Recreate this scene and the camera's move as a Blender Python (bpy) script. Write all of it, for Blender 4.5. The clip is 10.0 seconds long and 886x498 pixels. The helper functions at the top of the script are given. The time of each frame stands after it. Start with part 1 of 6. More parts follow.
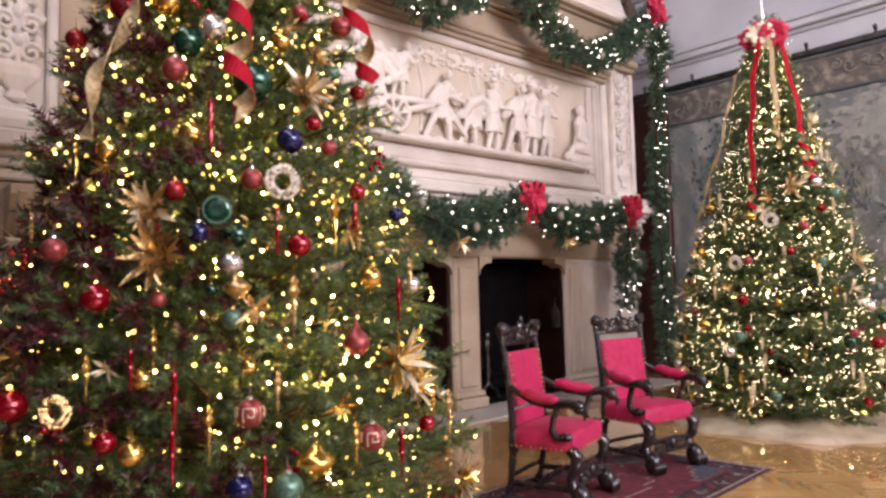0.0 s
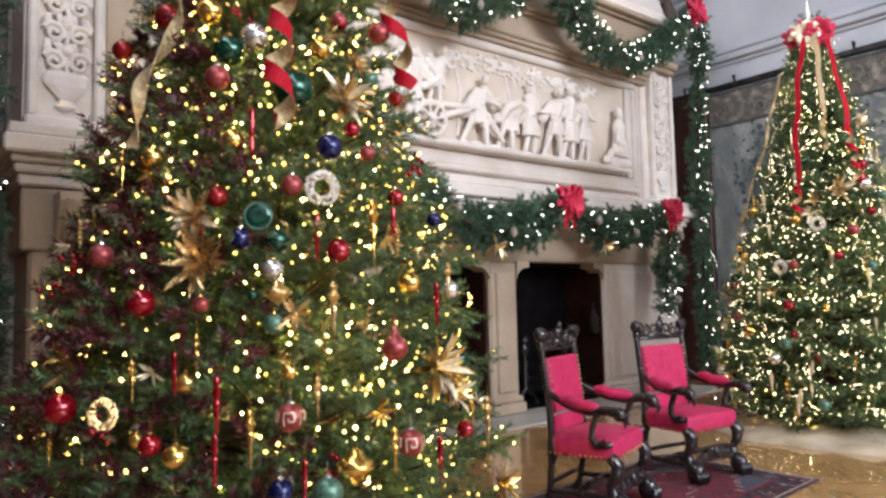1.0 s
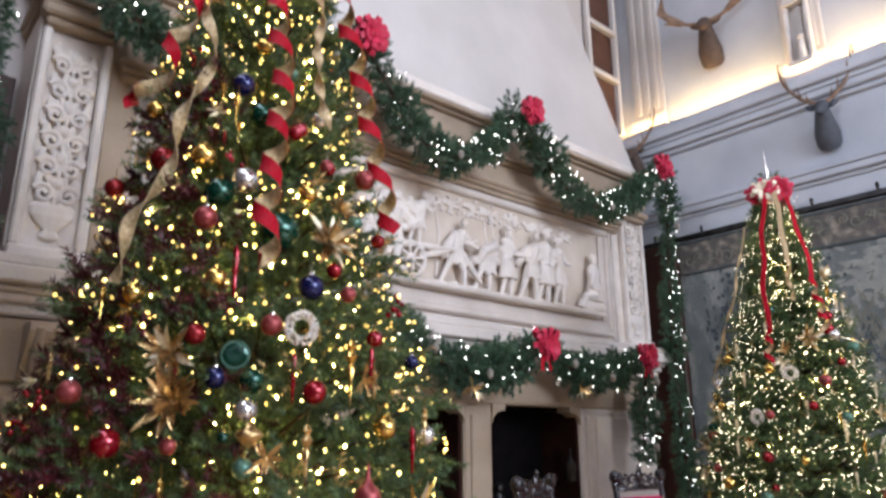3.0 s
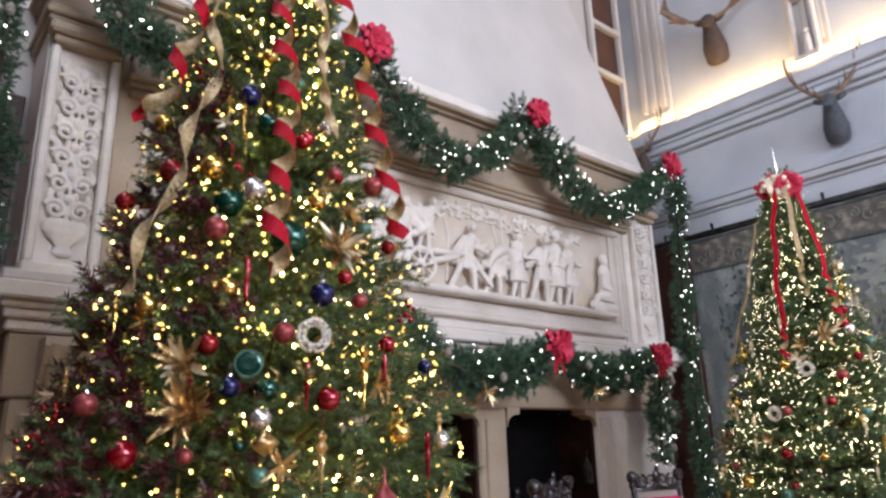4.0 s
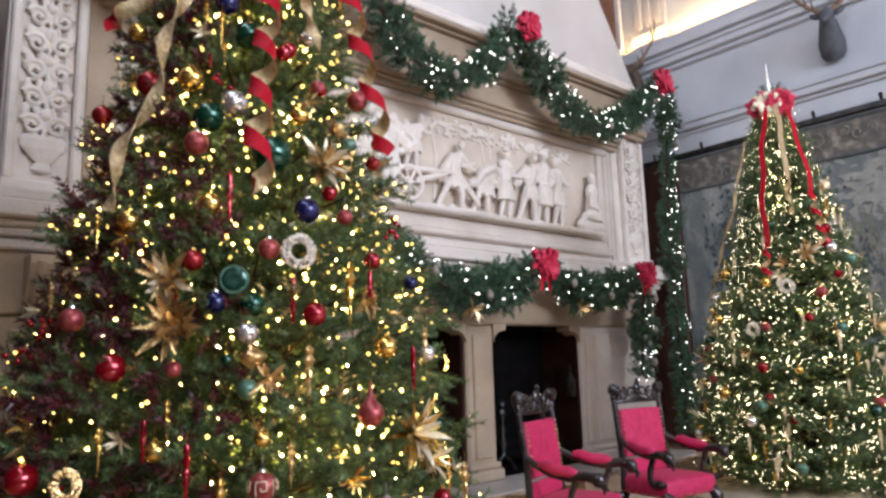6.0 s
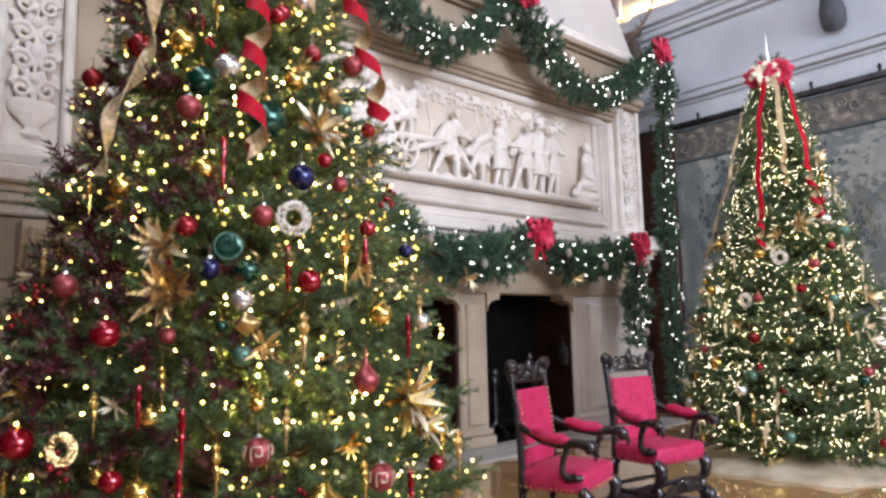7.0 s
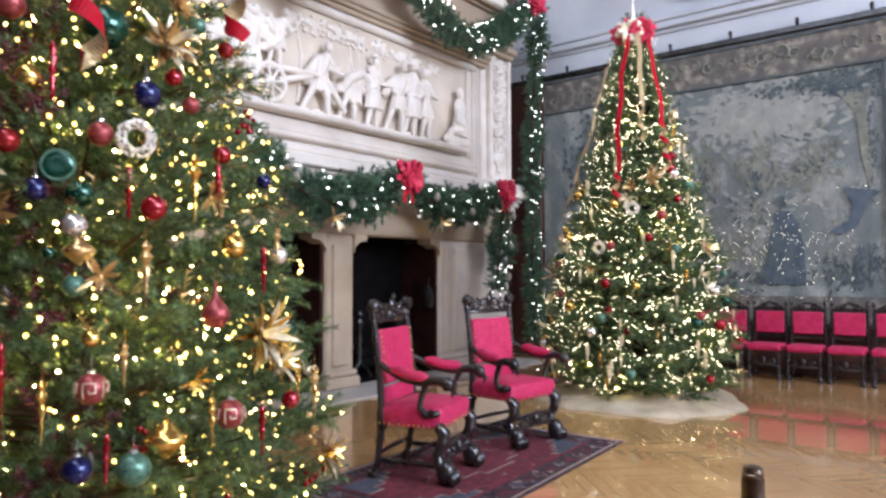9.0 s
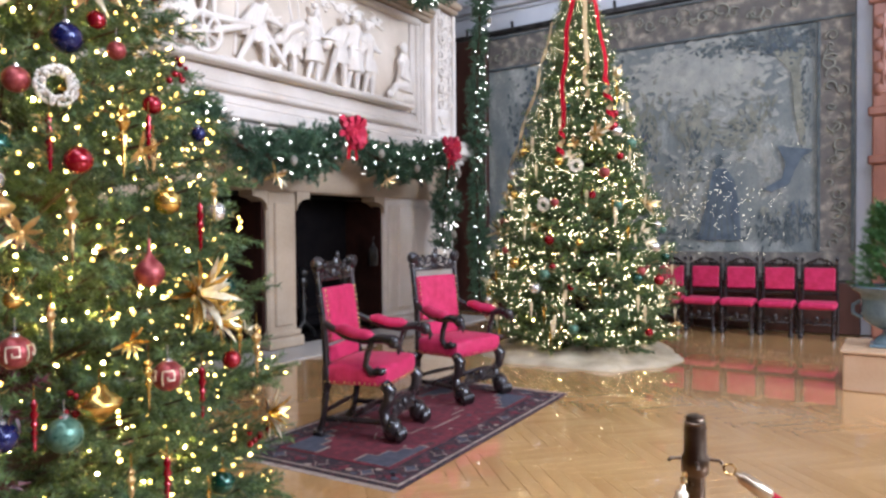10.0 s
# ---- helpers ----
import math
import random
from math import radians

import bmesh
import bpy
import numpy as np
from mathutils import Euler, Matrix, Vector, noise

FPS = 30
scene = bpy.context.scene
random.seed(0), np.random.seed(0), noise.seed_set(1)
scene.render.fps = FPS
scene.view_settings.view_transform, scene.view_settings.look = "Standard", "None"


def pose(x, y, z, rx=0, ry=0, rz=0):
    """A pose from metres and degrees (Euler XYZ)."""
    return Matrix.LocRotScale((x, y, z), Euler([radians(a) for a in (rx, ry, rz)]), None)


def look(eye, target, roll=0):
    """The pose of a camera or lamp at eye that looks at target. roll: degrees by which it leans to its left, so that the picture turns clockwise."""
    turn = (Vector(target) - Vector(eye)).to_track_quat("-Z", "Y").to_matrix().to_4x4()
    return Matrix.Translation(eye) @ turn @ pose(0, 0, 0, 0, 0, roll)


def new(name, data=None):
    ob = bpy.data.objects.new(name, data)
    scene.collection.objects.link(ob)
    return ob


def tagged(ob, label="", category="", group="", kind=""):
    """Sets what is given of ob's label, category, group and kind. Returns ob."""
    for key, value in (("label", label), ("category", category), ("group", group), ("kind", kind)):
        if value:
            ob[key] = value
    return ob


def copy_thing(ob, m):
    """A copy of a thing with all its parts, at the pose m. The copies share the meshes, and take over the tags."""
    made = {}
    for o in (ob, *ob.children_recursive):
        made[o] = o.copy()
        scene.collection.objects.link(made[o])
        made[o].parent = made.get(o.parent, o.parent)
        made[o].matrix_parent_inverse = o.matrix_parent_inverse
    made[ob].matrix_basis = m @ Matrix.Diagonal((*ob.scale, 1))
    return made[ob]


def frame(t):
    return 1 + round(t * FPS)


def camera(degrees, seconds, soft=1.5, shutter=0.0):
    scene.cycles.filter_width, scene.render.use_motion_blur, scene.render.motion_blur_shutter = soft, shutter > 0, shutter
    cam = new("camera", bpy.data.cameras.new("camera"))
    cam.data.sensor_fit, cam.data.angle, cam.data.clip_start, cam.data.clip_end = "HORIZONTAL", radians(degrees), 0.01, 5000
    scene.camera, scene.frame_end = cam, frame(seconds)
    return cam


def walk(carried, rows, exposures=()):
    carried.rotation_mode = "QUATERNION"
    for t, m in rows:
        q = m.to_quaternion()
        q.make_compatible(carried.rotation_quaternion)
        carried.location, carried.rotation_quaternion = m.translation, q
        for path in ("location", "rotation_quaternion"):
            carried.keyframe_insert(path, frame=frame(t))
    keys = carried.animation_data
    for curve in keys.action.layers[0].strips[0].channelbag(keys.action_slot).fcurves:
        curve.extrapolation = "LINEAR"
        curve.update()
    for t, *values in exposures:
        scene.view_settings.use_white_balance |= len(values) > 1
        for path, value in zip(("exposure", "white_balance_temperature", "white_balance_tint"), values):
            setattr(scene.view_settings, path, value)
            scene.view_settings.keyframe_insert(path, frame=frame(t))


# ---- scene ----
cam = camera(65.2, 10.0, soft=2.7, shutter=0.4)
PATH = [
    (0, (0.216, -0.048, 1.516), (1.546, 1.441, 1.649), -1.5),
    (0.5, (0.22, -0.038, 1.519), (1.494, 1.498, 1.65), -1.5),
    (1, (0.214, -0.036, 1.521), (1.463, 1.519, 1.669), -1.4),
    (1.5, (0.202, -0.028, 1.527), (1.421, 1.543, 1.742), -0.8),
    (2, (0.19, -0.04, 1.537), (1.439, 1.492, 1.844), -0.4),
    (2.5, (0.194, -0.021, 1.536), (1.478, 1.46, 1.938), -0.0),
    (3, (0.18, -0.051, 1.542), (1.443, 1.404, 2.078), -0.2),
    (3.2, (0.171, -0.056, 1.526), (1.427, 1.385, 2.114), -1.1),
    (4.5, (0.187, -0.051, 1.535), (1.423, 1.429, 2.065), -1.6),
    (5, (0.189, -0.056, 1.533), (1.448, 1.409, 2.048), -1.6),
    (5.5, (0.192, -0.058, 1.524), (1.472, 1.412, 1.972), -1.7),
    (6, (0.203, -0.046, 1.521), (1.495, 1.446, 1.847), -1.7),
    (6.2, (0.214, -0.026, 1.52), (1.525, 1.454, 1.823), -1.6),
    (7.5, (0.203, -0.051, 1.518), (1.517, 1.442, 1.728), -1.3),
    (8, (0.224, -0.084, 1.485), (1.615, 1.342, 1.672), -1.1),
    (8.5, (0.251, -0.051, 1.489), (1.752, 1.265, 1.614), -0.9),
    (9, (0.282, -0.017, 1.479), (1.854, 1.216, 1.554), -0.2),
    (9.5, (0.316, 0.009, 1.465), (1.957, 1.152, 1.471), -0.6),
    (10, (0.325, 0.021, 1.466), (1.991, 1.126, 1.421), -0.5),
]
walk(cam, [(t, look(eye, target, roll)) for t, eye, target, roll in PATH],
     exposures=((0.0, 0.10, 7000, 29), (0.6, 0.16, 6550, 16), (1.8, 0.14, 6150, 14), (3.0, -0.20, 5950, 16), (5.4, -0.20, 6100, 16),
                (7.0, 0.14, 6050, 16), (8.5, 0.19, 5820, 15), (10.0, 0.36, 5850, 15)))

# ---- world and large lights ----
world = bpy.data.worlds.new("sky")
scene.world = world
world.use_nodes = True
wn = world.node_tree.nodes
sky = wn.new("ShaderNodeTexSky")
sky.sky_type, sky.sun_disc = "NISHITA", False
sky.sun_elevation, sky.sun_rotation = radians(35), radians(200)
wn["Background"].inputs[1].default_value = 0.12
world.node_tree.links.new(sky.outputs[0], wn["Background"].inputs[0])


def window_light(name, eye, target, w, h, watts, colour):
    d = bpy.data.lights.new(name, "AREA")
    d.shape, d.size, d.size_y, d.energy, d.color = "RECTANGLE", w, h, watts, colour
    o = new(name, d)
    o.matrix_world = look(eye, target)
    return o


for wx in (2.2, 5.4, 8.6):
    window_light("window_daylight", (wx, -12.4, 7.0), (wx, 0, 4.6), 2.2, 5.0, 900, (0.84, 0.92, 1.0))
for wy in (-8.5, -4.5, -0.5, 3.5):
    window_light("window_daylight", (-0.88, wy, 9.6), (6, wy, 5.6), 2.2, 3.8, 260, (0.84, 0.91, 1.0))
window_light("cove_light", (11.36, 3.0, 7.5), (11.75, 3.0, 8.6), 9.0, 0.08, 110, (1.0, 0.66, 0.26))


# ---- materials ----
def material(name, c1, c2, scale=3.0, rough=0.6, metal=0.0, bump=0.1, grain=80.0, rvar=0.1, coat=0.0, sheen=0.0, island=0.0, stretch=(1, 1, 1), c3=None):
    m = bpy.data.materials.new(name)
    m.use_nodes = True
    n, l = m.node_tree.nodes, m.node_tree.links
    b = n["Principled BSDF"]
    tc, mp = n.new("ShaderNodeTexCoord"), n.new("ShaderNodeMapping")
    mp.inputs["Scale"].default_value = stretch
    l.new(tc.outputs["Object"], mp.inputs[0])
    big, fine = n.new("ShaderNodeTexNoise"), n.new("ShaderNodeTexNoise")
    big.inputs["Scale"].default_value, big.inputs["Detail"].default_value = scale, 5
    fine.inputs["Scale"].default_value, fine.inputs["Detail"].default_value = grain, 3
    l.new(mp.outputs[0], big.inputs[0])
    l.new(mp.outputs[0], fine.inputs[0])
    add = n.new("ShaderNodeMath")
    add.operation = "MULTIPLY_ADD"
    l.new(fine.outputs[0], add.inputs[0])
    add.inputs[1].default_value = 0.35
    l.new(big.outputs[0], add.inputs[2])
    value = add.outputs[0]
    if island:
        geo, info, both = n.new("ShaderNodeNewGeometry"), n.new("ShaderNodeObjectInfo"), n.new("ShaderNodeMath")
        l.new(geo.outputs["Random Per Island"], both.inputs[0])
        l.new(info.outputs["Random"], both.inputs[1])
        fr = n.new("ShaderNodeMath")
        fr.operation = "FRACT"
        l.new(both.outputs[0], fr.inputs[0])
        mul = n.new("ShaderNodeMath")
        mul.operation = "MULTIPLY_ADD"
        l.new(fr.outputs[0], mul.inputs[0])
        mul.inputs[1].default_value = island
        l.new(value, mul.inputs[2])
        sub = n.new("ShaderNodeMath")
        sub.operation = "SUBTRACT"
        l.new(mul.outputs[0], sub.inputs[0])
        sub.inputs[1].default_value = island / 2
        value = sub.outputs[0]
    ramp = n.new("ShaderNodeValToRGB")
    ramp.color_ramp.elements[0].position, ramp.color_ramp.elements[0].color = 0.38, (*c1, 1)
    ramp.color_ramp.elements[1].position, ramp.color_ramp.elements[1].color = 0.95, (*c2, 1)
    if c3:
        e = ramp.color_ramp.elements.new(0.68)
        e.color = (*c3, 1)
    l.new(value, ramp.inputs[0])
    l.new(ramp.outputs[0], b.inputs["Base Color"])
    rr = n.new("ShaderNodeMapRange")
    rr.inputs[3].default_value, rr.inputs[4].default_value = max(0.03, rough - rvar), rough + rvar
    l.new(big.outputs[0], rr.inputs[0])
    l.new(rr.outputs[0], b.inputs["Roughness"])
    b.inputs["Metallic"].default_value = metal
    b.inputs["Coat Weight"].default_value = coat
    b.inputs["Coat Roughness"].default_value = 0.06
    b.inputs["Sheen Weight"].default_value = sheen
    if bump:
        bp = n.new("ShaderNodeBump")
        bp.inputs["Strength"].default_value, bp.inputs["Distance"].default_value = bump, 0.01
        l.new(add.outputs[0], bp.inputs["Height"])
        l.new(bp.outputs[0], b.inputs["Normal"])
    return m


def glow(name, colour, strength):
    m = bpy.data.materials.new(name)
    m.use_nodes = True
    b = m.node_tree.nodes["Principled BSDF"]
    b.inputs["Base Color"].default_value = (*colour, 1)
    b.inputs["Emission Color"].default_value = (*colour, 1)
    b.inputs["Emission Strength"].default_value = strength
    return m


def matt(m, level):
    m.node_tree.nodes["Principled BSDF"].inputs["Specular IOR Level"].default_value = level
    return m


STONE = material("limestone", (0.51, 0.44, 0.37), (0.77, 0.69, 0.625), 1.3, 0.75, 0, 0.25, 45)
RELIEFGROUND = material("relief_ground_stone", (0.52, 0.43, 0.34), (0.72, 0.62, 0.52), 2.0, 0.75, 0, 0.2, 60)
CARVED = material("carved_limestone", (0.61, 0.53, 0.46), (0.83, 0.76, 0.69), 3.0, 0.7, 0, 0.2, 60)
# tan limestone, darkened so its colour also holds the shade under the mantel
WARMSHADE = material("warm_shaded_limestone", (0.29, 0.21, 0.14), (0.47, 0.37, 0.27), 1.1, 0.78, 0, 0.25, 45)
PLASTER = material("plaster", (0.50, 0.46, 0.42), (0.66, 0.61, 0.57), 0.7, 0.85, 0, 0.12, 60)
GREYSTONE = material("grey_ashlar", (0.40, 0.42, 0.46), (0.60, 0.61, 0.64), 0.8, 0.8, 0, 0.2, 40)
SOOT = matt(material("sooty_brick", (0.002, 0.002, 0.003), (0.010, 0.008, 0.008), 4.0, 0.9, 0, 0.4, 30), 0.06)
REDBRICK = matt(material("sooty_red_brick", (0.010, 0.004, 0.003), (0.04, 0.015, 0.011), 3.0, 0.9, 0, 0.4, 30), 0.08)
HEARTH = material("hearth_stone", (0.34, 0.31, 0.28), (0.52, 0.48, 0.44), 2.0, 0.45, 0, 0.1, 50)
OAK = material("oiled_oak_parquet", (0.42, 0.22, 0.075), (0.66, 0.39, 0.165), 1.6, 0.24, 0, 0.02, 40, 0.06, coat=0.75, island=0.16, stretch=(1, 1, 1))
PANEL = material("red_brown_panelling", (0.03, 0.011, 0.007), (0.085, 0.031, 0.020), 1.4, 0.45, 0, 0.15, 30, stretch=(4, 4, 0.5))
oak_nodes, oak_links = OAK.node_tree.nodes, OAK.node_tree.links
oak_shader = oak_nodes["Principled BSDF"]
oak_shader.inputs["Coat Roughness"].default_value, oak_shader.inputs["Coat IOR"].default_value, oak_shader.inputs["Coat Weight"].default_value = 0.012, 1.68, 1.0
ripple, ripple_bump = oak_nodes.new("ShaderNodeTexNoise"), oak_nodes.new("ShaderNodeBump")
ripple.inputs["Scale"].default_value = 14.0
ripple_bump.inputs["Strength"].default_value, ripple_bump.inputs["Distance"].default_value = 0.05, 0.001
oak_links.new(ripple.outputs[0], ripple_bump.inputs["Height"])
oak_links.new(ripple_bump.outputs[0], oak_shader.inputs["Coat Normal"])
REDWOOD = material("carved_red_oak", (0.13, 0.045, 0.028), (0.29, 0.12, 0.075), 1.6, 0.45, 0, 0.15, 30, stretch=(4, 4, 0.6))
DARKWOOD = material("black_stained_oak", (0.007, 0.005, 0.006), (0.024, 0.016, 0.016), 6.0, 0.28, 0, 0.15, 60, coat=0.3)
DAMASK = matt(material("crimson_damask", (0.36, 0.008, 0.045), (0.58, 0.032, 0.12), 14.0, 0.5, 0, 0.25, 220, sheen=0.04), 0.3)
BRASS = material("aged_brass", (0.42, 0.26, 0.08), (0.75, 0.52, 0.22), 20.0, 0.28, 1.0, 0.05, 90)
BRONZE = material("dark_bronze", (0.05, 0.036, 0.026), (0.24, 0.17, 0.12), 12.0, 0.3, 1.0, 0.1, 70)
ROPECAP = material("satin_brass_cap", (0.55, 0.42, 0.27), (0.78, 0.66, 0.50), 12.0, 0.3, 0.9, 0.05, 70)
IRON = material("wrought_iron", (0.02, 0.02, 0.022), (0.10, 0.095, 0.09), 10.0, 0.35, 0.9, 0.2, 60)
NEEDLE = material("fir_needles", (0.018, 0.046, 0.017), (0.145, 0.215, 0.070), 3.0, 0.45, 0, 0.0, 30, island=0.5)
NEEDLE_B = material("garland_needles", (0.010, 0.034, 0.017), (0.095, 0.175, 0.095), 4.0, 0.45, 0, 0.0, 30, island=0.5)
SHRUB = material("shrub_green", (0.012, 0.06, 0.012), (0.08, 0.22, 0.05), 5.0, 0.5, 0, 0.0, 30, island=0.5)
BARK = material("branch_bark", (0.03, 0.018, 0.01), (0.10, 0.06, 0.035), 12.0, 0.85, 0, 0.4, 60)
RED = material("red_glass", (0.22, 0.002, 0.006), (0.34, 0.004, 0.014), 5.0, 0.12, 0.55, 0.0, 50, 0.04, coat=0.6)
PINK = material("frosted_rose_glass", (0.17, 0.010, 0.014), (0.46, 0.11, 0.10), 30.0, 0.35, 0.5, 0.15, 120)
DARKRED = material("dark_red_glass", (0.16, 0.008, 0.01), (0.34, 0.02, 0.02), 6.0, 0.2, 0.5, 0.0, 50)
GOLD = material("gold_ornament", (0.62, 0.36, 0.06), (0.92, 0.68, 0.22), 18.0, 0.24, 0.95, 0.1, 120)
OLDGOLD = material("antique_gold_leaf", (0.40, 0.24, 0.09), (0.84, 0.60, 0.28), 14.0, 0.28, 0.9, 0.1, 90)
PALEGOLD = material("champagne_glitter", (0.62, 0.50, 0.30), (0.92, 0.84, 0.64), 60.0, 0.35, 0.6, 0.4, 200)
GREEN = material("green_glass", (0.001, 0.022, 0.012), (0.004, 0.07, 0.036), 6.0, 0.2, 0.5, 0.0, 60, coat=0.5)
MINT = material("frosted_green_glass", (0.03, 0.10, 0.065), (0.16, 0.28, 0.20), 30.0, 0.3, 0.4, 0.2, 120)
BLUE = material("cobalt_glass", (0.003, 0.004, 0.03), (0.006, 0.009, 0.085), 6.0, 0.25, 0.4, 0.0, 60, coat=0.4)
SILVER = material("silvered_glass", (0.62, 0.58, 0.52), (0.88, 0.85, 0.80), 40.0, 0.25, 0.8, 0.2, 150)
VELVET = matt(material("red_velvet_ribbon", (0.28, 0.001, 0.007), (0.46, 0.005, 0.020), 9.0, 0.6, 0, 0.1, 200, sheen=0.02), 0.15)
BOWRED = matt(material("crimson_bow_ribbon", (0.40, 0.010, 0.034), (0.66, 0.045, 0.10), 12.0, 0.5, 0, 0.1, 200), 0.3)
CREAM = material("cream_satin_ribbon", (0.62, 0.50, 0.33), (0.86, 0.76, 0.58), 24.0, 0.42, 0.1, 0.25, 160)
LACE = material("gold_lace_ribbon", (0.24, 0.15, 0.055), (0.66, 0.50, 0.28), 55.0, 0.38, 0.35, 0.5, 200)
BURGUNDY = material("burgundy_leaf", (0.03, 0.004, 0.006), (0.11, 0.012, 0.016), 10.0, 0.5, 0, 0.2, 90)
FROST = material("frosted_cone", (0.10, 0.075, 0.05), (0.42, 0.38, 0.32), 40.0, 0.7, 0, 0.4, 120)
LINEN = material("tree_skirt_linen", (0.36, 0.28, 0.18), (0.62, 0.52, 0.37), 5.0, 0.8, 0, 0.3, 140)
RUGRED = material("rug_madder_pile", (0.05, 0.008, 0.016), (0.22, 0.028, 0.045), 16.0, 0.9, 0, 0.4, 240, c3=(0.12, 0.015, 0.024))
RUGDARK = material("rug_dark_border", (0.008, 0.007, 0.014), (0.16, 0.045, 0.06), 22.0, 0.9, 0, 0.4, 240, c3=(0.03, 0.015, 0.02))
RUGBLUE = material("rug_slate_pile", (0.025, 0.03, 0.045), (0.085, 0.085, 0.115), 16.0, 0.9, 0, 0.4, 240)
RUGCREAM = material("rug_cream_pile", (0.16, 0.11, 0.09), (0.42, 0.33, 0.27), 22.0, 0.9, 0, 0.4, 240)
TAP = material("woven_tapestry", (0.11, 0.127, 0.135), (0.40, 0.40, 0.365), 2.4, 0.95, 0, 0.25, 26, c3=(0.18, 0.195, 0.185), stretch=(1, 1.3, 0.8))
TAPBORDER = material("tapestry_border", (0.085, 0.078, 0.075), (0.38, 0.33, 0.26), 7.0, 0.95, 0, 0.25, 120, c3=(0.13, 0.115, 0.10))
TAPDARK = material("tapestry_dark_weave", (0.03, 0.042, 0.05), (0.125, 0.145, 0.145), 6.0, 0.95, 0, 0.2, 140)
TAPBLUE = material("tapestry_blue_weave", (0.042, 0.058, 0.078), (0.125, 0.155, 0.185), 6.0, 0.95, 0, 0.2, 140)
TAPPALE = material("tapestry_pale_weave", (0.19, 0.20, 0.195), (0.37, 0.365, 0.315), 5.0, 0.95, 0, 0.2, 40)
TAP2 = material("tapestry_grey_weave", (0.10, 0.105, 0.085), (0.29, 0.285, 0.23), 5.0, 0.95, 0, 0.2, 40)
HIDE = material("dark_hide", (0.03, 0.02, 0.016), (0.11, 0.07, 0.05), 9.0, 0.75, 0, 0.4, 120)
GREYHIDE = material("grey_brown_hide", (0.04, 0.045, 0.055), (0.10, 0.105, 0.12), 9.0, 0.75, 0, 0.4, 120)
HORN = material("antler_horn", (0.10, 0.055, 0.035), (0.30, 0.19, 0.12), 9.0, 0.5, 0, 0.3, 80)
URN = material("blue_grey_glazed_urn", (0.06, 0.11, 0.14), (0.20, 0.28, 0.33), 3.0, 0.25, 0, 0.1, 50, coat=0.3)
PLINTH = material("tan_painted_plinth", (0.48, 0.30, 0.17), (0.62, 0.43, 0.27), 2.5, 0.5, 0, 0.08, 60)
SHUTTER = material("dark_timber", (0.05, 0.02, 0.012), (0.14, 0.065, 0.04), 2.0, 0.5, 0, 0.2, 40)
BULB = glow("warm_bulb", (1.0, 0.66, 0.17), 17.0)
FILLBULB = glow("warm_fill_bulb", (1.0, 0.66, 0.20), 620.0)
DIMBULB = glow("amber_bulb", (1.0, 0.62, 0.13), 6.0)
PALEBULB = glow("pale_bulb", (1.0, 0.82, 0.46), 17.0)
WHITEBULB = glow("white_bulb", (1.0, 0.97, 0.84), 12.0)
DOT = glow("reflected_dot", (1.0, 0.90, 0.66), 4.0)
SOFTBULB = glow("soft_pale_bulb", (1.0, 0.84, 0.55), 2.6)


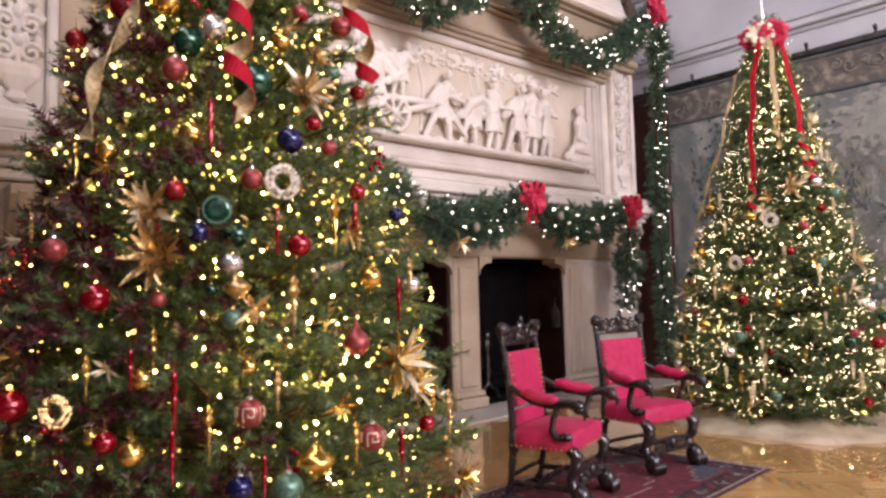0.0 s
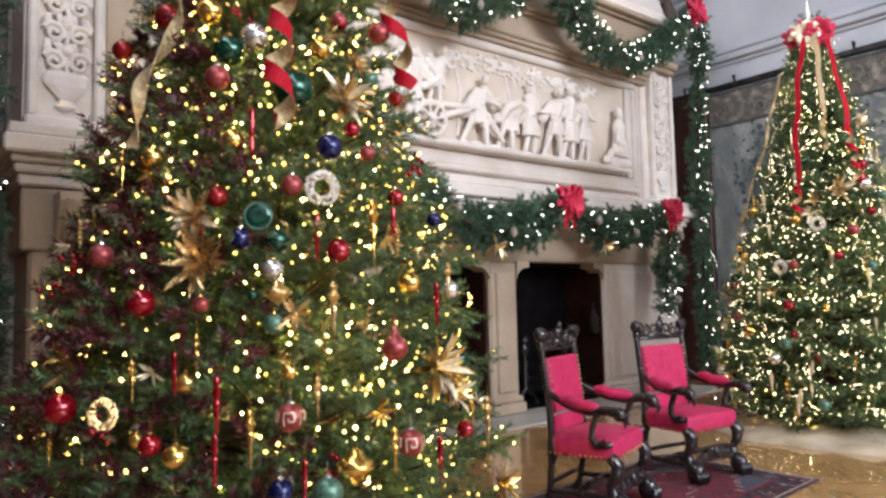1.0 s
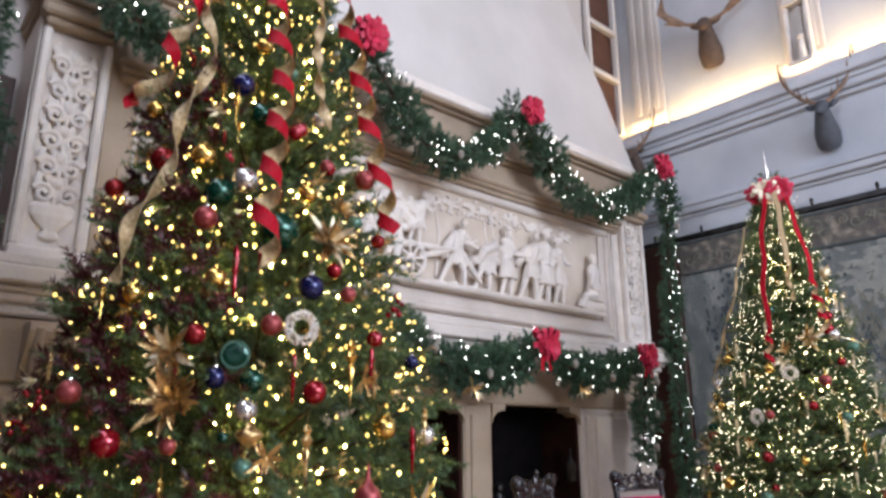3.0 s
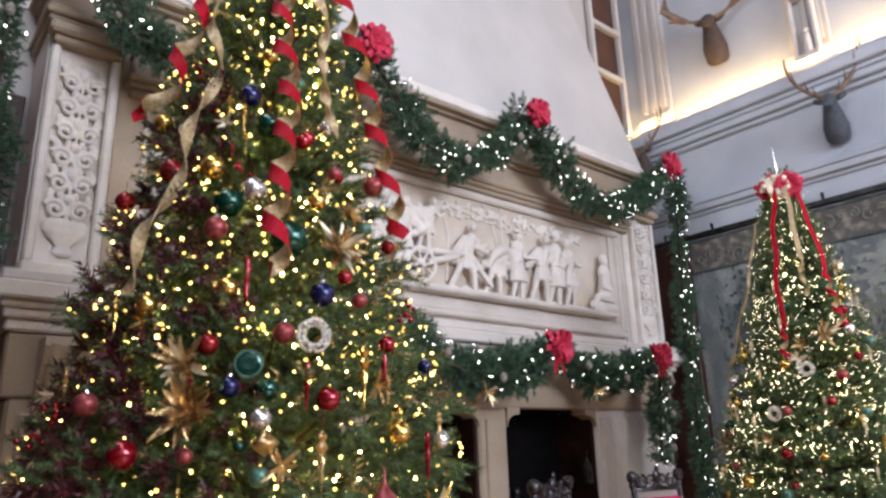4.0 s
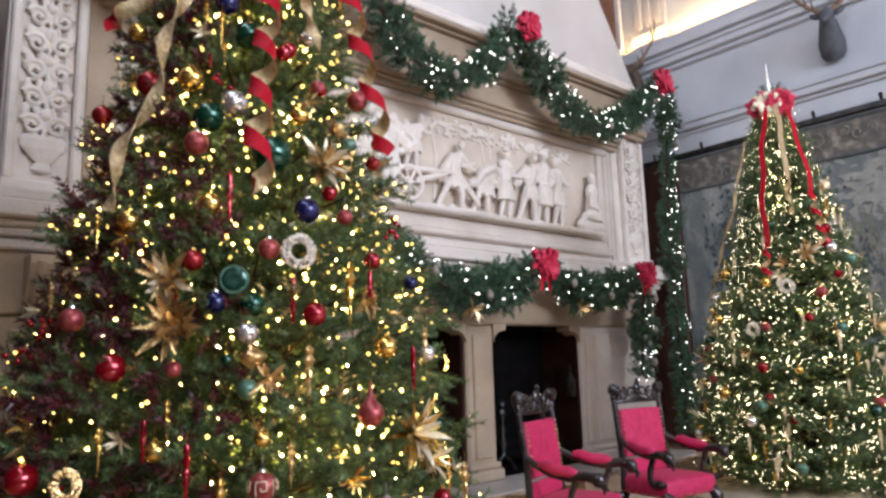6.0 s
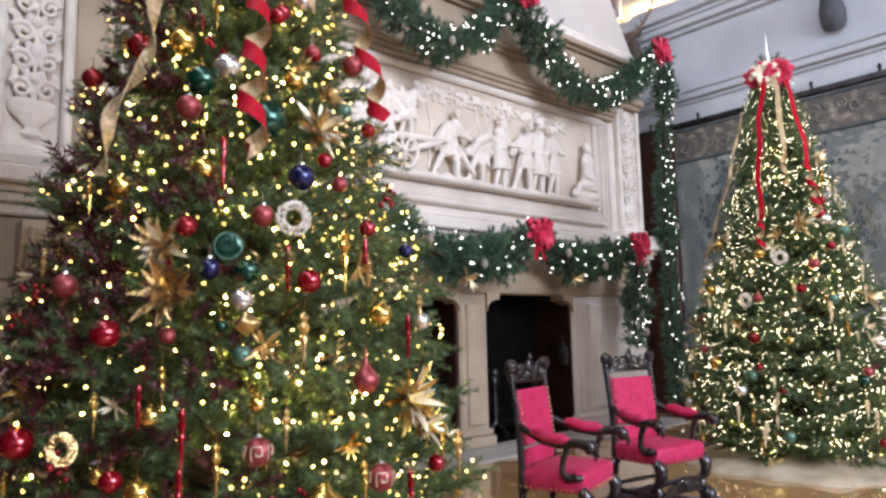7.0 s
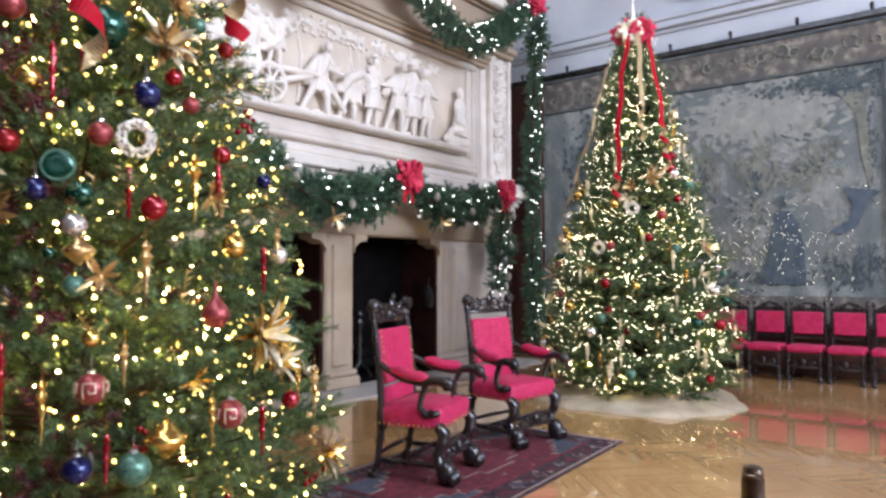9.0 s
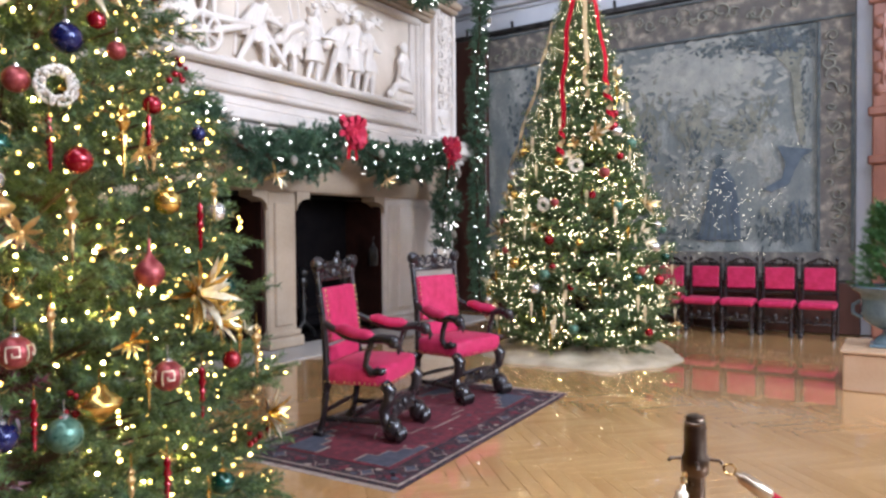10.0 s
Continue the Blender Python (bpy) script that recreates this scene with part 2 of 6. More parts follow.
# ---- mesh tools ----
class Geo:
    """Collects vertices and faces of one part."""

    def __init__(self, off=(0, 0, 0)):
        self.v, self.f, self.off = [], [], Vector(off)

    def add(self, verts, faces):
        k = len(self.v)
        self.v += [tuple(Vector(p) - self.off) for p in verts]
        self.f += [tuple(i + k for i in q) for q in faces]
        return self

    def box(self, lo, hi, b=0.008, m=None):
        lo, hi = Vector(lo), Vector(hi)
        c, h = (lo + hi) / 2, (hi - lo) / 2
        b = min(b, min(h) * 0.6)
        verts, idx = [], {}
        for sx in (-1, 1):
            for sy in (-1, 1):
                for sz in (-1, 1):
                    for a in range(3):
                        p = [sx * (h.x - b), sy * (h.y - b), sz * (h.z - b)]
                        p[a] += (sx, sy, sz)[a] * b
                        idx[sx, sy, sz, a] = len(verts)
                        verts.append(c + Vector(p))
        faces = []
        for a in range(3):
            o = [i for i in range(3) if i != a]
            for s in (-1, 1):
                q = []
                for u, w in ((-1, -1), (1, -1), (1, 1), (-1, 1)):
                    k = [0, 0, 0]
                    k[a], k[o[0]], k[o[1]] = s, u, w
                    q.append(idx[(*k, a)])
                faces.append(q if (s > 0) != (a == 1) else q[::-1])
        for a in range(3):
            o = [i for i in range(3) if i != a]
            for u in (-1, 1):
                for w in (-1, 1):
                    k0, k1 = [0, 0, 0], [0, 0, 0]
                    k0[a], k1[a] = -1, 1
                    for k in (k0, k1):
                        k[o[0]], k[o[1]] = u, w
                    faces.append([idx[(*k0, o[0])], idx[(*k1, o[0])], idx[(*k1, o[1])], idx[(*k0, o[1])]])
        for sx in (-1, 1):
            for sy in (-1, 1):
                for sz in (-1, 1):
                    faces.append([idx[sx, sy, sz, a] for a in range(3)])
        if m:
            verts = [m @ p for p in verts]
        return self.add(verts, faces)

    def lathe(self, profile, at=(0, 0, 0), n=16, m=None, wave=0.0, waves=8):
        verts, faces = [], []
        for r, z in profile:
            for i in range(n):
                a = 2 * math.pi * i / n
                k = r * (1 + wave * math.sin(waves * a))
                p = Vector((k * math.cos(a), k * math.sin(a), z))
                verts.append((m @ p if m else p) + Vector(at))
        for j in range(len(profile) - 1):
            for i in range(n):
                a, b = j * n + i, j * n + (i + 1) % n
                faces.append((a, b, b + n, a + n))
        faces.append(tuple(range(n))[::-1])
        faces.append(tuple(range((len(profile) - 1) * n, len(profile) * n)))
        return self.add(verts, faces)

    def tube(self, path, radii, n=8):
        path = [Vector(p) for p in path]
        if not isinstance(radii, (list, tuple)):
            radii = [radii] * len(path)
        verts, faces, side = [], [], None
        for i, p in enumerate(path):
            t = (path[min(i + 1, len(path) - 1)] - path[max(i - 1, 0)]).normalized()
            if side is None:
                side = t.orthogonal().normalized()
            side = (side - t * side.dot(t)).normalized()
            up = t.cross(side)
            for k in range(n):
                a = 2 * math.pi * k / n
                verts.append(p + (side * math.cos(a) + up * math.sin(a)) * radii[i])
        for j in range(len(path) - 1):
            for i in range(n):
                a, b = j * n + i, j * n + (i + 1) % n
                faces.append((a, b, b + n, a + n))
        faces.append(tuple(range(n))[::-1])
        faces.append(tuple(range((len(path) - 1) * n, len(path) * n)))
        return self.add(verts, faces)

    def ball(self, at, r, n=10, m=None):
        rad = r if isinstance(r, (list, tuple)) else (r, r, r)
        verts, faces = [], []
        rings = max(4, n // 2 + 1)
        for j in range(rings + 1):
            th = math.pi * j / rings
            for i in range(n):
                a = 2 * math.pi * i / n
                p = Vector((rad[0] * math.sin(th) * math.cos(a), rad[1] * math.sin(th) * math.sin(a), -rad[2] * math.cos(th)))
                verts.append((m @ p if m else p) + Vector(at))
        for j in range(rings):
            for i in range(n):
                a, b = j * n + i, j * n + (i + 1) % n
                faces.append((a, b, b + n, a + n))
        return self.add(verts, faces)

    def limb(self, p0, p1, r0, r1, n=8):
        p0, p1 = Vector(p0), Vector(p1)
        d = p1 - p0
        path = [p0 - d.normalized() * r0 * 0.7, p0, p0 + d * 0.5, p1, p1 + d.normalized() * r1 * 0.7]
        return self.tube(path, [r0 * 0.5, r0, (r0 + r1) * 0.52, r1, r1 * 0.5], n)

    def slab(self, outline, axis, lo, hi):
        """A flat polygon (u, v) pushed from lo to hi along axis."""
        order = {"x": lambda u, v, w: (w, u, v), "y": lambda u, v, w: (u, w, v), "z": lambda u, v, w: (u, v, w)}[axis]
        k = len(outline)
        verts = [order(u, v, lo) for u, v in outline] + [order(u, v, hi) for u, v in outline]
        faces = [tuple(range(k))[::-1], tuple(range(k, 2 * k))]
        faces += [(i, (i + 1) % k, k + (i + 1) % k, k + i) for i in range(k)]
        return self.add(verts, faces)

    def ob(self, name, mat, parent=None, label="", smooth=False):
        me = bpy.data.meshes.new(name)
        me.from_pydata(self.v, [], self.f)
        bm = bmesh.new()
        bm.from_mesh(me)
        bmesh.ops.recalc_face_normals(bm, faces=bm.faces)
        bm.to_mesh(me)
        bm.free()
        me.materials.append(mat)
        if smooth:
            me.shade_smooth()
            me.set_sharp_from_angle(angle=radians(50))
        o = new(name, me)
        o.parent = parent
        if label:
            o["label"] = label
        return o


def thing(name, loc, label, category, group="", kind=""):
    o = new(name)
    o.empty_display_size = 0.1
    o.location = loc
    return tagged(o, label, category, group, kind)


def cloud(name, tv, tf, mats, offs, mat, parent=None, smooth=False):
    """One mesh of many copies of a small template: mats (N,3,3), offs (N,3)."""
    tv, tf = np.asarray(tv, float), np.asarray(tf, int)
    n, k, s = len(offs), len(tv), tf.shape[1]
    v = (np.einsum("nij,kj->nki", np.asarray(mats), tv) + np.asarray(offs)[:, None, :]).reshape(-1, 3)
    f = (tf[None] + (np.arange(n) * k)[:, None, None]).reshape(-1)
    me = bpy.data.meshes.new(name)
    me.vertices.add(len(v))
    me.vertices.foreach_set("co", v.ravel().astype(np.float32))
    me.loops.add(len(f))
    me.loops.foreach_set("vertex_index", f.astype(np.int32))
    me.polygons.add(len(f) // s)
    me.polygons.foreach_set("loop_start", (np.arange(len(f) // s) * s).astype(np.int32))
    me.update(calc_edges=True)
    me.materials.append(mat)
    if smooth:
        me.shade_smooth()
    else:
        me.shade_flat()
    o = new(name, me)
    o.parent = parent
    o["kind"] = "stuff"
    return o


def frames_from(d, rng, size):
    """Rotations that take x to the directions d (N,3), rolled at random, scaled by size (N,)."""
    d = d / np.linalg.norm(d, axis=1)[:, None]
    r = rng.normal(size=d.shape)
    y = np.cross(d, r)
    y /= np.linalg.norm(y, axis=1)[:, None]
    z = np.cross(d, y)
    return np.stack([d, y, z], axis=2) * np.asarray(size)[:, None, None]


def sprig(needles, length, needle, width, seed, spread=0.9):
    """A twig along x with needles all round: triangles."""
    g = np.random.default_rng(seed)
    v, f = [], []
    for i in range(needles):
        s = length * (0.04 + 0.96 * i / needles)
        a = i * 2.4 + g.uniform(-0.4, 0.4)
        out = np.array([spread * g.uniform(0.6, 1.1), math.cos(a), math.sin(a)])
        out /= np.linalg.norm(out)
        side = np.cross(out, g.normal(size=3))
        side /= np.linalg.norm(side)
        ln = needle * g.uniform(0.75, 1.15) * (1.0 - 0.25 * s / length)
        p = np.array([s, 0, 0])
        k = len(v)
        v += [p - side * width / 2, p + side * width / 2, p + out * ln]
        f.append((k, k + 1, k + 2))
    k = len(v)
    for a in (0, 2.1, 4.2):
        v += [np.array([0, 0.003 * math.cos(a), 0.003 * math.sin(a)])]
    v += [np.array([length, 0, 0])]
    f += [(k, k + 1, k + 3), (k + 1, k + 2, k + 3), (k + 2, k, k + 3)]
    return np.array(v), np.array(f)


OCT = (np.array([(1, 0, 0), (-1, 0, 0), (0, 1, 0), (0, -1, 0), (0, 0, 1), (0, 0, -1)], float),
       np.array([(0, 2, 4), (2, 1, 4), (1, 3, 4), (3, 0, 4), (2, 0, 5), (1, 2, 5), (3, 1, 5), (0, 3, 5)]))


def ball_template(n=8):
    g = Geo().ball((0, 0, 0), 1.0, n)
    v = [np.array(p) for p in g.v]
    return np.array(v), np.array([q for q in g.f])


BULBV, BULBF = ball_template(6)


def bulbs(name, pts, r, mat, parent):
    pts = np.asarray(pts)
    m = np.eye(3)[None] * (r * np.random.default_rng(len(pts)).uniform(0.5, 1.15, len(pts)))[:, None, None]
    return cloud(name, BULBV, BULBF, m, pts, mat, parent)

# ---- the room ----
def wall(name, lo, hi, mat, label):
    return tagged(Geo().box(lo, hi, 0.004).ob(name, mat), label, "wall", kind="structure")


wall("wall_north", (-1.3, 7.4, 0), (11.9, 7.7, 13.0), PLASTER, "pale plastered stone wall behind the chimneypiece")
wall("wall_east", (11.6, -12.9, 0), (11.9, 7.4, 13.0), GREYSTONE, "grey stone wall with a tapestry and hunting trophies")


def window_wall(name, axis, at, lo, hi, centres, z0, z1, label):
    """A thick wall with tall openings, each 2.4 wide."""
    g = Geo()
    cuts = [lo] + [c + s * 1.2 for c in centres for s in (-1, 1)] + [hi]

    def put(a, b, low, high):
        nonlocal g
        if axis == "y":
            g.box((a, at - 0.4, low), (b, at, high), 0.004)
        else:
            g.box((at - 0.4, a, low), (at, b, high), 0.004)
    put(lo, hi, z0 - 0.4, z0)
    put(lo, hi, z1, 13.0)
    for i in range(0, len(cuts), 2):
        put(cuts[i], cuts[i + 1], z0, z1)
    body = tagged(g.ob(name, PLASTER), label, "wall", kind="structure")
    # lower wall out of view, kept dark so it bounces little light
    g = Geo()
    put(lo, hi, 0, z0 - 0.402)
    tagged(g.ob(name + "_dado", PANEL), "unseen dark lower wall, added to cut bounced light", "panelling", kind="structure")
    return body


window_wall("wall_south", "y", -12.5, -1.3, 11.9, (2.2, 5.4, 8.6), 4.4, 9.6, "plastered wall with tall high window openings")
window_wall("wall_west", "x", -0.9, -12.5, 7.4, (-8.5, -4.5, -0.5, 3.5), 7.6, 11.6, "plastered wall with high clerestory window openings")
tagged(Geo().box((-1.3, -12.9, 13.0), (12, 7.8, 13.3)).ob("ceiling", SHUTTER), "dark timber ceiling high above the hall", "ceiling", kind="structure")
floor = tagged(Geo().box((-1.3, -12.9, -0.3), (12, 7.8, -0.014), 0.002).ob("floor", OAK), "polished honey-coloured oak herringbone parquet floor", "floor", kind="structure")

# mouldings of the east wall
def moulding(name, steps, mat, label, y0=-12.5, y1=7.4):
    g = Geo()
    for z0, z1, out in steps:
        g.box((11.6 - out, y0, z0), (11.6, y1, z1), 0.02)
    return tagged(g.ob(name, mat), label, "moulding", kind="structure")


moulding("trim_ledge", ((6.82, 6.90, 0.10), (6.903, 7.02, 0.20), (7.023, 7.10, 0.24), (7.103, 7.30, 0.34), (7.303, 7.36, 0.30)), GREYSTONE, "moulded grey stone ledge hiding a warm cove light")
moulding("trim_stringcourse", ((5.50, 5.56, 0.05), (5.563, 5.68, 0.13), (5.683, 5.74, 0.16), (5.743, 5.80, 0.09)), GREYSTONE, "moulded grey stone string course above the tapestry")
rail = thing("hanging_rail", (11.55, 3.4, 5.14), "dark iron tapestry rail with small hooks", "rail")
Geo((11.55, 3.4, 5.14)).box((11.50, -0.2, 5.08), (11.598, 7.35, 5.17), 0.01).ob("bar", IRON, rail)
for k in range(8):
    y = 0.2 + k * 0.95
    Geo((11.55, 3.4, 5.14)).limb((11.52, y, 5.17), (11.5, y, 5.26), 0.02, 0.03).ob("hook", IRON, rail)

# stone pilasters above the ledge
def upper_pilaster(y, w):
    p = thing("wall_pilaster", (11.6, y, 7.37), "fluted pale stone pilaster above the ledge", "pilaster", "upper pilasters")
    Geo().box((-0.16, -w / 2, 0), (-0.002, w / 2, 0.35), 0.02).ob("base", PLASTER, p)
    Geo().box((-0.10, -w / 2 + 0.04, 0.352), (-0.002, w / 2 - 0.04, 5.6), 0.01).ob("shaft", PLASTER, p)
    for s in (-1, 0, 1):
        Geo().box((-0.14, s * w * 0.27 - 0.05, 0.45), (-0.102, s * w * 0.27 + 0.05, 5.5), 0.015).ob("rib", PLASTER, p)
    return p


upper_pilaster(6.72, 0.75)
niche = upper_pilaster(3.75, 0.72)
niche["label"] = "pale stone pilaster with a small carved niche"
ng = Geo()
ng.box((-0.34, -0.2, 0.15), (-0.142, 0.2, 0.22), 0.01)
ng.slab([(-0.2, 1.3), (0, 1.75), (0.2, 1.3)], "x", -0.3, -0.142)
for s in (-1, 1):
    ng.box((-0.26, s * 0.17 - 0.03, 0.222), (-0.142, s * 0.17 + 0.03, 1.298), 0.01)
ng.ob("niche_frame", CARVED, niche)
upper_pilaster(0.6, 0.72)
tagged(Geo().limb((11.35, 3.72, 7.6), (11.35, 3.72, 7.95), 0.07, 0.05).ball((11.35, 3.72, 8.03), 0.05).ob("statuette", CARVED, smooth=True), "small pale stone figure standing in a wall niche", "statue")

# recess beside the chimneypiece
tagged(Geo().box((10.75, 7.30, 0), (11.598, 7.398, 5.0), 0.01).ob("trim_recess_panel", PANEL), "dark red-brown panel in the recess", "panelling", kind="structure")
# on the left the dark colour stands for shade on the recessed wall
tagged(Geo().box((-0.898, 7.30, 0), (1.02, 7.398, 5.0), 0.01).ob("trim_recess_panel", PANEL), "dark red-brown panel in the recess", "panelling", kind="structure")
for k in range(3):
    z = 0.25 + k * 1.6
    tagged(Geo().box((10.85, 7.27, z), (11.5, 7.302, z + 1.4), 0.02).ob("trim_raised_panel", PANEL), "raised red-brown wood panel", "panelling", kind="structure")
tagged(Geo().box((11.46, 6.44, 0), (11.598, 7.298, 5.06), 0.01).ob("trim_corner_panel", PANEL), "dark red-brown wood panelling in the corner", "panelling", kind="structure")
tagged(Geo().box((11.47, 0.5, 0), (11.598, 6.438, 0.72), 0.01).ob("trim_dado", PANEL), "dark wood dado below the tapestry", "panelling", kind="structure")
w1 = thing("window_1", (10.95, 7.4, 7.4), "dark unglazed timber window high in the wall", "window", kind="structure")
Geo((10.95, 7.4, 7.4)).box((10.5, 7.36, 7.6), (11.3, 7.398, 12.0), 0.01).ob("shutter", SHUTTER, w1)
for z in (8.6, 9.7, 10.8):
    Geo((10.95, 7.4, 7.4)).box((10.45, 7.22, z), (11.35, 7.36, z + 0.12), 0.02).ob("rail", PLASTER, w1)
for x in (10.44, 11.34):
    Geo((10.95, 7.4, 7.4)).box((x - 0.05, 7.24, 7.5), (x + 0.05, 7.36, 12.1), 0.02).ob("stile", PLASTER, w1)

# carved oak screen beyond the tapestry
screen = thing("oak_screen", (11.5, -1.2, 0), "carved red-brown oak screen beside the tapestry", "panelling")
so = (11.5, -1.2, 0)
Geo(so).box((11.50, -3.0, 0), (11.598, 0.36, 5.4), 0.01).ob("back_panel", REDWOOD, screen)
for y in (0.24, -0.75, -1.8):
    post = Geo(so).box((11.34, y - 0.13, 0), (11.498, y + 0.13, 5.3), 0.02).ob("post", REDWOOD, screen)
    for z in (0.4, 2.35, 3.0, 4.5):
        Geo(so).box((11.29, y - 0.18, z), (11.42, y + 0.18, z + 0.12), 0.02).ob("collar", REDWOOD, post)
    cg = Geo(so)
    for k in range(7):
        cg.ball((11.335, y + 0.05 * (-1) ** k, 3.35 + k * 0.15), (0.03, 0.07, 0.095), 8)
    cg.tube([(11.34, y, 3.3), (11.34, y, 4.35)], 0.03, 8)
    cg.ob("carving", REDWOOD, post, smooth=True)
for z in (2.5, 4.6):
    Geo(so).box((11.40, -3.0, z), (11.499, 0.10, z + 0.2), 0.02).ob("cross_rail", REDWOOD, screen)


# ---- the chimneypiece ----
FO = (5.9, 6.6, 0)
fire = thing("fireplace", FO, "monumental pale limestone triple fireplace with a carved frieze", "fireplace")
OPEN = ((2.38, 4.07), (4.61, 6.30), (6.84, 8.64))
tagged(Geo().box((1.0, 5.9, -0.012), (10.8, 7.39, 0.018), 0.006).ob("trim_hearth", HEARTH), "worn grey stone hearth slab", "hearth", kind="structure")


def pier(x0, x1, name):
    g = Geo(FO)
    g.box((x0, 6.62, 0.02), (x1, 7.39, 2.02), 0.03)
    # piers left of the last opening get the limestone with shade in its colour
    skin = WARMSHADE if x0 < 8.0 else STONE
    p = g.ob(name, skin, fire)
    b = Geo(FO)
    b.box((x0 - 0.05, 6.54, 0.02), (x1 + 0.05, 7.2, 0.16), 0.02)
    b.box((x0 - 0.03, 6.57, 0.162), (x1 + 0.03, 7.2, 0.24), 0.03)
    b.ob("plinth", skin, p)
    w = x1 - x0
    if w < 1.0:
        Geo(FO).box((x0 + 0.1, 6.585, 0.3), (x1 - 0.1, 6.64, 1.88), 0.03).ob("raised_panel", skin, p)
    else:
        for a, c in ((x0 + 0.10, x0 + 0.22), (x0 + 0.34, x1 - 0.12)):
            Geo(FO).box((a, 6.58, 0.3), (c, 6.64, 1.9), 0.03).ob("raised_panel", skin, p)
    return p


pier(1.12, 2.36, "pier")
pier(4.09, 4.59, "pillar")
pier(6.32, 6.82, "pillar")
pier(8.66, 10.62, "pier")
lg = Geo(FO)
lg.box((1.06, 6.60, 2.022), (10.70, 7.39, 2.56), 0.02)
lintel = lg.ob("lintel", WARMSHADE, fire)
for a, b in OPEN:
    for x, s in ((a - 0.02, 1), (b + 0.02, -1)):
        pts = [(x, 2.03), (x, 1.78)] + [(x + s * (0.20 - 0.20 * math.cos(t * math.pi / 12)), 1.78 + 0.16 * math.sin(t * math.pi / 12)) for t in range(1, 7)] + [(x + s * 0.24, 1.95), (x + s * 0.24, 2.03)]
        Geo(FO).slab(pts, "y", 6.61, 6.86).ob("corbel", WARMSHADE, lintel)
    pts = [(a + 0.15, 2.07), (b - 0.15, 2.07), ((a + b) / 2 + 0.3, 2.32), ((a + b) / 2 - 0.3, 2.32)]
    Geo(FO).slab(pts, "y", 6.585, 6.602).ob("lintel_panel", WARMSHADE, lintel)
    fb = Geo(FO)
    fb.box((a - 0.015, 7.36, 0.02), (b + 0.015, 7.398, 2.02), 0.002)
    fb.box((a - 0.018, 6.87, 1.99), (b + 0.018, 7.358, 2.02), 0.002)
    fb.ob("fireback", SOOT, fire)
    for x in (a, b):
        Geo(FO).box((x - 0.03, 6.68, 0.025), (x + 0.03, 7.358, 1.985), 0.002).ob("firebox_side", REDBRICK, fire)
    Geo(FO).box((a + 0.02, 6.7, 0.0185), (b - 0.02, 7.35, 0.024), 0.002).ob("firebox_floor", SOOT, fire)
# consoles under the ends of the mantel
for x in (1.5,):
    prof = [(6.605, 2.5), (6.32, 2.5), (6.31, 2.42), (6.36, 2.3), (6.44, 2.18), (6.52, 2.02), (6.56, 1.84), (6.55, 1.72), (6.605, 1.66)]
    con = Geo(FO).slab(prof, "x", x - 0.2, x + 0.2).ob("console", WARMSHADE, fire)
    for s in (-0.12, 0, 0.12):
        Geo(FO).tube([(x + s, 6.33, 2.45), (x + s, 6.38, 2.28), (x + s, 6.53, 1.98), (x + s, 6.56, 1.74)], [0.045, 0.045, 0.035, 0.03]).ob("flute", WARMSHADE, con, smooth=True)


def courses(name, steps, x0, x1, mat, parent):
    hold = None
    for z0, z1, out in steps:
        o = Geo(FO).box((x0 - out * 0.6, 6.6 - out, z0), (x1 + out * 0.6, 7.39, z1), 0.018).ob(name if hold is None else "course", mat, hold or parent)
        hold = hold or o
    return hold


courses("mantel_shelf", ((2.562, 2.66, 0.06), (2.662, 2.74, 0.12), (2.742, 2.80, 0.17), (2.802, 2.95, 0.27), (2.952, 3.05, 0.22)), 1.06, 10.70, STONE, fire)
over = Geo(FO).box((1.06, 6.66, 3.052), (10.70, 7.39, 5.48), 0.01).ob("overmantel", CARVED, fire)
frame_parts = (((2.10, 6.55, 3.15), (9.598, 6.658, 3.235)), ((2.20, 6.45, 3.428), (9.27, 6.658, 3.498)),
               ((2.05, 6.56, 4.84), (9.598, 6.658, 4.95)), ((2.05, 6.57, 3.237), (2.148, 6.658, 4.838)), ((9.50, 6.57, 3.237), (9.598, 6.658, 4.838)),
               ((2.15, 6.60, 3.40), (2.28, 6.658, 4.838)), ((9.36, 6.60, 3.40), (9.498, 6.658, 4.838)))
# splayed fillet between the frame and the ledge
Geo(FO).slab([(6.658, 3.238), (6.575, 3.238), (6.585, 3.27), (6.635, 3.40), (6.658, 3.424)], "x", 2.15, 9.498).ob("sill_fillet", STONE, over)
for q in (9.66, 9.76):
    Geo(FO).box((q, 6.61, 3.10), (q + 0.07, 6.658, 4.95), 0.02).ob("frame_moulding", STONE, over)
# darker strip painted in for the shade of the deep recess
Geo(FO).box((1.71, 6.645, 3.06), (1.99, 6.66, 5.46), 0.004).ob("recess_panel", WARMSHADE, over)
for lo, hi in frame_parts:
    Geo(FO).box(lo, hi, 0.03).ob("frame_moulding", STONE, over)
courses("architrave", ((4.962, 5.03, 0.05), (5.032, 5.09, 0.09), (5.092, 5.16, 0.12), (5.162, 5.48, 0.03)), 1.82, 9.86, WARMSHADE, fire)
courses("entablature", ((5.482, 5.54, 0.08), (5.542, 5.60, 0.13), (5.602, 5.66, 0.09), (5.662, 5.94, 0.05), (5.942, 5.98, 0.12), (5.982, 6.038, 0.22)), 1.06, 10.60, WARMSHADE, fire)
hood = Geo(FO)
for z0, z1, out in ((6.04, 6.10, 0.12), (6.102, 6.17, 0.07), (6.172, 6.25, 0.03)):
    hood.box((1.42 - out, 6.49 - out, z0), (10.40 + out, 7.39, z1), 0.018)
hood.ob("hood_base", CARVED, fire)
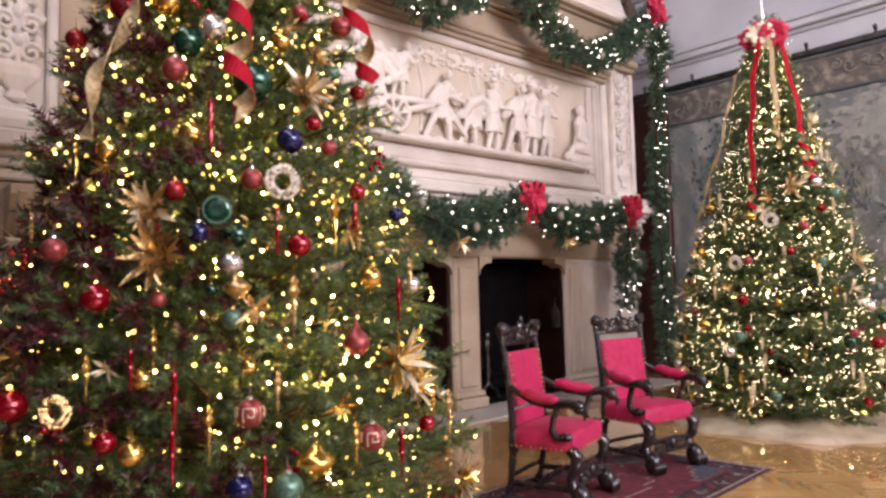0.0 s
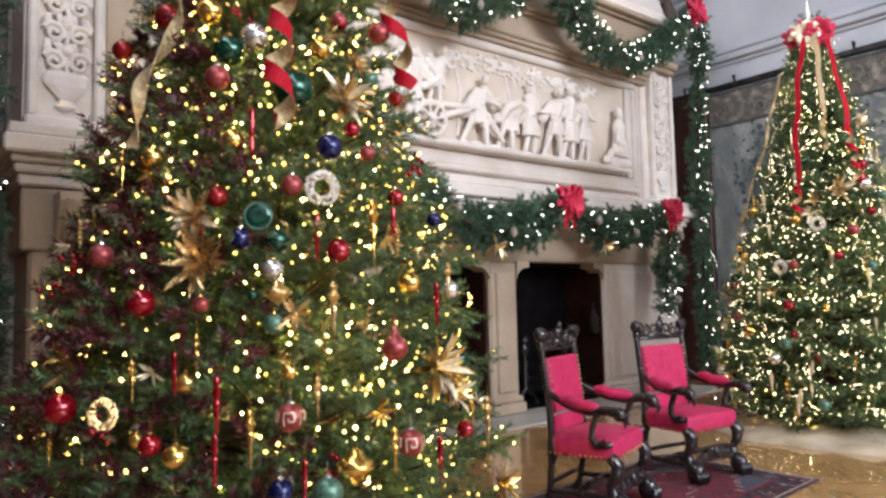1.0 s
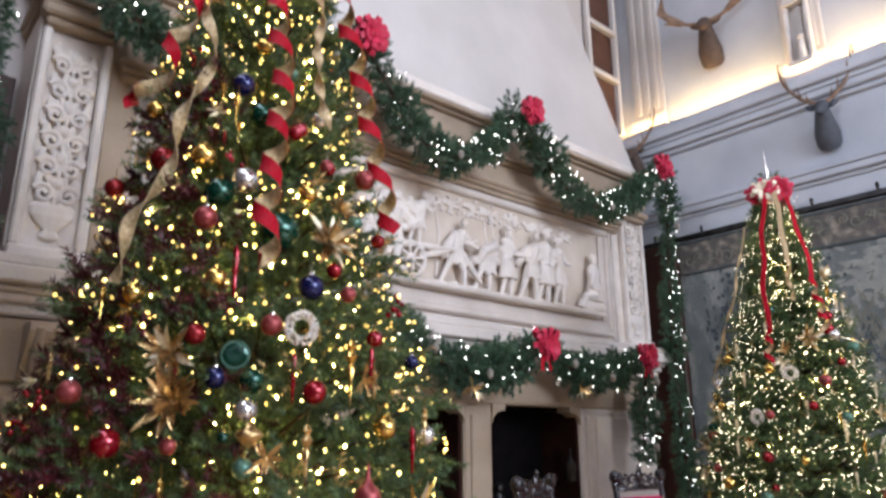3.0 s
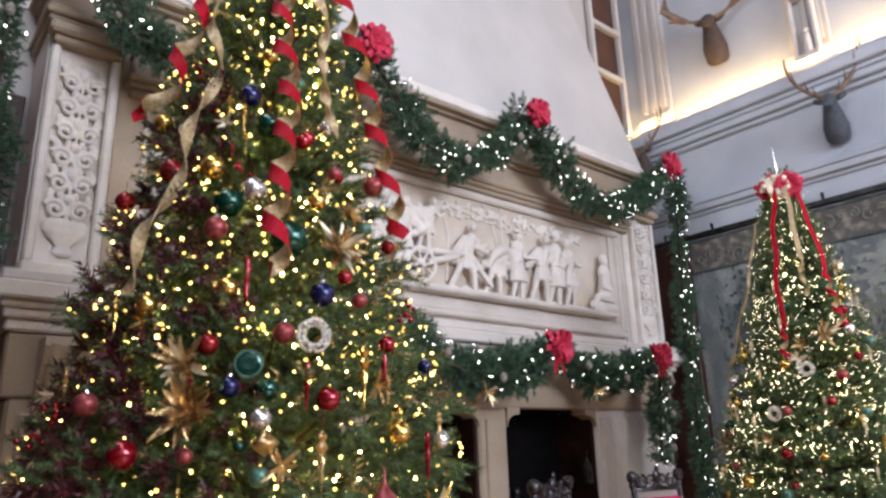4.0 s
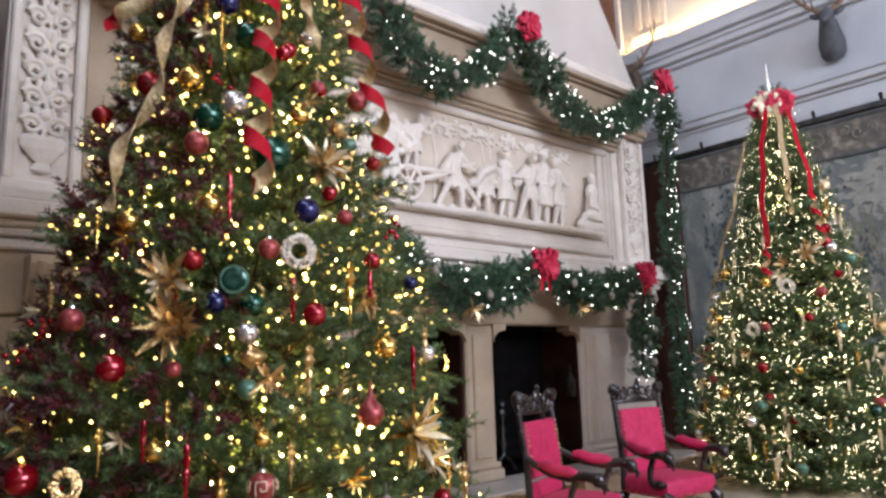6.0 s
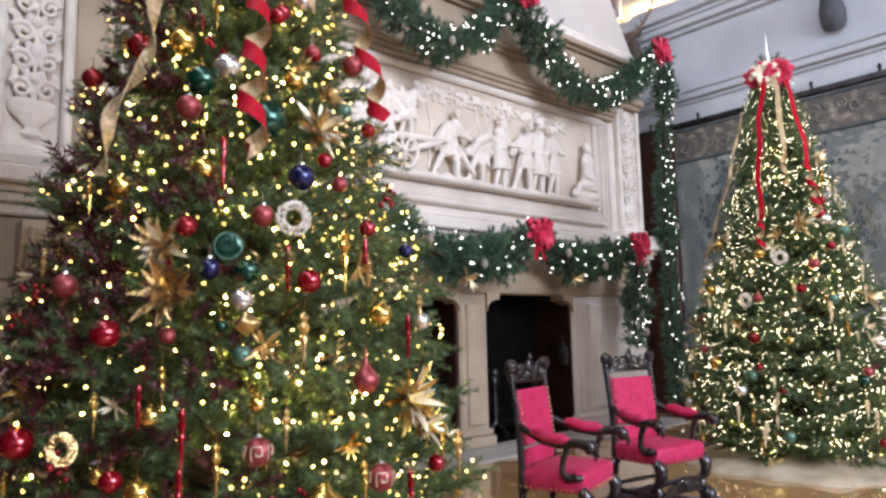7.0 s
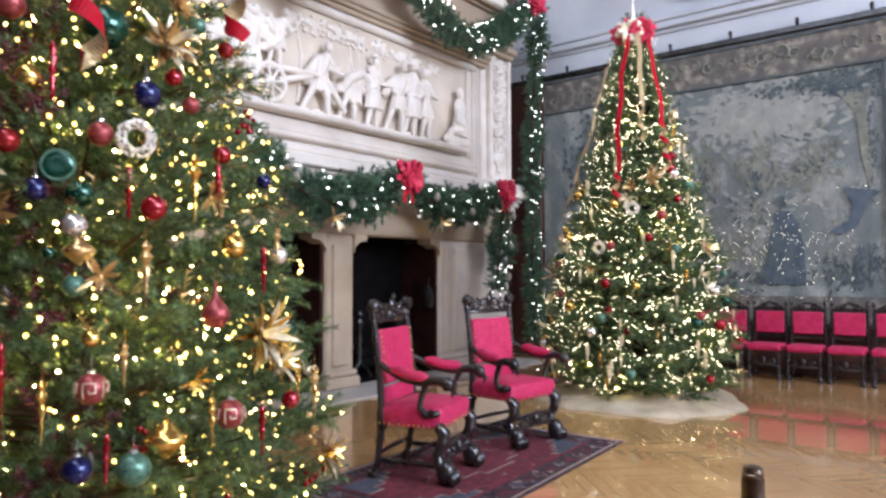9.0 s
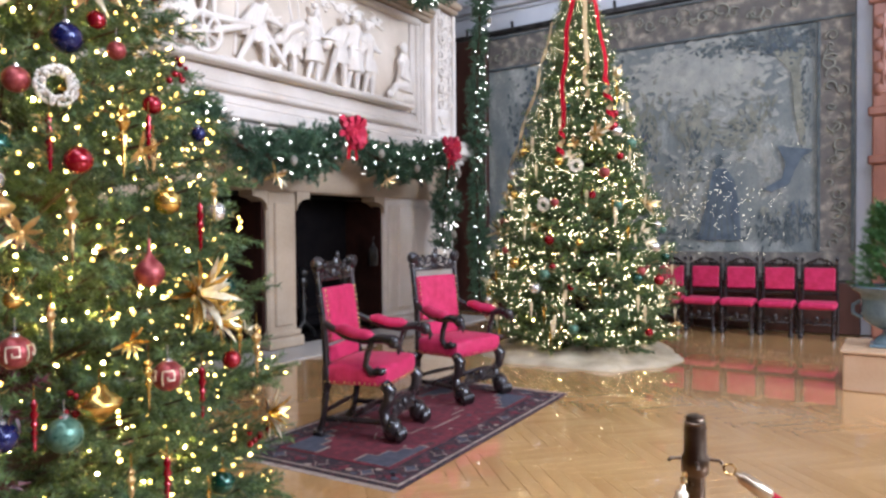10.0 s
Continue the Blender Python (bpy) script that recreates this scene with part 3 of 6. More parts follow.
hv = [(1.42, 6.48, 6.252), (10.40, 6.48, 6.252), (10.40, 7.39, 6.252), (1.42, 7.39, 6.252), (4.2, 7.2, 12.99), (7.6, 7.2, 12.99), (7.6, 7.39, 12.99), (4.2, 7.39, 12.99)]
Geo(FO).add(hv, [(0, 1, 2, 3), (4, 5, 6, 7), (0, 1, 5, 4), (1, 2, 6, 5), (2, 3, 7, 6), (3, 0, 4, 7)]).ob("chimney_hood", PLASTER, fire)


def scroll(g, cx, cz, r, turn, y, flip=1, w=0.030):
    pts, rad = [], []
    for k in range(22):
        a = turn + flip * k * 0.45
        q = r * (1 - k / 24)
        pts.append((cx + q * math.cos(a), y, cz + q * math.sin(a)))
        rad.append(w * (1 - 0.5 * k / 22))
    g.tube(pts, rad, 6)


rr0 = random.Random(14)


def fused(ob, size):
    """Melt the overlapping forms of a carving into one worn skin."""
    m = ob.modifiers.new("fuse", "REMESH")
    m.mode, m.voxel_size, m.use_smooth_shade = "VOXEL", size, True
    return ob



def pilaster(x0, x1, seed):
    g = Geo(FO)
    g.box((x0, 6.50, 3.052), (x1, 6.658, 3.16), 0.02)
    g.box((x0 + 0.02, 6.55, 3.162), (x0 + 0.10, 6.658, 5.26), 0.02)
    g.box((x1 - 0.10, 6.55, 3.162), (x1 - 0.02, 6.658, 5.26), 0.02)
    p = g.ob("pilaster", CARVED, fire)
    Geo(FO).box((x0 + 0.02, 6.50, 5.262), (x1 - 0.02, 6.63, 5.34), 0.02).ob("capital", WARMSHADE, p)
    Geo(FO).box((x0 - 0.03, 6.44, 5.342), (x1 + 0.03, 6.63, 5.46), 0.03).ob("abacus", WARMSHADE, p)
    Geo(FO).box((x0 + 0.102, 6.632, 3.162), (x1 - 0.102, 6.657, 5.26), 0.01).ob("field", CARVED, p)
    c = Geo(FO)
    cx, w = (x0 + x1) / 2, (x1 - x0) / 2 - 0.13
    y = 6.585
    c.lathe([(0.02, 0), (w * 0.5, 0.03), (w * 0.3, 0.09), (w * 0.95, 0.22), (w, 0.30), (w * 0.8, 0.34)], (cx, y + 0.02, 3.24), 12, Matrix.Diagonal((1, 0.22, 1)))
    c.tube([(cx, y, 3.55), (cx, y, 5.1)], [0.022, 0.012], 6)
    z = 3.66
    k = 0
    while z < 5.05:
        r = min(w * 0.48, 0.10)
        for s in (-1, 1):
            scroll(c, cx + s * w * 0.52, z, r, math.pi / 2 - s * 1.2, y, s)
            c.ball((cx + s * w * 0.8, y, z + r * 1.3), (0.035, 0.02, 0.055), 8)
            c.ball((cx + s * w * 0.3, y, z + r * 1.5), (0.03, 0.02, 0.05), 8)
        for q in range(7):
            c.ball((cx + rr0.uniform(-w, w), y + 0.01, z + rr0.uniform(0, r * 2.4)), (rr0.uniform(0.02, 0.045), 0.022, rr0.uniform(0.02, 0.05)), 6)
        c.ball((cx, y - 0.01, z + r * 1.1), (0.05, 0.035, 0.05 + 0.02 * (k % 2)), 8)
        z += r * 2.75
        k += 1
    fused(c.ob("carved_arabesque", CARVED, p, smooth=True), 0.008)


pilaster(1.06, 1.70, 1)
pilaster(9.98, 10.66, 2)

# carved frieze: horses, cart and walkers as plain rounded forms in relief
relief = thing("relief_frieze", (5.9, 6.6, 3.5), "carved pale stone relief of a procession with a cart", "relief")
rel = Geo((5.9, 6.6, 3.5))


def carve(name):
    """Close the forms cut so far into one mesh of the frieze."""
    global rel
    fused(rel.ob(name, CARVED, relief, smooth=True), 0.011)
    rel = Geo((5.9, 6.6, 3.5))


RY = 6.54
rr = random.Random(5)


def walker(x, z, s, lean, stride):
    rel.limb((x, RY, z + 0.48 * s), (x + lean, RY - 0.03, z + 0.80 * s), 0.075 * s, 0.105 * s)
    rel.ball((x + lean * 1.35, RY - 0.05, z + 0.98 * s), (0.062 * s, 0.055 * s, 0.075 * s), 10)
    rel.limb((x - 0.02, RY - 0.01, z + 0.46 * s), (x - stride * 0.6, RY - 0.02, z + 0.24 * s), 0.07 * s, 0.05 * s)
    rel.limb((x - stride * 0.6, RY - 0.02, z + 0.24 * s), (x - stride, RY, z + 0.03 * s), 0.05 * s, 0.035 * s)
    rel.limb((x + 0.02, RY - 0.02, z + 0.46 * s), (x + stride * 0.5, RY - 0.04, z + 0.25 * s), 0.07 * s, 0.05 * s)
    rel.limb((x + stride * 0.5, RY - 0.04, z + 0.25 * s), (x + stride * 0.6, RY - 0.02, z + 0.03 * s), 0.05 * s, 0.035 * s)
    for q in (-1, 1):
        e = (x + lean + 0.17 * s * q, RY - 0.05, z + 0.62 * s + 0.05 * q)
        rel.limb((x + lean + 0.09 * s * q, RY - 0.03, z + 0.80 * s), e, 0.045 * s, 0.035 * s)
        rel.limb(e, (e[0] + 0.10 * s, RY - 0.06, e[2] + rr.uniform(-0.08, 0.12)), 0.035 * s, 0.028 * s)
    rel.lathe([(0.165 * s, 0.33 * s), (0.13 * s, 0.44 * s), (0.085 * s, 0.58 * s), (0.115 * s, 0.76 * s)], (x + lean * 0.3, RY - 0.015, z), 12, Matrix.Diagonal((1, 0.5, 1)))
    for q in range(5):
        rel.limb((x + lean * 0.3 + (q - 2) * 0.065 * s, RY - 0.07, z + (0.33 + rr.uniform(-0.03, 0.03)) * s), (x + lean * 0.5 + (q - 2) * 0.03 * s, RY - 0.06, z + 0.6 * s), 0.026 * s, 0.012 * s)
    # cloak behind the shoulder
    rel.limb((x + lean - 0.10 * s, RY, z + 0.82 * s), (x - 0.22 * s, RY + 0.02, z + rr.uniform(0.35, 0.55) * s), 0.05 * s, 0.09 * s)


def beast(x, z, s):
    rel.ball((x, RY, z + 0.62 * s), (0.30 * s, 0.09, 0.16 * s), 14)
    rel.ball((x + 0.24 * s, RY - 0.02, z + 0.66 * s), (0.15 * s, 0.09, 0.17 * s), 12)
    rel.ball((x - 0.24 * s, RY - 0.01, z + 0.64 * s), (0.15 * s, 0.09, 0.17 * s), 12)
    rel.limb((x + 0.30 * s, RY - 0.02, z + 0.72 * s), (x + 0.44 * s, RY - 0.03, z + 0.98 * s), 0.10 * s, 0.065 * s)
    rel.limb((x + 0.44 * s, RY - 0.03, z + 1.0 * s), (x + 0.60 * s, RY - 0.03, z + 0.86 * s), 0.065 * s, 0.04 * s)
    for q, d in ((0.27, 0.06), (0.20, -0.05), (-0.24, 0.05), (-0.30, -0.08)):
        rel.limb((x + q * s, RY - 0.01, z + 0.52 * s), (x + (q + d) * s, RY - 0.02, z + 0.28 * s), 0.06 * s, 0.04 * s)
        rel.limb((x + (q + d) * s, RY - 0.02, z + 0.28 * s), (x + (q - d * 0.5) * s, RY, z + 0.04 * s), 0.04 * s, 0.03 * s)
    rel.tube([(x - 0.37 * s, RY, z + 0.7 * s), (x - 0.46 * s, RY, z + 0.55 * s), (x - 0.44 * s, RY, z + 0.35 * s)], [0.03, 0.035, 0.015], 6)


def cartwheel(x, z, r):
    ring = [(x + r * math.cos(a * math.pi / 14), RY - 0.06, z + r * math.sin(a * math.pi / 14)) for a in range(29)]
    rel.tube(ring, 0.032, 6)
    rel.ball((x, RY - 0.07, z), (0.055, 0.05, 0.055), 10)
    for k in range(8):
        a = k * math.pi / 4 + 0.2
        rel.limb((x, RY - 0.06, z), (x + r * math.cos(a), RY - 0.06, z + r * math.sin(a)), 0.02, 0.02, 6)


BZ = 3.50
Geo(FO).box((2.29, 6.635, 3.50), (9.35, 6.658, 4.835), 0.005).ob("relief_ground", RELIEFGROUND, over)
for x, s in ((2.9, 0.95), (3.7, 1.0), (4.45, 1.0)):
    beast(x, BZ, s)
    carve("carved_horse")


def long_coat(x, z, s):
    """A flared knee-length coat over a walker, with deep folds and a belt."""
    rel.lathe([(0.19 * s, 0.26 * s), (0.165 * s, 0.40 * s), (0.115 * s, 0.58 * s), (0.125 * s, 0.70 * s), (0.145 * s, 0.82 * s), (0.07 * s, 0.90 * s)], (x, RY - 0.03, z), 16, Matrix.Diagonal((1, 0.5, 1)), 0.07, 7)
    rel.tube([(x - 0.12 * s, RY - 0.05, z + 0.59 * s), (x, RY - 0.105, z + 0.575 * s), (x + 0.12 * s, RY - 0.05, z + 0.59 * s)], 0.016 * s, 6)
    rel.lathe([(0.085 * s, 1.03 * s), (0.06 * s, 1.05 * s), (0.05 * s, 1.10 * s)], (x, RY - 0.05, z), 12, Matrix.Diagonal((1, 0.7, 1)))


def bundle(cx, cz, w, h, n):
    """A heap of draped sacks and cloth in relief."""
    for _ in range(n):
        a, b = rr.uniform(-w, w), rr.uniform(-h, h)
        t = rr.uniform(-0.9, 0.9)
        rel.limb((cx + a - 0.10 * math.cos(t), RY - rr.uniform(-0.02, 0.06), cz + b - 0.10 * math.sin(t)), (cx + a + 0.10 * math.cos(t), RY - rr.uniform(-0.02, 0.06), cz + b + 0.10 * math.sin(t)), rr.uniform(0.03, 0.065), rr.uniform(0.02, 0.05))


for x, s, lean, st in ((2.6, 0.95, 0.05, 0.13), (3.3, 1.05, 0.06, 0.12), (4.15, 1.1, -0.04, 0.1), (4.72, 1.1, 0.04, 0.12), (7.55, 0.98, 0.10, 0.20), (8.22, 1.0, -0.05, 0.10)):
    walker(x, BZ, s, lean, st)
    carve("carved_form")
# the man who leans back against the shafts, one leg thrust forward
walker(6.10, BZ, 0.90, 0.10, 0.26)
rel.limb((6.14, RY - 0.05, BZ + 0.62), (6.46, RY - 0.07, BZ + 0.56), 0.04, 0.03)
rel.limb((6.22, RY - 0.05, BZ + 0.40), (6.52, RY - 0.06, BZ + 0.10), 0.055, 0.035)
carve("carved_form")
# bowed form hauling behind him
walker(6.62, BZ, 0.78, 0.26, 0.16)
rel.tube([(6.50, RY, BZ + 0.36), (6.60, RY - 0.05, BZ + 0.56), (6.78, RY - 0.07, BZ + 0.66), (6.92, RY - 0.05, BZ + 0.58), (6.95, RY - 0.03, BZ + 0.44)], [0.05, 0.08, 0.09, 0.07, 0.04], 8)
carve("carved_form")
walker(7.08, BZ, 0.90, 0.02, 0.10)
long_coat(7.08, BZ, 0.92)
carve("carved_form")
walker(7.86, BZ, 1.06, 0.03, 0.12)
long_coat(7.88, BZ, 1.0)
carve("carved_form")
rel.limb((7.12, RY - 0.07, 4.10), (7.95, RY - 0.06, 4.13), 0.022, 0.018)
rel.limb((6.86, RY, 3.80), (6.80, RY, 4.66), 0.014, 0.010)
carve("carved_staff")
cartwheel(5.33, BZ + 0.235, 0.215)
rel.limb((4.9, RY - 0.03, 3.90), (6.1, RY - 0.05, 3.98), 0.045, 0.035)
rel.limb((5.5, RY - 0.03, 3.80), (5.95, RY - 0.05, 3.93), 0.05, 0.03)
carve("carved_cart")
bundle(5.22, 4.28, 0.26, 0.22, 26)
carve("carved_load")
walker(5.06, BZ + 0.06, 0.98, 0.04, 0.10)
carve("carved_form")
walker(5.42, BZ + 0.42, 0.72, 0.10, 0.10)
carve("carved_form")
# seated form and rocks at the end
rel.ball((8.95, RY - 0.01, 3.60), (0.30, 0.07, 0.13), 12)
rel.ball((9.12, RY - 0.02, 3.57), (0.20, 0.09, 0.10), 12)
rel.lathe([(0.20, 0.0), (0.17, 0.18), (0.12, 0.36), (0.14, 0.50), (0.07, 0.60)], (9.04, RY - 0.03, 3.66), 14, Matrix.Diagonal((1, 0.5, 1)), 0.08, 6)
rel.ball((9.03, RY - 0.06, 4.33), (0.06, 0.055, 0.08), 10)
rel.ball((9.04, RY - 0.04, 4.36), (0.085, 0.05, 0.09), 10)
rel.limb((8.97, RY - 0.08, 4.10), (8.90, RY - 0.10, 3.88), 0.045, 0.035)
rel.limb((8.90, RY - 0.10, 3.88), (9.06, RY - 0.12, 3.84), 0.035, 0.03)
rel.limb((9.02, RY - 0.06, 3.74), (8.78, RY - 0.07, 3.72), 0.08, 0.06)
rel.limb((8.78, RY - 0.07, 3.72), (8.72, RY - 0.05, 3.56), 0.055, 0.035)
carve("carved_form")
for k in range(60):
    x = 2.32 + k * 0.1145
    rel.ball((x, RY + 0.01, 3.50 + rr.uniform(-0.01, 0.02)), (0.10, 0.06, rr.uniform(0.02, 0.05)), 8)
carve("rocky_ledge")
for cx in (5.75, 6.1, 6.5, 6.85, 7.3, 7.7, 8.05, 8.5):
    # leafy boughs in low relief
    for k in range(30):
        rel.ball((cx + rr.gauss(0, 0.10), 6.625, 4.66 + rr.gauss(0, 0.055)), (rr.uniform(0.03, 0.06), 0.024, rr.uniform(0.018, 0.036)), 6)
    carve("carved_bough")
for x in (5.85, 6.75, 7.3):
    rel.tube([(x, 6.63, 3.6), (x + 0.05, 6.63, 4.2), (x - 0.03, 6.63, 4.6)], [0.03, 0.025, 0.015], 6)
    carve("carved_trunk")

# andirons in the open hearth
def andiron(x, y):
    a = thing("andiron", (x, y, 0.025), "tall blackened iron andiron with brass knobs in the hearth", "andiron", "andirons")
    g = Geo()
    for s in (-1, 1):
        g.tube([(0.22 * s, 0, 0), (0.16 * s, 0, 0.12), (0.05 * s, 0, 0.18), (0, 0, 0.24)], [0.035, 0.03, 0.03, 0.035])
    g.lathe([(0.05, 0.22), (0.03, 0.30), (0.06, 0.40), (0.03, 0.48), (0.05, 0.56), (0.025, 0.66), (0.06, 0.76), (0.07, 0.80), (0.03, 0.86)], n=12)
    g.box((-0.025, 0.02, 0.12), (0.025, 0.4, 0.16))
    g.ob("stand", IRON, a, smooth=True)
    Geo().ball((0, 0, 0.91), 0.07, 12).ob("knob", IRON, a, smooth=True)
    return a


first = andiron(7.25, 6.95)
copy_thing(first, pose(8.1, 6.95, 0.025))
logs = thing("log_pile", (7.7, 7.17, 0.025), "charred logs stacked on the hearth grate", "logs")
for a, b, r in (((-0.4, -0.05, 0.175), (0.5, -0.02, 0.195), 0.09), ((-0.35, 0.07, 0.165), (0.4, 0.03, 0.165), 0.08), ((-0.3, 0.02, 0.315), (0.35, 0.0, 0.305), 0.075)):
    Geo().tube([a, b], r, 10).ob("log", SOOT, logs, smooth=True)
for x in (-0.4, 0.38):
    Geo().box((x, -0.07, 0), (x + 0.06, 0.11, 0.095)).ob("grate_bar", IRON, logs)
lan = thing("wall_lantern", (8.50, 6.72, 1.0), "small black iron lantern hung on the fireplace jamb", "lantern")
Geo().lathe([(0.05, -0.02), (0.07, 0.0), (0.075, 0.22), (0.03, 0.3), (0.015, 0.34)], n=8).ob("case", IRON, lan)
Geo().tube([(0.02, 0, 0.3), (0.0, 0, 0.42), (0.045, 0, 0.42)], 0.01).ob("hook", IRON, lan)

# ---- garlands ----
SPR_G = sprig(30, 0.16, 0.058, 0.012, 11)


def catenary(a, b, sag, n=40):
    a, b = Vector(a), Vector(b)
    out = []
    for i in range(n + 1):
        t = i / n
        p = a.lerp(b, t)
        k = 1 - (2 * t - 1) ** 2
        p.z -= sag * k
        out.append(p)
    return out


def garland(path, rad, per_m, bulbs_m, label, seed, cones=3):
    g = np.random.default_rng(seed)
    pts = np.array([tuple(p) for p in path])
    seg = np.linalg.norm(np.diff(pts, axis=0), axis=1)
    length = seg.sum()
    cum = np.concatenate([[0], np.cumsum(seg)])
    base = Vector(path[0])
    t = thing("garland", base, label, "garland", "evergreen garlands")

    def at(s):
        return np.stack([np.interp(s, cum, pts[:, k]) for k in range(3)], 1)

    n = int(length * per_m * 1.3)
    s = g.uniform(0, length, n)
    p = at(s)
    tang = at(np.minimum(s + 0.05, length)) - at(np.maximum(s - 0.05, 0))
    tang /= np.linalg.norm(tang, axis=1)[:, None]
    r = g.normal(size=(n, 3))
    r -= tang * (r * tang).sum(1)[:, None]
    r /= np.linalg.norm(r, axis=1)[:, None]
    flip = np.where(g.uniform(size=n) < 0.5, -1, 1)[:, None]
    d = r * 1.0 + tang * flip * g.uniform(0.2, 0.9, n)[:, None]
    lump = 0.85 + 0.3 * np.sin(s * 5.0 + seed) * np.sin(s * 2.3)
    start = p + r * (rad * 0.6 * g.uniform(0.1, 1.0, n) * lump)[:, None]
    start[:, 1] = np.minimum(start[:, 1], pts[:, 1].max() + rad * 0.3)
    size = (0.35 + rad * 2.2) * g.uniform(0.75, 1.2, n) * lump
    cloud("greenery", *SPR_G, frames_from(d, g, size), start - np.array(base), NEEDLE_B, t)
    core = Geo(base)
    core.tube(path, rad * 0.10, 6)
    core.ob("stem", BARK, t)
    m = int(length * bulbs_m)
    s = g.uniform(0, length, m)
    r = g.normal(size=(m, 3))
    r[:, 1] = -np.abs(r[:, 1]) * 1.2
    r /= np.linalg.norm(r, axis=1)[:, None]
    bulbs("light_string", at(s) + r * rad * g.uniform(0.62, 0.9, m)[:, None] - np.array(base), 0.0095, WHITEBULB, t)
    for k in range(cones):
        q = Vector(at(np.array([length * (k + 0.5) / cones]))[0]) - base + Vector((0, -rad * 0.85, -0.05))
        Geo().lathe([(0.01, -0.06), (0.035, -0.03), (0.042, 0.0), (0.03, 0.04), (0.008, 0.06)], q, 10, wave=0.15, waves=5).ob("pine_cone", FROST, t)
    return t


def spline(pts, n=10):
    P = [Vector(p) for p in pts]
    out = []
    for i in range(len(P) - 1):
        p0, p1, p2, p3 = P[max(i - 1, 0)], P[i], P[i + 1], P[min(i + 2, len(P) - 1)]
        for j in range(n):
            u = j / n
            out.append(0.5 * ((2 * p1) + (p2 - p0) * u + (2 * p0 - 5 * p1 + 4 * p2 - p3) * u * u + (3 * p1 - p0 - 3 * p2 + p3) * u ** 3))
    return out + [P[-1]]


UY, MY = 6.02, 6.10
CORN = "deep green evergreen swag with white lights on the cornice"
MANT = "thick evergreen swag with white lights and gold leaves on the mantel"
HANG = "slender evergreen garland with white lights hanging to the floor"
garland(spline([(0.95, UY, 6.1), (1.3, UY, 5.75), (1.75, UY, 5.28), (2.5, UY, 5.02), (3.2, UY, 5.25), (3.8, UY, 5.75), (4.2, UY, 6.1)]), 0.31, 300, 15, CORN, 21)
garland(spline([(4.25, UY, 6.1), (4.62, UY, 5.62), (5.0, UY, 5.18), (5.67, UY, 5.0), (6.38, UY, 5.45), (6.84, UY, 6.04)]), 0.31, 300, 17, CORN, 22)
garland(spline([(6.88, UY, 6.04), (7.28, UY, 5.72), (7.78, UY, 5.2), (8.61, UY, 5.0), (9.6, UY, 5.45), (10.42, UY, 6.08)]), 0.31, 300, 20, CORN, 23)
garland(spline([(11.02, 6.22, 6.2), (10.90, 6.22, 5.2), (10.80, 6.22, 4.2), (10.78, 6.22, 3.2), (10.82, 6.25, 2.0), (10.87, 6.25, 1.0), (10.88, 6.25, 0.28)]), 0.23, 300, 15, HANG, 24)
garland([(0.64 + 0.008 * k, 6.25, 6.2 - k * 0.295) for k in range(21)], 0.22, 300, 10, HANG, 25)
garland(spline([(2.35, MY, 2.85), (3.0, MY, 2.6), (3.6, MY, 2.45), (4.2, MY, 2.58), (4.75, MY, 2.8)]), 0.37, 330, 13, MANT, 26)
garland(spline([(4.75, MY, 2.8), (5.31, MY, 2.52), (6.0, MY, 2.36), (6.7, MY, 2.52), (7.2, MY, 2.77)]), 0.37, 330, 15, MANT, 27)
garland(spline([(7.22, MY, 2.77), (7.68, MY, 2.56), (8.3, MY, 2.44), (9.0, MY, 2.58), (9.62, MY, 2.78)]), 0.34, 330, 15, MANT, 28)
garland([(9.68 - 0.025 * k, MY, 2.70 - k * 0.16) for k in range(10)], 0.25, 320, 15, "short evergreen drop with white lights at the mantel end", 29)


def ribbon_strip(pts, normals, width, name, parent, mats=(VELVET, CREAM), off=None):
    """A ribbon with a velvet face and a pale back, a few millimetres apart."""
    for k, mt in enumerate(mats):
        g = Geo(off or (0, 0, 0))
        v, f = [], []
        for i, (p, nn) in enumerate(zip(pts, normals)):
            p, nn = Vector(p), Vector(nn).normalized()
            t = (Vector(pts[min(i + 1, len(pts) - 1)]) - Vector(pts[max(i - 1, 0)])).normalized()
            side = t.cross(nn).normalized() * width / 2
            q = p + nn * (0.0015 if k == 0 else -0.0015)
            e = nn * 0.001
            v += [q - side + e, q + side + e, q + side - e, q - side - e]
            if i:
                a = 4 * (i - 1)
                f += [(a + j, a + (j + 1) % 4, a + 4 + (j + 1) % 4, a + 4 + j) for j in range(4)]
        g.add(v, f)
        g.ob(name, mt, parent, "" if k == 0 else "pale gold backing")


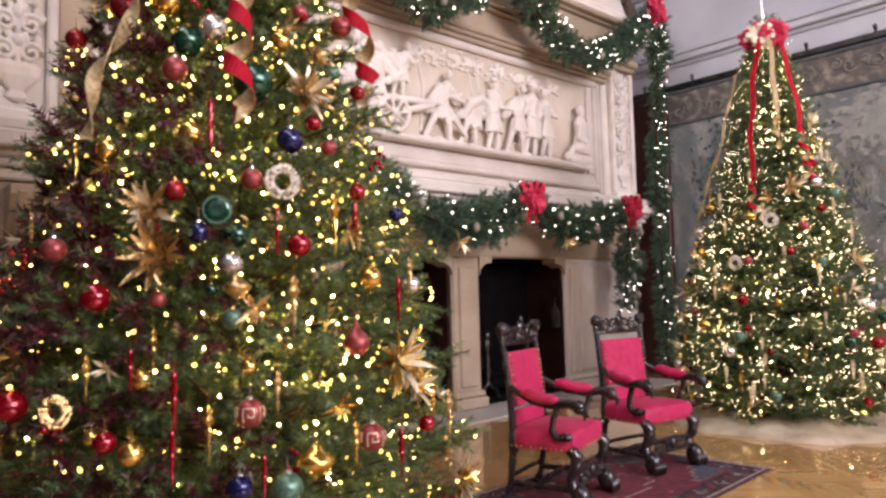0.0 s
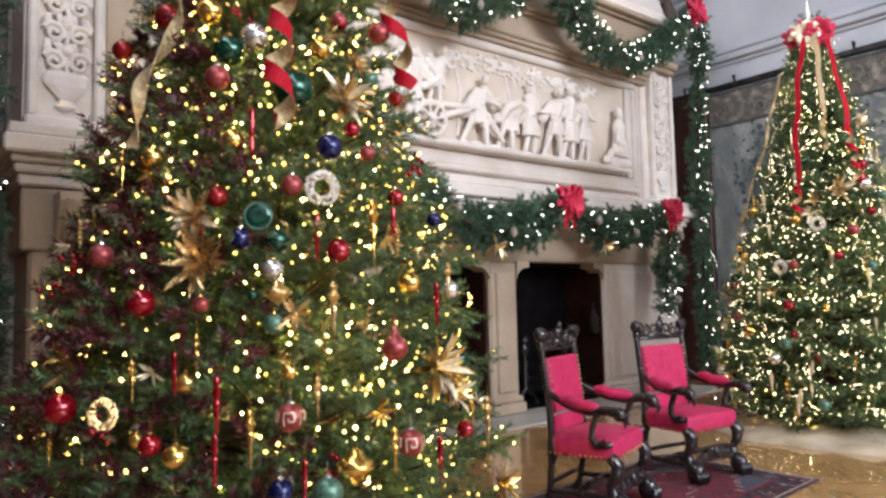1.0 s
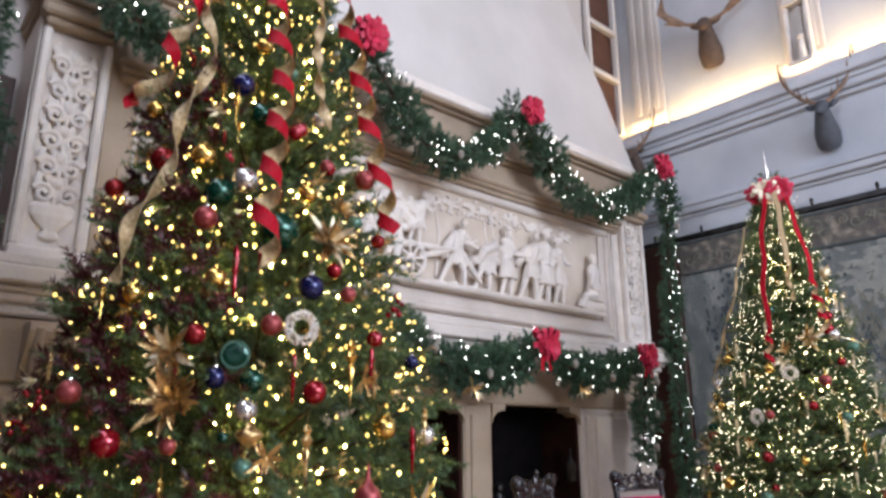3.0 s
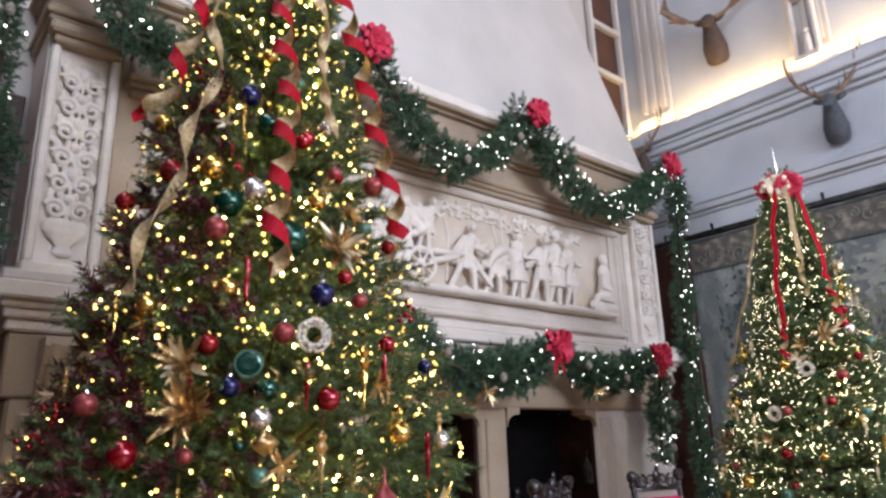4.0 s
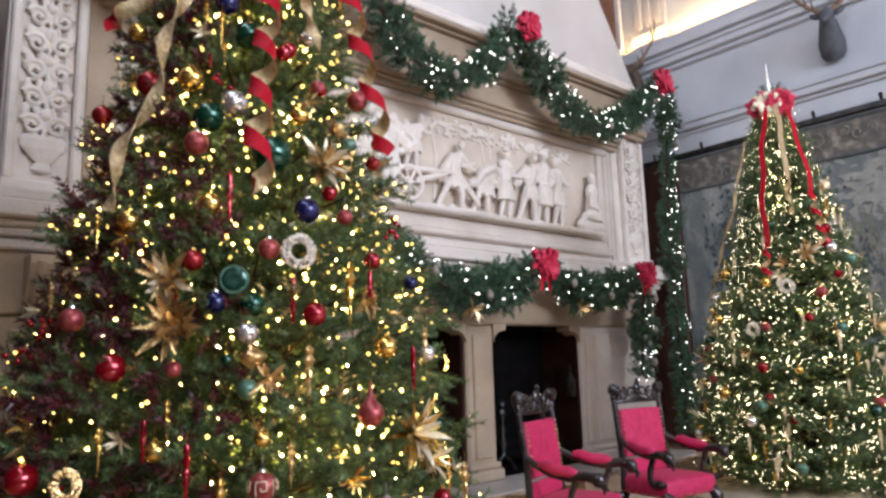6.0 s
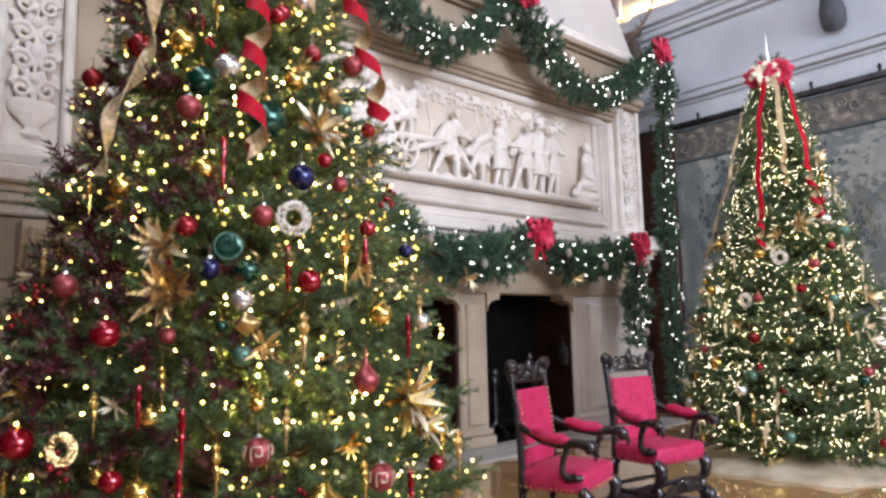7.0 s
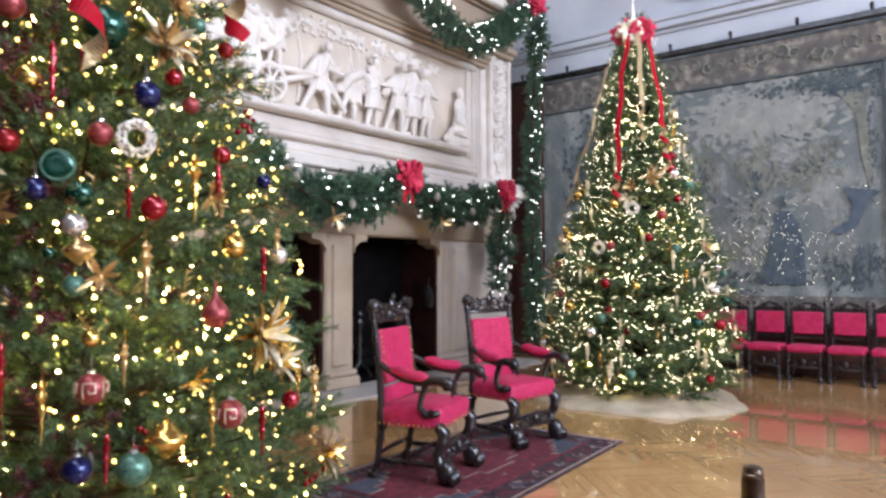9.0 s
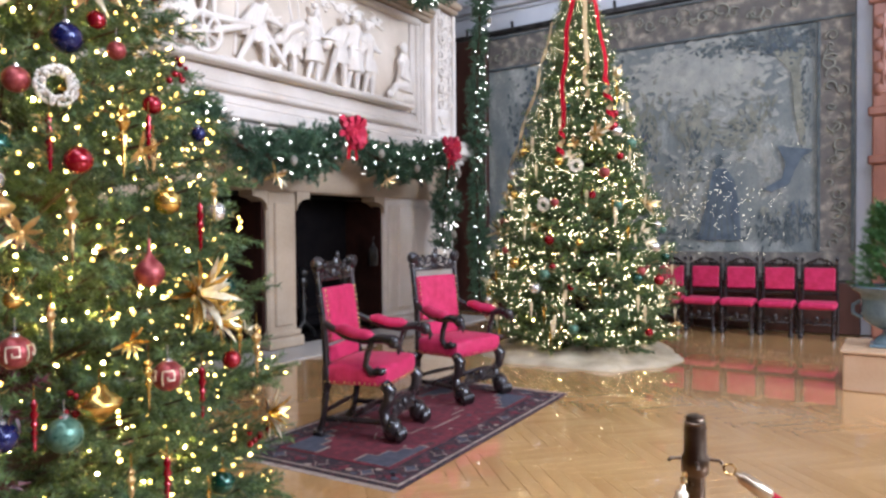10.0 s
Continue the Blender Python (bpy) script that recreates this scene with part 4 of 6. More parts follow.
def ribbon_bow(at, size, label, tails=0.0, gold=False, group="garland bows"):
    b = thing("ribbon_bow", at, label, "bow", group)
    g = random.Random(int(at[0] * 37 + at[2] * 11))
    for k in range(26):
        a = k * 2.39996
        up = -0.15 + 1.2 * (k / 26)
        d = Vector((math.cos(a), -0.25 - up * 0.9, math.sin(a))).normalized()
        across = d.cross(Vector((0, 1, 0.2))).normalized()
        lift = d.cross(across).normalized()
        L = size * g.uniform(0.80, 1.15)
        pts, nor = [], []
        for i in range(11):
            t = math.pi * 2 * i / 10
            c = d * (L * 0.5 * (1 - math.cos(t))) + lift * (L * 0.17 * math.sin(t))
            pts.append(c)
            nor.append(d * -math.cos(t) * 0.2 + lift * math.sin(t) + d * 0.5 * math.cos(t) * -1)
        ribbon_strip(pts, nor, size * 0.30, "loop", b, (CREAM, BOWRED) if gold and k % 3 else (BOWRED, BOWRED))
    Geo().ball((0, -size * 0.35, 0), size * 0.2, 8).ob("knot", BOWRED, b, smooth=True)
    if tails:
        for s in (-1, 1):
            pts = [Vector((s * (0.03 + 0.05 * i / 8), -0.05, -tails * i / 8)) for i in range(9)]
            ribbon_strip(pts, [(0.1 * s, -1, 0)] * 9, 0.05, "tail", b)
    return b


ribbon_bow((4.08, 5.72, 5.96), 0.24, "full red velvet ribbon bow on the cornice garland")
ribbon_bow((6.76, 5.72, 5.89), 0.24, "full red velvet ribbon bow on the cornice garland")
ribbon_bow((10.0, 5.72, 5.93), 0.23, "full red velvet ribbon bow on the cornice garland")
ribbon_bow((6.82, 5.70, 2.72), 0.23, "full red velvet ribbon bow with tails on the mantel garland", 0.34)
ribbon_bow((9.06, 5.70, 2.72), 0.22, "full red velvet ribbon bow with tails on the mantel garland", 0.3)


def leaf_cluster(at, size, count, mat, facing, label, seed, leafmat2=None, group="gilded flowers"):
    """A poinsettia-like spray of pointed folded leaves."""
    t = thing("gilded_flower", at, label, "ornament", group)
    g = random.Random(seed)
    fz = Vector(facing).normalized()
    fx = fz.orthogonal().normalized()
    fy = fz.cross(fx)
    for k in range(count):
        a = k * 2.39996 + g.uniform(-0.2, 0.2)
        el = 0.15 + 0.9 * g.random()
        d = (fx * math.cos(a) + fy * math.sin(a)) * math.cos(el) + fz * math.sin(el)
        side = d.cross(fz).normalized()
        L, W = size * g.uniform(0.65, 1.08), size * g.uniform(0.06, 0.11)
        nrm = side.cross(d).normalized()
        spine = [d * (L * u) + nrm * (0.12 * L * math.sin(u * 2.6)) for u in (0.05, 0.3, 0.6, 0.85, 1.0)]
        v = []
        for p, w in zip(spine, (0.25, 0.85, 1.0, 0.5, 0.02)):
            v += [p - side * W * w + nrm * 0.15 * W, p, p + side * W * w + nrm * 0.15 * W]
        f = []
        for i in range(4):
            a0 = 3 * i
            f += [(a0, a0 + 1, a0 + 4, a0 + 3), (a0 + 1, a0 + 2, a0 + 5, a0 + 4)]
        kk = len(v)
        v2 = v + [q - nrm * 0.0015 for q in v]
        f2 = f + [tuple(i + kk for i in q)[::-1] for q in f]
        Geo().add(v2, f2).ob("leaf", leafmat2 if leafmat2 and k % 3 == 0 else mat, t, smooth=True)
    Geo().ball(fz * size * 0.1, size * 0.1, 8).ob("heart", mat, t, smooth=True)
    return t


leaf_cluster((5.74, 5.86, 2.14), 0.22, 12, OLDGOLD, (0, -1, -0.3), "spray of gold leaves on the mantel garland", 3, PALEGOLD)
leaf_cluster((7.68, 5.82, 2.2), 0.18, 10, OLDGOLD, (0, -1, -0.2), "spray of gold leaves on the mantel garland", 4, PALEGOLD)


# ---- the two fir trees ----
SPR_T = sprig(46, 0.17, 0.050, 0.0068, 7)
SPR_T2 = sprig(26, 0.18, 0.060, 0.011, 8)
SPR_W = sprig(24, 0.16, 0.055, 0.014, 10)
SPR_G = sprig(12, 0.15, 0.05, 0.008, 9)
BIG = ((0.0, 1.22), (0.25, 1.25), (0.6, 1.23), (1.03, 1.17), (1.5, 1.10), (2.11, 0.93), (2.66, 0.77), (3.43, 0.60), (4.27, 0.43), (5.1, 0.2), (5.5, 0.04))
SMALL = ((0.15, 0.98), (0.45, 1.11), (0.72, 1.12), (1.55, 0.99), (2.37, 0.72), (3.46, 0.45), (3.87, 0.33), (4.3, 0.18), (4.55, 0.04))


def fir(at, prof, layers, per_layer, template, sprigs, bulb_count, bulb_r, bulb_mat, label, seed, foot, gilt, wine_side):
    g = np.random.default_rng(seed)
    zs, rs = [p[0] for p in prof], [p[1] for p in prof]
    top = zs[-1]
    t = thing("fir_tree", at, label, "christmas tree")
    Geo().tube([(0, 0, 0.0), (0.01, 0, top * 0.4), (0, 0.01, top * 0.8), (0, 0, top)], [0.075, 0.06, 0.03, 0.008], 10).ob("trunk", BARK, t, smooth=True)
    off, dirs, size, tips, twigs = [], [], [], [], Geo()
    for i in range(layers):
        z = foot + (top - foot) * (1 - (1 - i / layers) ** 1.12)
        R = np.interp(z, zs, rs)
        n = max(5, int(per_layer * (0.2 + 0.8 * R / rs[2])))
        a0 = g.uniform(0, 6.28)
        for k in range(n):
            a = a0 + 2 * math.pi * (k + g.uniform(-0.3, 0.3)) / n
            r = R * g.uniform(0.86, 1.08)
            rad = np.array([math.cos(a), math.sin(a), 0])
            tan = np.array([-math.sin(a), math.cos(a), 0])
            up = np.array([0, 0, 1.0])
            zz = max(foot, z + g.uniform(-0.07, 0.07))
            p0 = np.array([0, 0, zz - 0.20 * r])
            p1 = rad * max(0.02, r - 0.07) + up * (zz + g.uniform(-0.06, 0.10) * r)
            twigs.tube([tuple(p0), tuple((p0 + p1) / 2 + np.array([0, 0, -0.03])), tuple(p1)], [0.014, 0.010, 0.004], 4)
            axis = p1 - p0
            axis /= np.linalg.norm(axis)
            reach = min(0.42, 0.55 * r)
            for j in range(sprigs):
                s = (j + 0.5) / sprigs
                q = p1 - axis * reach * (1 - s)
                w = (1 if j % 2 else -1) * g.uniform(0.35, 1.1) * (1.15 - 0.8 * s)
                off.append(q + up * g.uniform(-0.02, 0.02))
                dirs.append(axis * g.uniform(0.5, 0.9) + tan * w + up * g.uniform(-0.45, 0.35))
                size.append(g.uniform(0.75, 1.12) * (0.7 + 0.3 * min(1, R)))
            for j in range(sprigs // 3):
                off.append(p0 + (p1 - p0) * g.uniform(0.3, 0.65))
                dirs.append(axis * 0.5 + tan * g.uniform(-1, 1) + up * g.uniform(-0.6, 0.6))
                size.append(1.1)
            tips.append((p1, axis, tan))
    cloud("crown", *template, frames_from(np.array(dirs), g, np.array(size)), np.array(off), NEEDLE, t)
    tagged(twigs.ob("branchwork", BARK, t), kind="stuff")
    pts = []
    for k in range(bulb_count):
        p, axis, tan = tips[int(g.integers(len(tips)))]
        # the strings hang sparser low down on the side by the burgundy picks
        if wine_side and p[0] < -0.45 and p[2] < 2.1 and k % 5 < 3:
            continue
        pts.append(p + axis * (0.06 - 0.40 * g.uniform() ** 2) + tan * g.uniform(-0.12, 0.12) + np.array([0, 0, g.uniform(-0.02, 0.07)]))
    # the second half of the bulbs gets a weaker emission, to vary their brightness
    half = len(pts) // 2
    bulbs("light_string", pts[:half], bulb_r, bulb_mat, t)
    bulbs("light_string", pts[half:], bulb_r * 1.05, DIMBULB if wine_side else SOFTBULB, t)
    # extra strong bulbs added deep among the boughs to light the needles
    deep = []
    for k in range(640 if wine_side else 330):
        p, axis, tan = tips[int(g.integers(len(tips)))]
        if wine_side and p[0] < -0.45 and p[2] < 2.1 and k % 5 < 3:
            continue
        q = p * np.array([1, 1, 0]) * g.uniform(0.55, 0.90) + tan * g.uniform(-0.1, 0.1)
        deep.append(q + np.array([0, 0, p[2] + g.uniform(-0.1, 0.05)]))
    bulbs("inner_fill_bulbs", deep, 0.0050, FILLBULB, t)
    pick = [tips[int(g.integers(len(tips)))] for _ in range(gilt)]
    gd = np.array([axis + 0.7 * g.normal(size=3) for p, axis, tan in pick])
    tagged(cloud("tinsel", *SPR_G, frames_from(gd, g, g.uniform(0.6, 1.1, gilt)), np.array([p - axis * 0.03 for p, axis, tan in pick]), OLDGOLD, t), kind="stuff")
    if wine_side:
        # dark burgundy leafage among the fir on one side, also standing in for shade
        wine = [q for q in tips if q[0][0] < -0.38 and q[0][2] < 3.4]
        wine = [wine[int(g.integers(len(wine)))] for _ in range(900)]
        wd = np.array([axis + 0.6 * g.normal(size=3) for p, axis, tan in wine])
        tagged(cloud("burgundy_shade_foliage", *SPR_W, frames_from(wd, g, g.uniform(0.7, 1.2, 900)), np.array([p - axis * 0.05 + tan * g.uniform(-0.1, 0.1) for p, axis, tan in wine]), BURGUNDY, t), kind="stuff")
    stand = Geo()
    stand.lathe([(0.16, 0.0), (0.18, 0.05), (0.12, 0.16), (0.09, 0.2)], n=16)
    stand.ob("stand", IRON, t)
    return t


T1, T2 = Vector((1.85, 3.53, 0)), Vector((8.33, 3.32, 0))
fir(T1, BIG, 38, 26, SPR_T, 19, 2500, 0.0080, BULB, "tall fir tree thick with warm lights and glass ornaments", 31, 0.10, 620, True)
fir(T2, SMALL, 36, 24, SPR_T2, 17, 7400, 0.0042, PALEBULB, "tall fir tree covered in dense warm lights and ornaments", 32, 0.22, 520, False)


def skirt(at, r, label, seed):
    g = Geo()
    n, v, f = 72, [], []
    rnd = random.Random(seed)
    ph = [rnd.uniform(0, 6.28) for _ in range(4)]
    for j, (q, z) in enumerate(((0.10, 0.22), (0.40, 0.15), (0.70, 0.09), (0.93, 0.055), (1.0, 0.03), (1.02, 0.004))):
        for i in range(n):
            a = 2 * math.pi * i / n
            wob = 1 + q * (0.05 * math.sin(3 * a + ph[0]) + 0.035 * math.sin(7 * a + ph[1]) + 0.02 * math.sin(13 * a + ph[2]))
            v.append((q * r * wob * math.cos(a), q * r * wob * math.sin(a), max(0.004, z * (1 + 0.35 * math.sin(11 * a + ph[3] + q * 3) * q))))
    for j in range(5):
        for i in range(n):
            a, b = j * n + i, j * n + (i + 1) % n
            f.append((a, b, b + n, a + n))
    k = len(v)
    v += [(x, y, max(0.001, z - 0.004)) for x, y, z in v]
    f += [tuple(i + k for i in q)[::-1] for q in f]
    o = tagged(g.add(v, f).ob("tree_skirt", LINEN, smooth=True), label, "tree skirt")
    o.location = at
    return o


skirt(T2, 1.17, "rumpled cream linen tree skirt on the parquet", 4)
skirt(T1, 1.05, "rumpled cream linen tree skirt under the fir", 5)


# ornaments, each hung from its branch tip
def on_tree(c, angle, z, r):
    a = radians(angle)
    return Vector((c.x + r * math.cos(a), c.y + r * math.sin(a), z))


def bauble(r, mat, label, capmat=GOLD):
    t = thing("bauble", (0, 0, 0), label, "ornament", "tree baubles")
    Geo().ball((0, 0, 0), r, 18).ob("globe", mat, t, smooth=True)
    c = Geo().lathe([(r * 0.26, r * 0.92), (r * 0.24, r * 1.12), (r * 0.08, r * 1.18)], n=10)
    c.tube([(0, 0, r * 1.15), (0, 0, r * 1.15 + 0.05)], 0.0018, 5)
    c.ob("cap", capmat, t)
    return t


def dress(c, items, mat, label, capmat=GOLD):
    for ang, z, r, s in items:
        b = bauble(s, mat, label, capmat)
        b.location = on_tree(c, ang, z, r - 0.005)


dress(T1, ((-141, 1.54, 1.11, 0.059), (-99, 1.74, 1.05, 0.051), (-136, 1.01, 1.2, 0.043), (-70, 0.94, 1.22, 0.04), (-79, 2.0, 0.98, 0.04), (-90, 2.31, 0.89, 0.037), (-99, 3.06, 0.7, 0.039), (-54, 2.7, 0.78, 0.034), (-158, 1.13, 1.18, 0.063), (-101, 3.04, 0.7, 0.041), (-87, 2.87, 0.74, 0.035)), RED, "shiny red glass bauble hanging on the fir")
dress(T1, ((-130, 2.52, 0.83, 0.054), (-109, 2.02, 0.97, 0.047), (-67, 2.89, 0.75, 0.055), (-155, 1.74, 1.05, 0.05), (-86, 2.2, 0.92, 0.037), (-88, 2.88, 0.74, 0.038)), PINK, "frosted rose-red glass bauble hanging on the fir", SILVER)
dress(T1, ((177, 2.8, 0.76, 0.05), (-127, 1.97, 0.98, 0.045), (-153, 2.87, 0.73, 0.06)), DARKRED, "dark red glass bauble hanging on the fir")
dress(T1, ((-97, 2.7, 0.78, 0.048), (-135, 2.86, 0.74, 0.06), (-81, 1.6, 1.09, 0.051), (-116, 3.55, 0.59, 0.045), (-124, 2.22, 0.92, 0.049), (-131, 0.97, 1.21, 0.047), (-111, 1.26, 1.15, 0.032), (-170, 3.22, 0.66, 0.046), (-146, 2.16, 0.93, 0.045)), GOLD, "gold glass bauble hanging on the fir")
dress(T1, ((-107, 2.48, 0.82, 0.092), (-113, 1.78, 1.02, 0.053), (-118, 1.56, 1.09, 0.023), (-79, 0.49, 1.31, 0.049), (-66, 1.24, 1.16, 0.04), (-128, 2.67, 0.75, 0.07), (-115, 3.13, 0.64, 0.066)), GREEN, "deep green glass bauble hanging on the fir")
dress(T1, ((-78, 2.6, 0.81, 0.04), (-105, 0.81, 1.25, 0.059), (-102, 3.4, 0.62, 0.035)), MINT, "frosted pale green bauble hanging on the fir", SILVER)
dress(T1, ((-98, 2.21, 0.91, 0.058), (-121, 1.79, 1.03, 0.044), (-124, 3.29, 0.64, 0.058), (-113, 0.83, 1.24, 0.048), (-62, 1.92, 1.0, 0.035)), BLUE, "cobalt blue glass bauble hanging on the fir", SILVER)
dress(T1, ((-119, 2.73, 0.76, 0.064), (-114, 1.66, 1.08, 0.045), (-75, 1.15, 1.18, 0.042), (-65, 1.57, 1.1, 0.044), (-90, 3.15, 0.68, 0.043)), SILVER, "silver patterned glass bauble hanging on the fir")


def maze_bauble(ang, z, r, size):
    """A red globe with raised pale key-pattern bands."""
    b = bauble(size, PINK, "red glass bauble with a raised pale key pattern", SILVER)
    for k in range(5):
        a0 = k * 1.2566
        key = [(0.0, -0.5), (0.0, 0.45), (0.75, 0.45), (0.75, -0.15), (0.35, -0.15), (0.35, 0.15)]
        pts = []
        for (u0, w0), (u1, w1) in zip(key, key[1:]):
            for q in range(4):
                u, w = u0 + (u1 - u0) * q / 4, w0 + (w1 - w0) * q / 4
                pts.append((size * 1.01 * math.cos(w) * math.cos(a0 + u), size * 1.01 * math.cos(w) * math.sin(a0 + u), size * 1.01 * math.sin(w)))
        Geo().tube(pts, size * 0.055, 5).ob("key_band", PALEGOLD, b, smooth=True)
    b.location = on_tree(T1, ang, z, r)


maze_bauble(-111, 1.09, 1.18, 0.055)
maze_bauble(-87, 0.94, 1.21, 0.058)


def turned(profile, mat, label, name, n=16, group="tree drops", wave=0.0):
    t = thing(name, (0, 0, 0), label, "ornament", group)
    g = Geo().lathe(profile, n=n, wave=wave, waves=6)
    g.ob("body", mat, t, smooth=True)
    top = profile[-1][1]
    Geo().tube([(0, 0, top), (0, 0, top + 0.05)], 0.002, 5).ob("hanger", GOLD, t)
    return t


def scaled(profile, k, l):
    return [(r * k, z * l) for r, z in profile]


ICICLE = [(0.002, -1.0), (0.05, -0.62), (0.03, -0.55), (0.11, -0.32), (0.05, -0.24), (0.14, -0.1), (0.06, 0.0), (0.12, 0.08), (0.03, 0.18)]
BEADS = [(0.002, -0.62), (0.05, -0.5), (0.03, -0.44), (0.065, -0.38), (0.035, -0.32), (0.075, -0.25), (0.04, -0.18), (0.09, -0.1), (0.045, -0.02), (0.10, 0.08), (0.05, 0.17), (0.085, 0.26), (0.02, 0.36)]
TEAR = [(0.05, -1.0), (0.6, -0.85), (0.95, -0.3), (1.0, 0.0), (0.8, 0.5), (0.4, 0.9), (0.16, 1.3), (0.10, 2.0), (0.05, 2.3)]
ONION = [(0.04, -1.05), (0.25, -0.9), (0.75, -0.5), (1.08, -0.1), (1.08, 0.05), (0.75, 0.35), (0.45, 0.55), (0.35, 0.8), (0.1, 0.95)]
for ang, z, r, s in ((-90, 1.84, 1.02, 0.33), (-102, 1.50, 1.11, 0.28), (-128, 1.34, 1.13, 0.2), (-140, 1.25, 1.15, 0.2), (-118, 1.04, 1.19, 0.25), (-92, 0.94, 1.22, 0.22), (-62, 0.96, 1.22, 0.28), (-125, 3.13, 0.67, 0.22), (-154, 2.12, 0.93, 0.2), (-106, 1.17, 1.16, 0.19), (-67, 1.62, 1.08, 0.2), (-97, 0.6, 1.3, 0.2)):
    turned(scaled(ICICLE, s * 0.62, s * 0.75), GOLD if int(z * 100) % 3 else OLDGOLD, "slender gold icicle ornament hanging on the fir", "icicle_ornament").location = on_tree(T1, ang, z + s * 0.25, r + 0.03)
for ang, z, r, s in ((-104, 1.82, 1.01, 0.2), (-83, 1.88, 1.0, 0.18), (-74, 1.53, 1.1, 0.2), (-81, 0.88, 1.22, 0.2), (-119, 2.28, 0.88, 0.23), (-124, 1.18, 1.16, 0.22), (-124, 0.98, 1.19, 0.2), (-132, 1.29, 1.14, 0.16), (-91, 0.6, 1.29, 0.2), (-109, 0.88, 1.22, 0.17)):
    turned(scaled(BEADS, s * 0.85, s * 1.05), RED, "beaded red glass drop hanging on the fir", "bead_drop").location = on_tree(T1, ang, z, r + 0.03)
turned(scaled(TEAR, 0.056, 0.056), PINK, "rose glass teardrop ornament hanging on the fir", "teardrop_ornament").location = on_tree(T1, -89, 1.33, 1.17)
turned(scaled(ONION, 0.070, 0.070), GOLD, "ribbed gold onion-shaped ornament hanging on the fir", "onion_ornament").location = on_tree(T1, -100, 0.90, 1.25)
turned(scaled(ONION, 0.050, 0.050), OLDGOLD, "ribbed gold onion-shaped ornament hanging on the fir", "onion_ornament").location = on_tree(T1, -113, 1.57, 1.12)


def ring_ornament(at, r, mat, label):
    t = thing("wreath_ornament", at, label, "ornament", "ring ornaments")
    g = Geo()
    rnd = random.Random(9)
    for k in range(240):
        a = rnd.uniform(0, 6.28)
        q = rnd.uniform(0, 6.28)
        R = r * (0.78 + 0.22 * math.cos(q))
        g.ball((R * math.cos(a), r * 0.22 * math.sin(q), R * math.sin(a)), r * 0.10, 5)
    g.ob("beaded_ring", mat, t)
    Geo().tube([(0, 0, r), (0, 0, r + 0.04)], 0.002, 5).ob("hanger", GOLD, t)
    return t


PEARL = material("pearl_beads", (0.62, 0.54, 0.44), (0.88, 0.82, 0.74), 30.0, 0.3, 0.1, 0.0, 50)
o = ring_ornament(on_tree(T1, -102, 2.01, 1.0), 0.072, PEARL, "small pearl-beaded wreath ornament on the fir")
o.rotation_euler = (0, 0, radians(-12))
o = ring_ornament(on_tree(T1, -146, 1.12, 1.19), 0.06, OLDGOLD, "small gold-beaded wreath ornament on the fir")
o.rotation_euler = (0, 0, radians(-50))
disc = thing("medallion", on_tree(T1, -117, 1.88, 1.04), "pale green glass medallion ornament on the fir", "ornament")
md = Matrix.Rotation(radians(90), 4, "X")
Geo().lathe([(0.02, -0.004), (0.046, -0.006), (0.055, 0.0), (0.046, 0.006), (0.02, 0.004)], n=24, m=md.to_3x3()).ob("plate", GREEN, disc, smooth=True)
Geo().tube([(0.053 * math.cos(k * 0.2618), 0, 0.053 * math.sin(k * 0.2618)) for k in range(25)], 0.006, 6).ob("rim", MINT, disc, smooth=True)
disc.rotation_euler = (0, 0, radians(-25))
for ang, z, r, s, mt, m2, sd in ((-131, 1.88, 1.02, 0.15, OLDGOLD, PALEGOLD, 41), (-129, 1.69, 1.05, 0.17, OLDGOLD, None, 42), (-92, 2.44, 0.86, 0.16, OLDGOLD, PALEGOLD, 43), (-78, 1.23, 1.16, 0.20, GOLD, PALEGOLD, 44), (-85, 2.64, 0.79, 0.1, OLDGOLD, None, 45), (-61, 0.66, 1.28, 0.13, GOLD, PALEGOLD, 46), (-73, 1.11, 1.17, 0.13, GOLD, PALEGOLD, 47)):
    q = on_tree(T1, ang, z, r)
    leaf_cluster(q, s, 34, mt, (math.cos(radians(ang)), math.sin(radians(ang)), 0.15), "gold poinsettia ornament with pointed leaves on the fir", sd, m2)

# smaller ornaments of the far fir
rng2 = random.Random(77)
kinds = [(RED, "red"), (GREEN, "green"), (GOLD, "gold"), (MINT, "pale green"), (PINK, "rose"), (SILVER, "silver"), (RED, "red"), (GOLD, "gold")]
for k in range(76):
    z = 0.35 + 3.4 * (1 - math.sqrt(1 - 0.97 * (k + 0.5) / 76))
    ang = rng2.uniform(90, 285)
    r = float(np.interp(z, [p[0] for p in SMALL], [p[1] for p in SMALL]))
    mt, nm = kinds[k % len(kinds)]
    if k % 3 == 2:
        s = rng2.uniform(0.15, 0.24)
        turned(scaled(ICICLE, s * 0.8, s * 0.75), PALEGOLD, "slender pale gold icicle ornament on the far fir", "icicle_ornament", n=8).location = on_tree(T2, ang, z, r + 0.03)
    else:
        b = bauble(rng2.uniform(0.04, 0.065), mt, nm + " glass bauble hanging on the far fir")
        b.location = on_tree(T2, ang, z, r + 0.01)
for ang, z, r in ((-160, 2.21, 0.76), (176, 1.78, 0.89)):
    o = ring_ornament(on_tree(T2, ang, z, r), 0.072, PEARL, "small pearl-beaded wreath ornament on the far fir")
    o.rotation_euler = (0, 0, radians(ang + 90))
